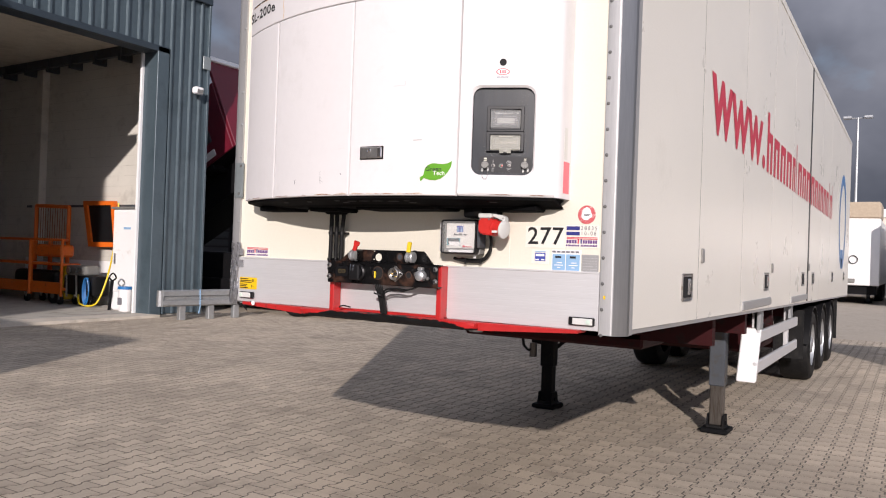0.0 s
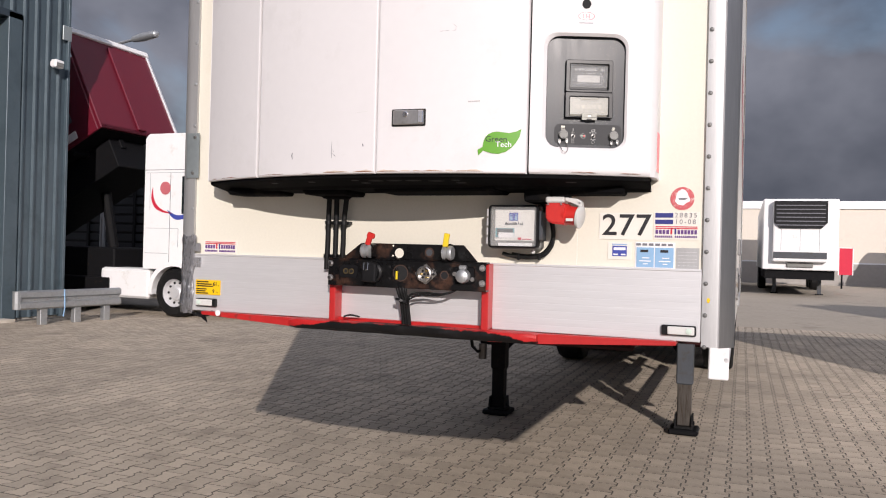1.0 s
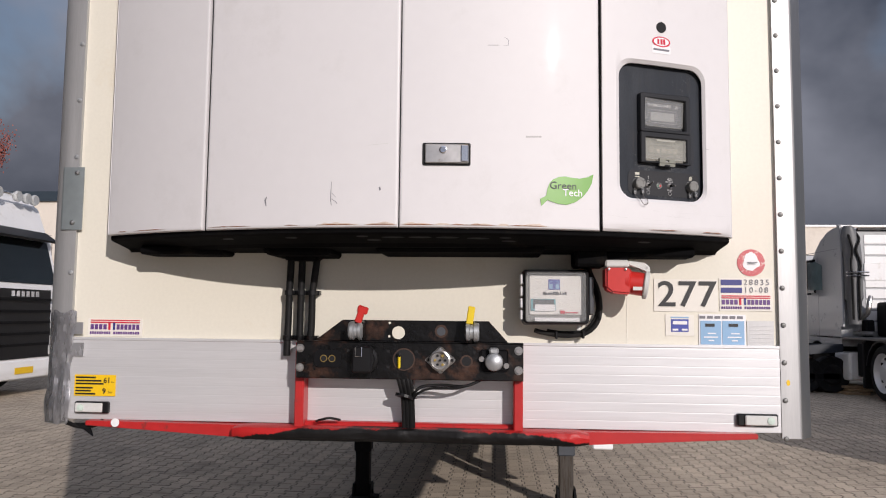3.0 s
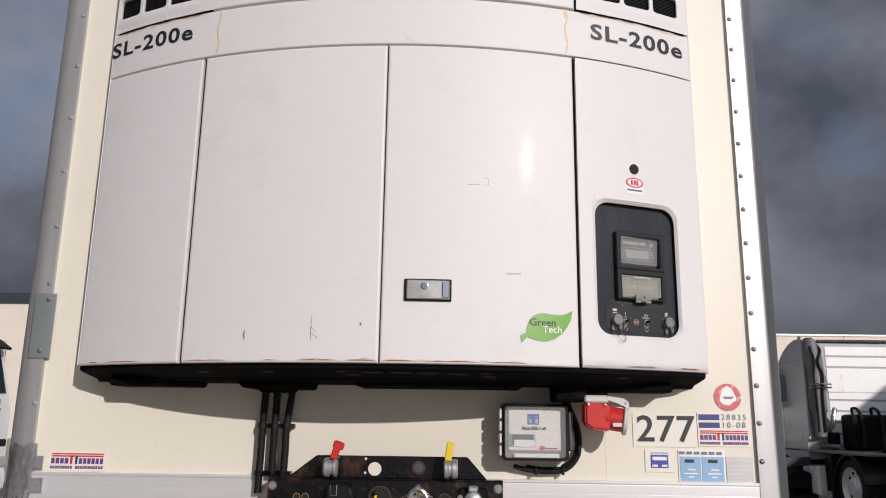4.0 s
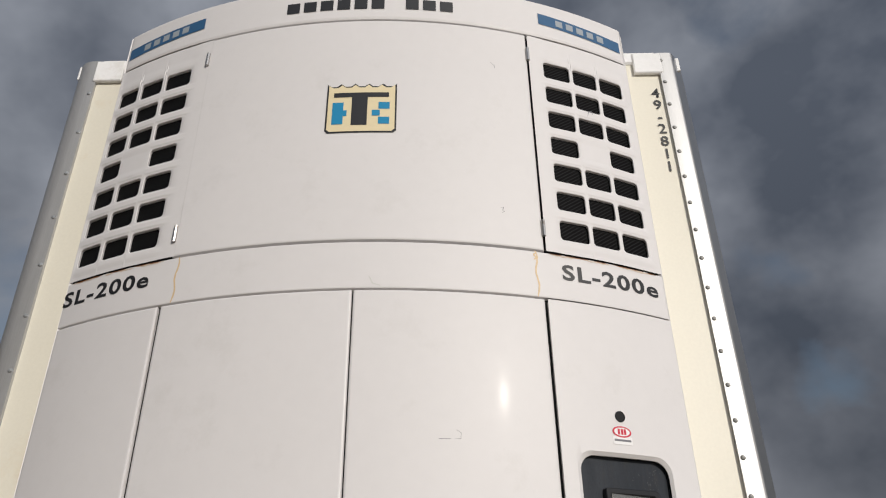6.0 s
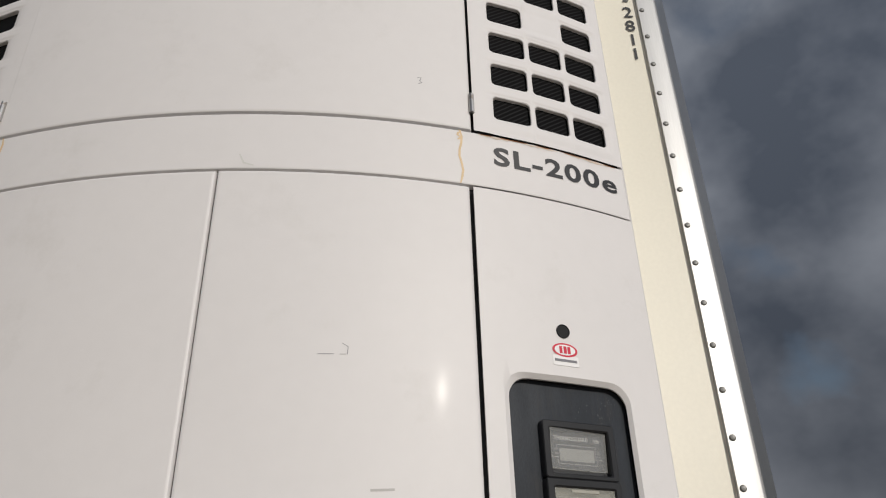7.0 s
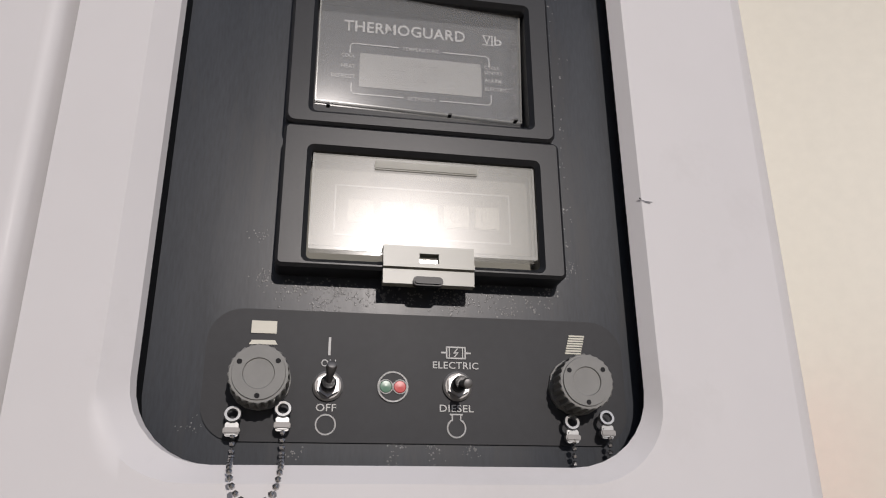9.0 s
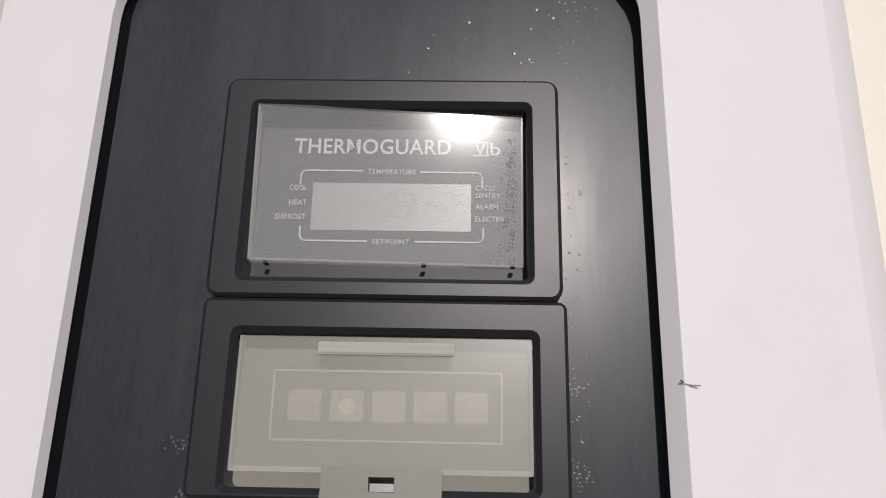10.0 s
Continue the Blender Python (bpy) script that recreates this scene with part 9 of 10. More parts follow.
def box_trailer(name, x0, x1, y0, y1, z0, z1, label, reefer=True):
    g = ground_z((x0 + x1) / 2, y0)
    th = thing(name, ((x0 + x1) / 2, y0, g), label, "trailer")
    bm = nb()
    box(bm, x0, x1, y0, y1, z0, z1, 0.03)
    part("box_body", bm, M_WHITE, th)
    w = x1 - x0
    cx = (x0 + x1) / 2
    if reefer:
        bm = nb()
        box(bm, x0 + w * 0.13, x1 - w * 0.15, y0 - 0.3, y0, z0 + 0.3, z1 - 0.08, 0.06, seg=2)
        u = part("cooling_unit", bm, M_WHITE, th, "white cooling unit")
        h = z1 - z0
        bm = nb()
        prism(bm, [(x0 + w * 0.14, z0 + h * 0.66), (x0 + w * 0.22, z0 + h * 0.58), (x1 - w * 0.24, z0 + h * 0.58), (x1 - w * 0.16, z0 + h * 0.66), (x1 - w * 0.16, z1 - 0.1), (x0 + w * 0.14, z1 - 0.1)], y0 - 0.36, y0 - 0.29, "y")
        part("grille", bm, M_PLASTIC, u, "black intake grille")
        for k in range(6):
            bm = nb()
            z = z0 + h * 0.62 + k * h * 0.055
            box(bm, x0 + w * 0.17, x1 - w * 0.19, y0 - 0.375, y0 - 0.355, z, z + h * 0.012)
            part("grille_slat", bm, M_GREYINK, u)
        for x in (x0 + w * 0.49, x0 + w * 0.24, x1 - w * 0.26):
            bm = nb()
            box(bm, x - 0.006, x + 0.006, y0 - 0.304, y0 - 0.299, z0 + h * 0.27, z0 + h * 0.57)
            part("door_seam", bm, M_GREYINK, u)
        bm = nb()
        box(bm, x0 + w * 0.14, x1 - w * 0.16, y0 - 0.31, y0 - 0.02, z0 + h * 0.16, z0 + h * 0.25)
        part("lower_tray", bm, M_GREYLEG, u)
    bm = nb()
    box(bm, cx - 0.45, cx + 0.45, y0 - 0.08, y0, z0 + 0.1, z0 + 0.26, 0.02)
    part("socket_plate", bm, M_GREY, th)
    bm = nb()
    box(bm, x0 + 0.1, x1 - 0.1, y0 + 0.2, y1 - 0.2, z0 - 0.35, z0)
    part("under_frame", bm, M_BLACK, th)
    for x in (x0 + 0.5, x1 - 0.45):
        bm = nb()
        box(bm, x - 0.07, x + 0.07, y0 + 2.0, y0 + 2.14, g, z0 - 0.1)
        part("landing_leg", bm, M_GREYLEG, th)
        bm = nb()
        box(bm, x - 0.14, x + 0.14, y0 + 1.93, y0 + 2.21, g, g + 0.06)
        part("leg_foot", bm, M_BLACK, th)
    for y in (y1 - 2.2, y1 - 3.5, y1 - 4.8):
        for x, s in ((x0 + 0.02, -1), (x1 - 0.02, 1)):
            bm = nb()
            lathe(bm, [(0, 0), (0.28, 0), (0.3, 0.02), (0.48, 0.0), (0.5, 0.08), (0.5, 0.3), (0, 0.3)], (x, y, g + 0.5), (x - s, y, g + 0.5), 24)
            part("wheel", bm, M_RUBBER, th)
    return th


def build_low_loader():
    """The end of a low loader: two cranked side beams over a dark frame, beside the tractor."""
    th = thing("low_loader", (6.5, 15.6, ground_z(6, 15.6)), "dark sloping tail ramp of a low loader standing beside the tractor", "trailer")
    top = [(5.1, 0.3), (5.35, 0.44), (5.72, 0.68), (6.13, 0.85), (6.52, 0.96), (6.87, 1.02), (7.3, 1.06), (7.78, 1.08)]
    for y in (14.75, 16.9):
        bm = nb()
        prism(bm, top + [(7.78, 0.9), (7.0, 0.84), (6.4, 0.74), (5.95, 0.56), (5.6, 0.34), (5.3, 0.28)], y, y + 0.18, "y")
        bmesh.ops.bevel(bm, geom=list(bm.edges), offset=0.012, segments=1, affect="EDGES")
        part("side_beam", bm, M_BEAM, th, "blue-black painted side beam")
    for k in range(6):
        x = 5.5 + k * 0.4
        z = 0.34 + k * 0.1
        part("cross_bar", box(nb(), x, x + 0.1, 14.93, 16.9, z, z + 0.09), M_BLACK, th)
    part("frame_floor", box(nb(), 5.9, 7.78, 14.95, 16.9, 0.3, 0.42), M_BLACK, th)
    part("lamp_bar", box(nb(), 5.75, 6.0, 14.7, 14.78, 0.32, 0.36), M_ALU_D, th)
    for x in (6.05, 6.35):
        part("support_leg", box(nb(), x, x + 0.16, 14.9, 15.05, ground_z(6, 15), 0.34, 0.01), M_GREYLEG, th)
    for x in (7.05, 7.62):
        bm = nb()
        lathe(bm, [(0, 0), (0.2, 0), (0.22, 0.02), (0.38, 0.0), (0.4, 0.06), (0.4, 0.26), (0, 0.26)], (x, 14.95, 0.4 + ground_z(6, 15)), (x, 20, 0.4 + ground_z(6, 15)), 24)
        part("wheel", bm, M_RUBBER, th)


def build_dark_trailer():
    th = thing("slatted_trailer", (-18, 17, 0), "dark grey slatted trailer parked behind the tipper truck", "trailer")
    bm = nb()
    box(bm, -25, -12.8, 16.2, 18.6, 1.0, 3.7, 0.03)
    part("body", bm, M_PLASTIC, th)
    for k in range(9):
        bm = nb()
        box(bm, -25, -12.8, 16.15, 16.2, 1.05 + k * 0.29, 1.27 + k * 0.29, 0.01)
        part("slat", bm, M_SHADE, th)
    for k in range(7):
        bm = nb()
        box(bm, -13.0 - k * 1.9, -12.9 - k * 1.9, 16.1, 16.2, 0.9, 3.7, 0.01)
        part("stake", bm, M_PLASTIC, th)
    bm = nb()
    box(bm, -25, -12.9, 16.6, 18.2, 0.45, 1.0)
    part("under_frame", bm, M_BLACK, th)
    for x in (-14.2, -15.6, -22.5):
        bm = nb()
        lathe(bm, [(0, 0), (0.28, 0), (0.3, 0.02), (0.48, 0.0), (0.5, 0.08), (0.5, 0.3), (0, 0.3)], (x, 16.3, 0.5 + ground_z(x, 16.5)), (x, 20, 0.5 + ground_z(x, 16.5)), 24)
        part("wheel", bm, M_RUBBER, th)


def build_rigid_truck(x, y, g):
    """A day-cab truck with a bare chassis, built nose along +x and turned to face the trailer."""
    th = thing("rigid_truck", (0, 0, 0), "white day-cab truck with bare chassis before the far hall", "truck")
    bm = nb()
    prism(bm, [(-1.9, 0.75), (-1.75, 0.75)] + arc_pts(-1.15, 0.5, 0.6, 150, 25, 8) + [(-0.5, 0.45), (0.0, 0.45), (0.0, 1.45), (-0.08, 1.55), (-0.34, 2.4), (-0.5, 2.62), (-0.75, 2.7), (-1.9, 2.7)], -1.2, 1.2, "y")
    bmesh.ops.bevel(bm, geom=[e for e in bm.edges if e.is_manifold and e.calc_face_angle(0) > 0.6], offset=0.06, segments=2, affect="EDGES")
    part("cab_shell", bm, M_WHITE, th, smooth=True)
    bm = nb()
    rows = []
    for px, wide, z in ((-0.62, 0.95, 2.7), (-0.8, 0.98, 2.95), (-1.15, 1.02, 3.2), (-1.6, 1.06, 3.33), (-1.9, 1.08, 3.36)):
        rows.append([bm.verts.new((px, u * wide, v)) for u, v in ((-1, 2.68), (-1, z - 0.06), (-0.93, z), (0.93, z), (1, z - 0.06), (1, 2.68))])
    for p, q in zip(rows, rows[1:]):
        for k in range(5):
            bm.faces.new((p[k], p[k + 1], q[k + 1], q[k]))
    bm.faces.new(rows[0][::-1])
    bm.faces.new(rows[-1])
    part("roof_deflector", bm, M_WHITE, th, "white roof air deflector", smooth=True)
    bm = nb()
    prism(bm, [(-0.1, 1.52), (-0.335, 2.4), (-0.315, 2.4), (-0.08, 1.52)], -1.08, 1.08, "y")
    part("windscreen", bm, M_GLASS_L, th, "windscreen with the clouds' reflection put in its colour")
    for u in (-0.5, 0.5):
        bm = nb()
        tube(bm, [(-0.08, u, 1.56), (-0.14, u + 0.25, 1.72), (-0.2, u + 0.55, 1.8)], 0.014, 5)
        part("wiper", bm, M_PLASTIC, th)
    bm = nb()
    box(bm, -0.01, 0.03, -0.78, 0.78, 0.62, 1.38, 0.03)
    grille = part("grille", bm, M_PLASTIC, th, "black grille behind white bars")
    for z in (0.66, 0.85, 1.04, 1.23):
        bm = nb()
        box(bm, 0.02, 0.055, -0.72, 0.72, z, z + 0.1, 0.015)
        part("grille_bar", bm, M_WHITE, grille)
    bm = nb()
    prism(bm, [(-0.5, 0.14), (0.0, 0.16), (0.06, 0.3), (0.05, 0.52), (-0.5, 0.55)], -1.22, 1.22, "y")
    bmesh.ops.bevel(bm, geom=list(bm.edges), offset=0.03, segments=2, affect="EDGES")
    part("bumper", bm, M_GREY, th, "grey plastic bumper")
    bm = nb()
    box(bm, 0.055, 0.065, -0.3, 0.3, 0.3, 0.41)
    part("plate", bm, M_PAPER, th)
    for s in (1, -1):
        bm = nb()
        box(bm, -0.2, 0.045, min(s * 0.82, s * 1.21), max(s * 0.82, s * 1.21), 0.55, 0.75, 0.03)
        part("headlamp", bm, M_LAMP, th)
        bm = nb()
        prism(bm, [(-0.01, s * 0.78), (0.012, s * 0.78), (0.012, s * 1.1), (-0.01, s * 1.1)], 1.36, 1.43, "z")
        part("air_slot", bm, M_PLASTIC, th)
        bm = nb()
        prism(bm, [(-1.1, 1.6), (-0.22, 1.55), (-0.44, 2.35), (-1.1, 2.35)], s * 1.198, s * 1.206, "y")
        part("side_window", bm, M_GLASS_D, th)
        bm = nb()
        box(bm, -0.3, -0.14, min(s * 1.28, s * 1.5), max(s * 1.28, s * 1.5), 1.72, 2.35, 0.05, seg=2)
        mirror = part("mirror", bm, M_PLASTIC, th)
        bm = nb()
        tube(bm, [(-0.3, s * 1.18, 2.28), (-0.24, s * 1.34, 2.28)], 0.025, 6)
        part("mirror_arm", bm, M_PLASTIC, mirror)
        bm = nb()
        box(bm, -3.2, -2.2, min(s * 0.55, s * 1.15), max(s * 0.55, s * 1.15), 0.35, 0.98, 0.06)
        part("side_tank", bm, M_GREY, th)
        wheel_at(th, -1.15, s * 1.2, 0.5, 0.3, s)
    bm = nb()
    box(bm, -1.8, -0.5, -0.95, 0.95, 0.5, 1.0)
    part("engine", bm, M_DARK, th)
    chassis_on(th, -7.2, (-4.9, -6.2), tank=False)
    bm = nb()
    cyl(bm, (-6.9, -1.1, 0.9), (-6.9, -1.1, 2.2), 0.03, 6)
    part("marker_pole", bm, M_PLASTIC, th)
    th.matrix_basis = pose(x, y, g, 0, 0, -90)


def build_yard_vehicles():
    build_dark_trailer()
    build_tipper_truck()
    build_tractor()
    build_low_loader()
    box_trailer("reefer_trailer", 2.02, 4.6, 28.5, 41, 1.2, 3.86, "white refrigerated trailer with a black grille by the far hall")
    t = box_trailer("swap_trailer", -1.3, 1.26, 30.5, 40, 0.95, 3.56, "white box trailer with a tan tarpaulin roll on its roof", reefer=False)
    bm = nb()
    box(bm, -1.3, 1.26, 30.5, 33, 3.56, 4.21, 0.06)
    part("roof_roll", bm, M_TAN, t, "tan folded tarpaulin")
    for x in (-0.35, 0.0):
        bm = nb()
        lathe(bm, [(0.14, -0.015), (0.17, -0.015), (0.17, 0.015), (0.14, 0.015), (0.14, -0.015)], (x + 0.35, 30.47, 1.95), (x + 0.35, 0, 1.95), 18)
        part("hose_ring", bm, M_RUBBER, t)
    g = ground_z(10, 38)
    build_rigid_truck(10.72, 38.3, g)
    b = cab("blue_truck", (14.8, 39.5, g), -90, M_BLUE, "blue truck with a red roof sign and wide windscreen", 3.2, M_BLUE, 2.0, visor=False, glass=M_GLASS_L)
    bm = nb()
    box(bm, -1.1, -0.5, -1.15, 1.15, 3.19, 3.48, 0.04)
    sign = part("roof_sign", bm, M_REDINK, b, "red sign board")
    for k in range(7):
        bm = nb()
        box(bm, -0.5, -0.49, -0.45 + k * 0.14, -0.36 + k * 0.14, 3.26, 3.41)
        part("name_bar", bm, M_GREYINK, sign)
    bm = nb()
    box(bm, 0.0, 0.06, -0.6, 0.6, 0.45, 1.0, 0.02)
    part("winch_plate", bm, M_GREY, b)
    c = thing("dark_tipper", (13, 42, g), "dark parked tipper behind the white truck", "truck")
    bm = nb()
    prism(bm, [(12.0, g + 1.0), (13.9, g + 1.0), (13.9, 3.1), (13.2, 2.9), (12.3, 2.2)], 40.5, 46, "y")
    part("body", bm, M_GREYLEG, c)
    bm = nb()
    box(bm, 12.2, 14.0, 40.8, 45.5, g, g + 1.0, 0.1)
    part("running_gear", bm, M_RUBBER, c)


M_LAMP = mat("headlamp_glass", (0.55, 0.56, 0.55), 0.15, metal=0.3, vary=0.2, grain=20)
M_TAN = mat("tan_tarpaulin", (0.42, 0.34, 0.25), 0.7, vary=0.1, grain=12)
build_yard_vehicles()

# ---- far buildings, lamp posts, tree ----
def build_far():
    th = thing("far_hall", (1, 46, 0.2), "long low cream hall with a white eaves band and grey plinth", "building")
    for nm, z0, z1, y, m in (("plinth", 0.0, 1.42, 43.96, M_BGGREY), ("wall", 1.42, 4.42, 44.0, M_BGWALL), ("eaves_band", 4.42, 4.85, 43.9, M_WHITE)):
        bm = nb()
        box(bm, -14, 17.5, y, 60, z0, z1)
        part(nm, bm, m, th)
    for x in (-8, -2, 4, 8.5, 13):
        bm = nb()
        box(bm, x - 0.02, x + 0.02, 43.985, 44.0, 1.42, 4.42)
        part("panel_joint", bm, M_BGGREY, th)
    bm = nb()
    box(bm, -14, 17.5, 43.97, 44.0, 1.4, 1.5)
    part("plinth_rail", bm, M_WHITE, th)
    # dark pitched roof behind
    th = thing("dark_roof_hall", (14, 55, 0.2), "dark grey gabled hall roof behind the cream hall", "building")
    bm = nb()
    prism(bm, [(6, 0), (34, 0), (34, 6.6), (22, 9.0), (10.0, 4.2), (6, 4.2)], 61, 75, "y")
    part("gable", bm, M_ROOF, th)
    for x, z in ((13.0, 5.4), (17.4, 7.15)):
        bm = nb()
        cyl(bm, (x, 60.8, z), (x, 60.8, z + 0.5), 0.1, 8)
        part("roof_vent", bm, M_WHITE, th)
    th = thing("tall_hall", (30, 50, 0.2), "tall cream hall with a dark grey clad corner", "building")
    bm = nb()
    box(bm, 19.4, 70, 50, 70, 0.0, 7.7)
    part("wall", bm, M_BGWALL, th)
    bm = nb()
    box(bm, 17.6, 19.4, 49.9, 70, 3.5, 7.5)
    part("clad_corner", bm, M_ROOF, th)
    bm = nb()
    box(bm, 19.2, 19.42, 49.8, 49.89, 6.1, 7.6)
    part("corner_strip", bm, M_WHITE, th)
    bm = nb()
    box(bm, 19.3, 70.1, 49.9, 70.1, 7.7, 7.82)
    part("parapet", bm, M_WHITE, th)
    for x in (26, 33, 40):
        bm = nb()
        box(bm, x - 0.02, x + 0.02, 49.98, 50.0, 0.2, 7.7)
        part("panel_joint", bm, M_BGGREY, th)
    th = thing("west_hall", (-30, 50, 0.1), "pale hall with a dark roof edge behind the tipper truck", "building")
    bm = nb()
    box(bm, -60, -27, 50, 70, 0, 9.4)
    part("wall", bm, M_BGWALL, th)
    bm = nb()
    box(bm, -60.2, -26.8, 49.8, 70.2, 9.4, 10.1)
    part("roof_edge", bm, M_FLASH, th)
    # red board on a post
    th = thing("red_sign", (6.0, 39, 0.2), "red board sign on a thin post before the cream hall", "sign")
    bm = nb()
    box(bm, 5.72, 6.3, 39, 39.04, 0.9, 2.2, 0.01)
    part("board", bm, M_REDINK, th)
    bm = nb()
    for a in ((5.68, 5.72, 0.88, 2.24), (6.3, 6.34, 0.88, 2.24), (5.68, 6.34, 2.2, 2.24)):
        box(bm, a[0], a[1], 38.99, 39.05, a[2], a[3])
    part("frame", bm, M_PAPER, th)
    bm = nb()
    cyl(bm, (5.85, 39.02, 0.2), (5.85, 39.02, 0.9), 0.04, 8)
    part("post", bm, M_BLACK, th)
    # lamp posts
    th = thing("yard_lamp", (-1.42, 60, 0.2), "tall galvanised lamp post with two floodlight heads", "lamp post")
    bm = nb()
    cyl(bm, (-1.42, 60, 0.2), (-1.42, 60, 12.6), 0.13, 10, 0.08)
    part("mast", bm, M_GALV, th)
    bm = nb()
    tube(bm, [(-2.0, 60, 12.6), (-0.84, 60, 12.6)], 0.06, 6)
    part("crossbar", bm, M_GALV, th)
    for x in (-2.1, -0.75):
        bm = nb()
        box(bm, x - 0.3, x + 0.3, 59.7, 60.3, 12.55, 12.75, 0.05)
        part("lamp_head", bm, M_GALV, th)
    th = thing("street_lamp", (-15.2, 15.5, 0), "street lamp with a flat grey head behind the tipper", "lamp post")
    bm = nb()
    cyl(bm, (-16.9, 15.0, 0), (-16.9, 15.0, 7.6), 0.09, 10, 0.06)
    part("mast", bm, M_GALV, th)
    bm = nb()
    tube(bm, [(-16.9, 15.0, 7.55), (-15.9, 15.0, 7.68)], 0.045, 8)
    part("arm", bm, M_GALV, th)
    bm = nb()
    lathe(bm, [(0, 0), (0.09, 0.05), (0.13, 0.4), (0.11, 0.9), (0, 1.05)], (-15.95, 15.0, 7.68), (-14.9, 15.0, 7.8), 14)
    part("lamp_head", bm, M_GALV, th, smooth=True)


TREE_TALL = 1.16


def build_tree():
    rnd = random.Random(8)
    th = thing("autumn_tree", (-30.3, 40, 0), "tall thin tree with sparse reddish autumn leaves", "tree")
    base = Vector((-30.3, 40, 0.2))
    bm = nb()
    tips = []

    def limb(p, d, length, r, depth):
        pts = [p]
        q = p.copy()
        dd = d.copy()
        for k in range(4):
            dd = (dd + Vector((rnd.uniform(-0.18, 0.18), rnd.uniform(-0.18, 0.18), rnd.uniform(-0.02, 0.14)))).normalized()
            q = q + dd * length / 4
            pts.append(q.copy())
        for a, b, k in zip(pts, pts[1:], range(4)):
            cyl(bm, a, b, r * (1 - 0.2 * k), 5, r * (0.8 - 0.2 * k) + 0.002, caps=False)
        tips.extend(pts[1:])
        if depth:
            for k in range(3 if depth > 1 else 4):
                s = pts[rnd.randint(2, 4)]
                limb(s, (dd + Vector((rnd.uniform(-0.9, 0.9), rnd.uniform(-0.9, 0.9), rnd.uniform(0.0, 0.6)))).normalized(), length * rnd.uniform(0.45, 0.65), r * 0.45, depth - 1)
    limb(base, Vector((0, 0, 1)), 7.5, 0.22, 0)
    top = base + Vector((0.2, 0, 7.0))
    for k in range(6):
        limb(top + Vector((0, 0, -2.5 + k * 0.4)), Vector((rnd.uniform(-0.6, 0.6), rnd.uniform(-0.6, 0.6), rnd.uniform(0.7, 1.2))).normalized(), 2.7, 0.09, 2)
    part("trunk", bm, M_BARK, th)
    verts, faces = [], []
    for p in tips:
        if p.z < 5.5:
            continue
        for k in range(16):
            c = p + Vector((rnd.gauss(0, 0.28), rnd.gauss(0, 0.28), rnd.gauss(0, 0.28)))
            u = Vector((rnd.uniform(-1, 1), rnd.uniform(-1, 1), rnd.uniform(-1, 1))).normalized() * 0.07
            w = u.orthogonal().normalized() * 0.05
            i = len(verts)
            verts += [c - u, c + w, c + u, c - w]
            faces.append((i, i + 1, i + 2, i + 3))
    me = bpy.data.meshes.new("crown")
    me.from_pydata([tuple(v - BASE[th.name]) for v in verts], [], faces)
    me.materials.append(M_LEAF)
    ob = new("crown", me)
    ob.parent = th
    th.scale = (0.72, 0.72, TREE_TALL)


def build_shade_blocks():
    """Plain unseen blocks behind and beside the camera, added for the yard's long shadows."""
    for nm, x0, x1, y0, y1, z1 in (("shade_block_south", -34, -2.35, -12.0, -6.45, 4.5), ("shade_block_west", -34, -3.67, -14.0, -12.1, 13.5)):
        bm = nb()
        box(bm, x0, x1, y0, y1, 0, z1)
        tagged(finish(nm, bm, M_BGGREY), "plain grey unseen block added to cast shadow", "wall", kind="structure")
    # unseen gabled block shades the ground and tractor; dark so the trim reflects dark
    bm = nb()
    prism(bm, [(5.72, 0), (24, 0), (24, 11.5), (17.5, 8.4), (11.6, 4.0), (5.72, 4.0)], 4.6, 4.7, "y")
    tagged(finish("shade_block_east", bm, M_FLASH), "plain dark grey gabled unseen block added to cast shadow", "wall", kind="structure")


M_BARK = mat("grey_brown_bark", (0.09, 0.065, 0.055), 0.9, vary=0.2, grain=20)
M_LEAF = mat("red_brown_leaves", (0.22, 0.055, 0.04), 0.6, vary=0.3, grain=4)
build_far()
build_tree()
build_shade_blocks()

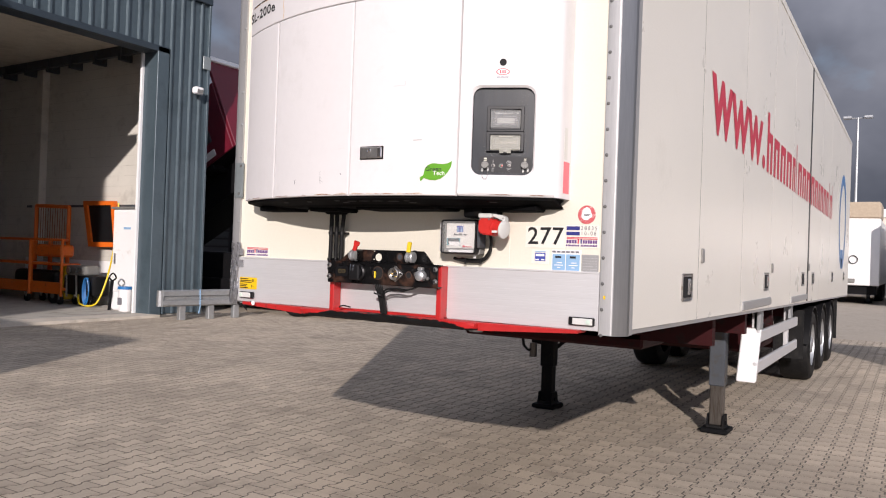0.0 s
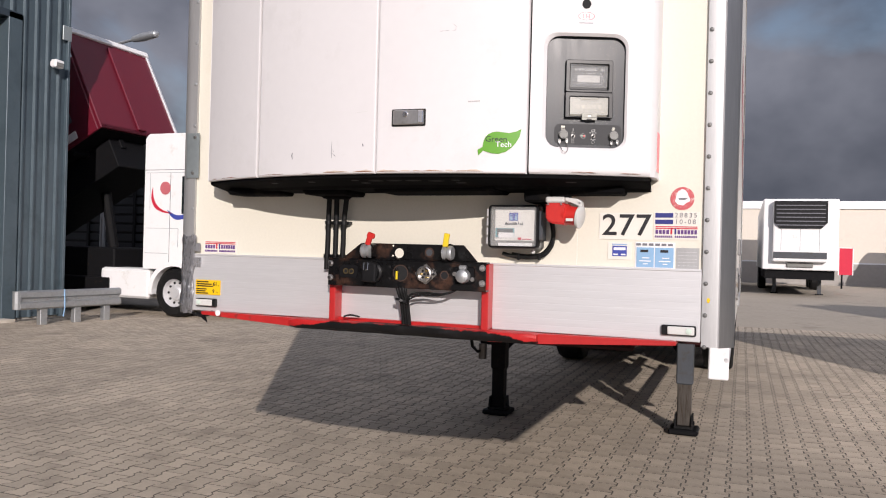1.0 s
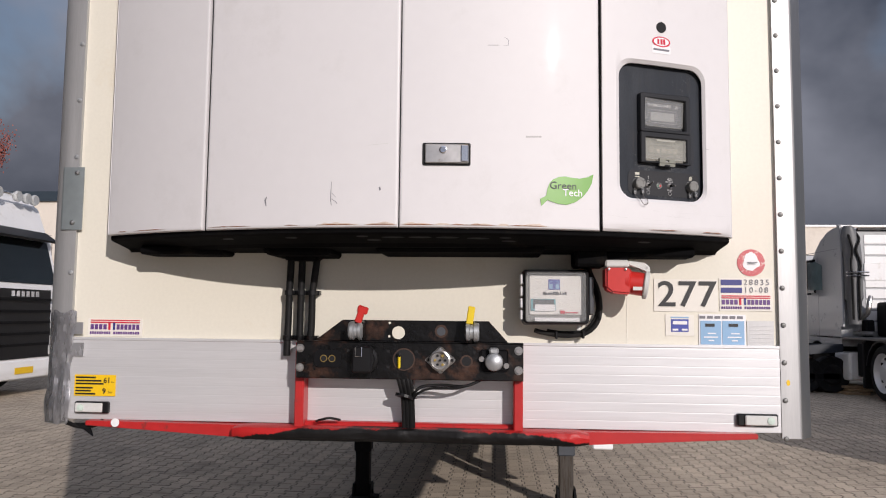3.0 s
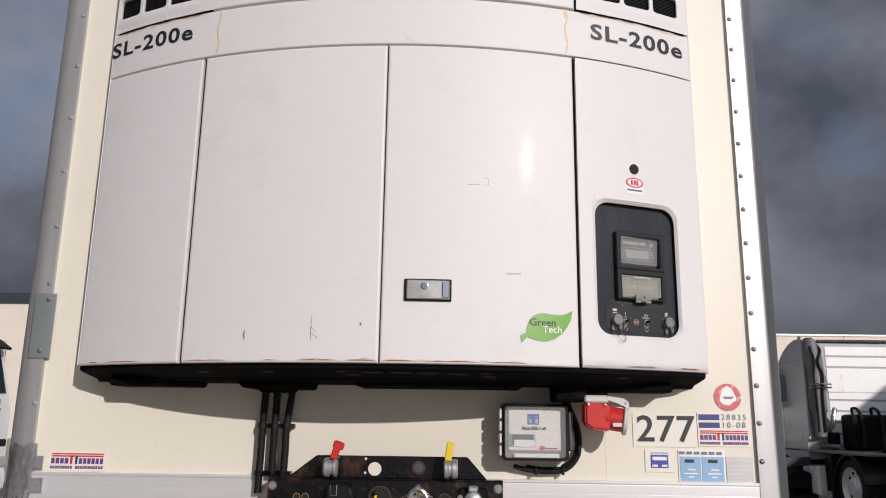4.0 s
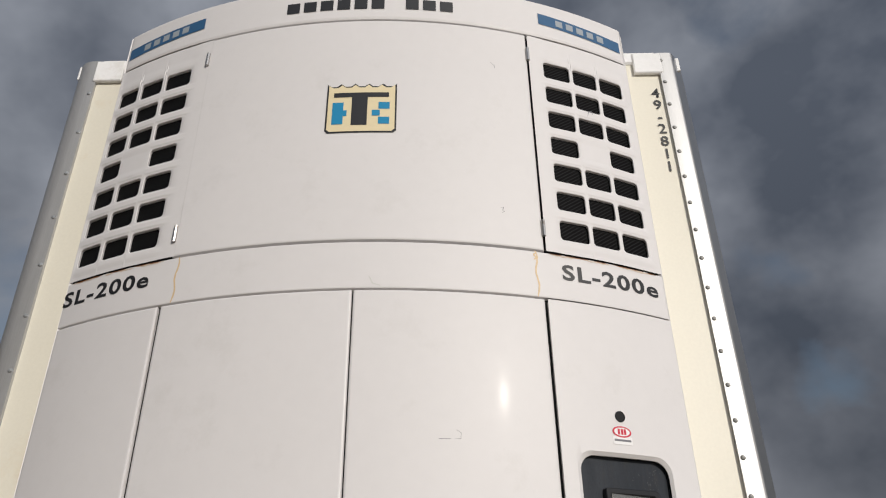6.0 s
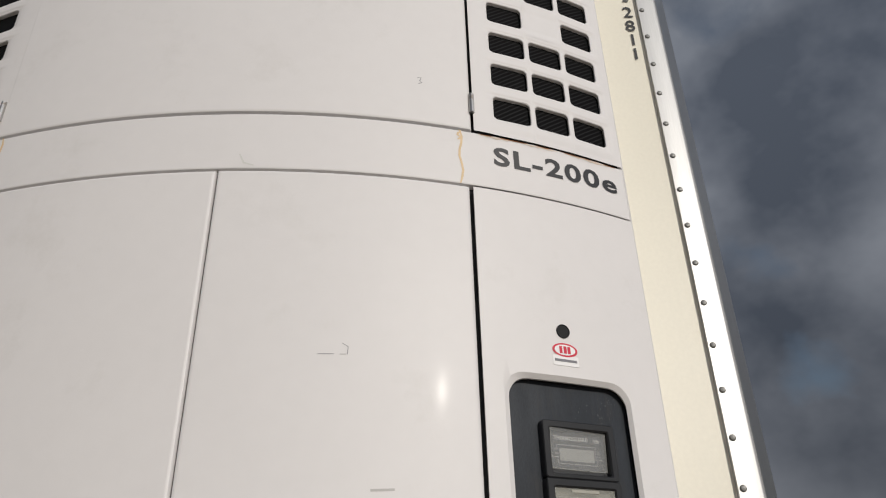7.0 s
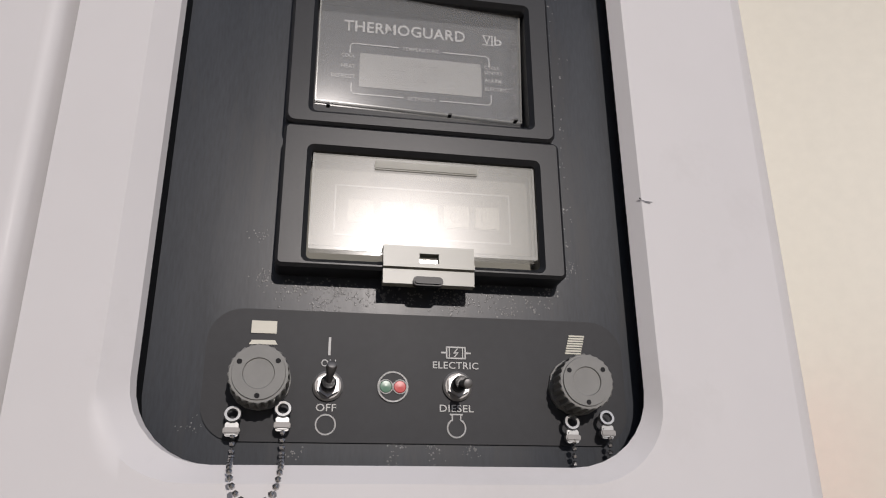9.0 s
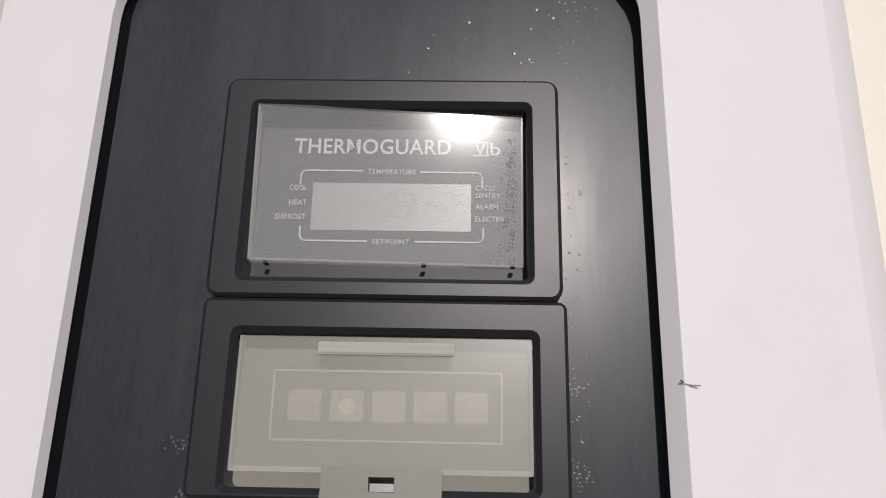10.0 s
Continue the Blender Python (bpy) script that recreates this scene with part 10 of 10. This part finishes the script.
# ---- paving blocks, laid last ----
def paver_material(name, single):
    m = mat(name, (0.485, 0.41, 0.32), 0.85, vary=0.16, grain=70, bump=0.45, stain=(0.35, 0.295, 0.23), stain_scale=0.9, stain_amount=0.45)
    nt = m.node_tree
    n, L = nt.nodes.new, nt.links.new
    bs = nt.nodes["Principled BSDF"]
    src = bs.inputs["Base Color"].links[0].from_socket
    if single:
        rnd = n("ShaderNodeObjectInfo").outputs["Random"]
    else:
        rnd = n("ShaderNodeNewGeometry").outputs["Random Per Island"]
    r = n("ShaderNodeMapRange")
    r.inputs["To Min"].default_value, r.inputs["To Max"].default_value = 0.86, 1.1
    L(rnd, r.inputs["Value"])
    # broad worn tracks and stains over the whole yard
    geo = n("ShaderNodeNewGeometry")
    spot = n("ShaderNodeTexNoise")
    spot.inputs["Scale"].default_value, spot.inputs["Detail"].default_value = 0.55, 5
    L(geo.outputs["Position"], spot.inputs["Vector"])
    sr = n("ShaderNodeMapRange")
    sr.inputs["From Min"].default_value, sr.inputs["From Max"].default_value = 0.3, 0.7
    sr.inputs["To Min"].default_value, sr.inputs["To Max"].default_value = 0.82, 1.12
    L(spot.outputs["Fac"], sr.inputs["Value"])
    mul = n("ShaderNodeMath")
    mul.operation = "MULTIPLY"
    L(r.outputs["Result"], mul.inputs[0])
    L(sr.outputs["Result"], mul.inputs[1])
    mx = n("ShaderNodeVectorMath")
    mx.operation = "SCALE"
    L(src, mx.inputs[0])
    L(mul.outputs[0], mx.inputs["Scale"])
    L(mx.outputs["Vector"], bs.inputs["Base Color"])
    return m


PAVE_W, PAVE_L = 0.145, 0.2


def paver_outline(grow=0.0):
    w, a, t = PAVE_W / 2 - 0.0055 + grow, PAVE_L / 2 - 0.0042 + grow, 0.014
    right = [(w + t, -a), (w + t, -0.062), (w - t, -0.038), (w - t, 0.038), (w + t, 0.062), (w + t, a)]
    return right + [(-x, -y) for x, y in right]


def lay_pavers():
    bm = nb()
    box(bm, -12.0, 9.0, -8.1, 17.2, -0.03, -0.003)
    part("joint_sand", bm, M_JOINT, ground, "dark sand in the paving joints")
    top, foot = paver_outline(-0.0002), paver_outline()
    me = bpy.data.meshes.new("paver")
    N = len(top)
    me.from_pydata([(x, y, 0.0) for x, y in top] + [(x, y, -0.003) for x, y in foot] + [(x, y, -0.03) for x, y in foot], [], [tuple(range(N))] + [(i, N + i, N + (i + 1) % N, (i + 1) % N) for i in range(N)] + [(N + i, 2 * N + i, 2 * N + (i + 1) % N, N + (i + 1) % N) for i in range(N)])
    me.materials.append(paver_material("paving_block", True))
    me.materials.append(M_JOINT)
    for p in me.polygons:
        p.material_index = 0 if p.index == 0 else 1
    rnd = random.Random(2)
    near, verts, faces = 0, [], []
    rows = int((9.0 + 12.0) / PAVE_W)
    for i in range(rows):
        x = -12.0 + i * PAVE_W
        for j in range(-40, 86):
            y = j * PAVE_L + (PAVE_L / 2 if i % 2 else 0)
            if x < -11.6 and y < 9.6:
                continue
            z = rnd.uniform(-0.001, 0.0006)
            tilt = (rnd.uniform(-0.005, 0.005), rnd.uniform(-0.005, 0.005))
            if -0.55 < x < 2.35 and 2.0 < y < 4.85 and near < 300:
                ob = new("paver", me)
                ob.location = (x, y, z)
                ob.rotation_euler = (tilt[0], tilt[1], rnd.uniform(-0.01, 0.01))
                ob.parent = ground
                near += 1
                continue
            b = len(verts)
            verts += [(x + u, y + v, z + v * tilt[0] - u * tilt[1]) for u, v in top] + [(x + u, y + v, z - 0.012) for u, v in foot]
            faces.append(tuple(range(b, b + N)))
            faces += [(b + k, b + N + k, b + N + (k + 1) % N, b + (k + 1) % N) for k in range(N)]
    far = bpy.data.meshes.new("pavers")
    far.from_pydata(verts, [], faces)
    far.materials.append(paver_material("paving_blocks", False))
    far.materials.append(M_JOINT)
    for p in far.polygons:
        p.material_index = 0 if len(p.vertices) == N else 1
    ob = new("pavers", far)
    ob.parent = ground
    tagged(ob, "many grey interlocking paving blocks", kind="stuff")


M_JOINT = mat("dark_joint_sand", (0.12, 0.104, 0.085), 0.95, vary=0.3, grain=60, bump=0.4, stain=(0.11, 0.095, 0.075), stain_scale=1.5, stain_amount=0.25)
lay_pavers()
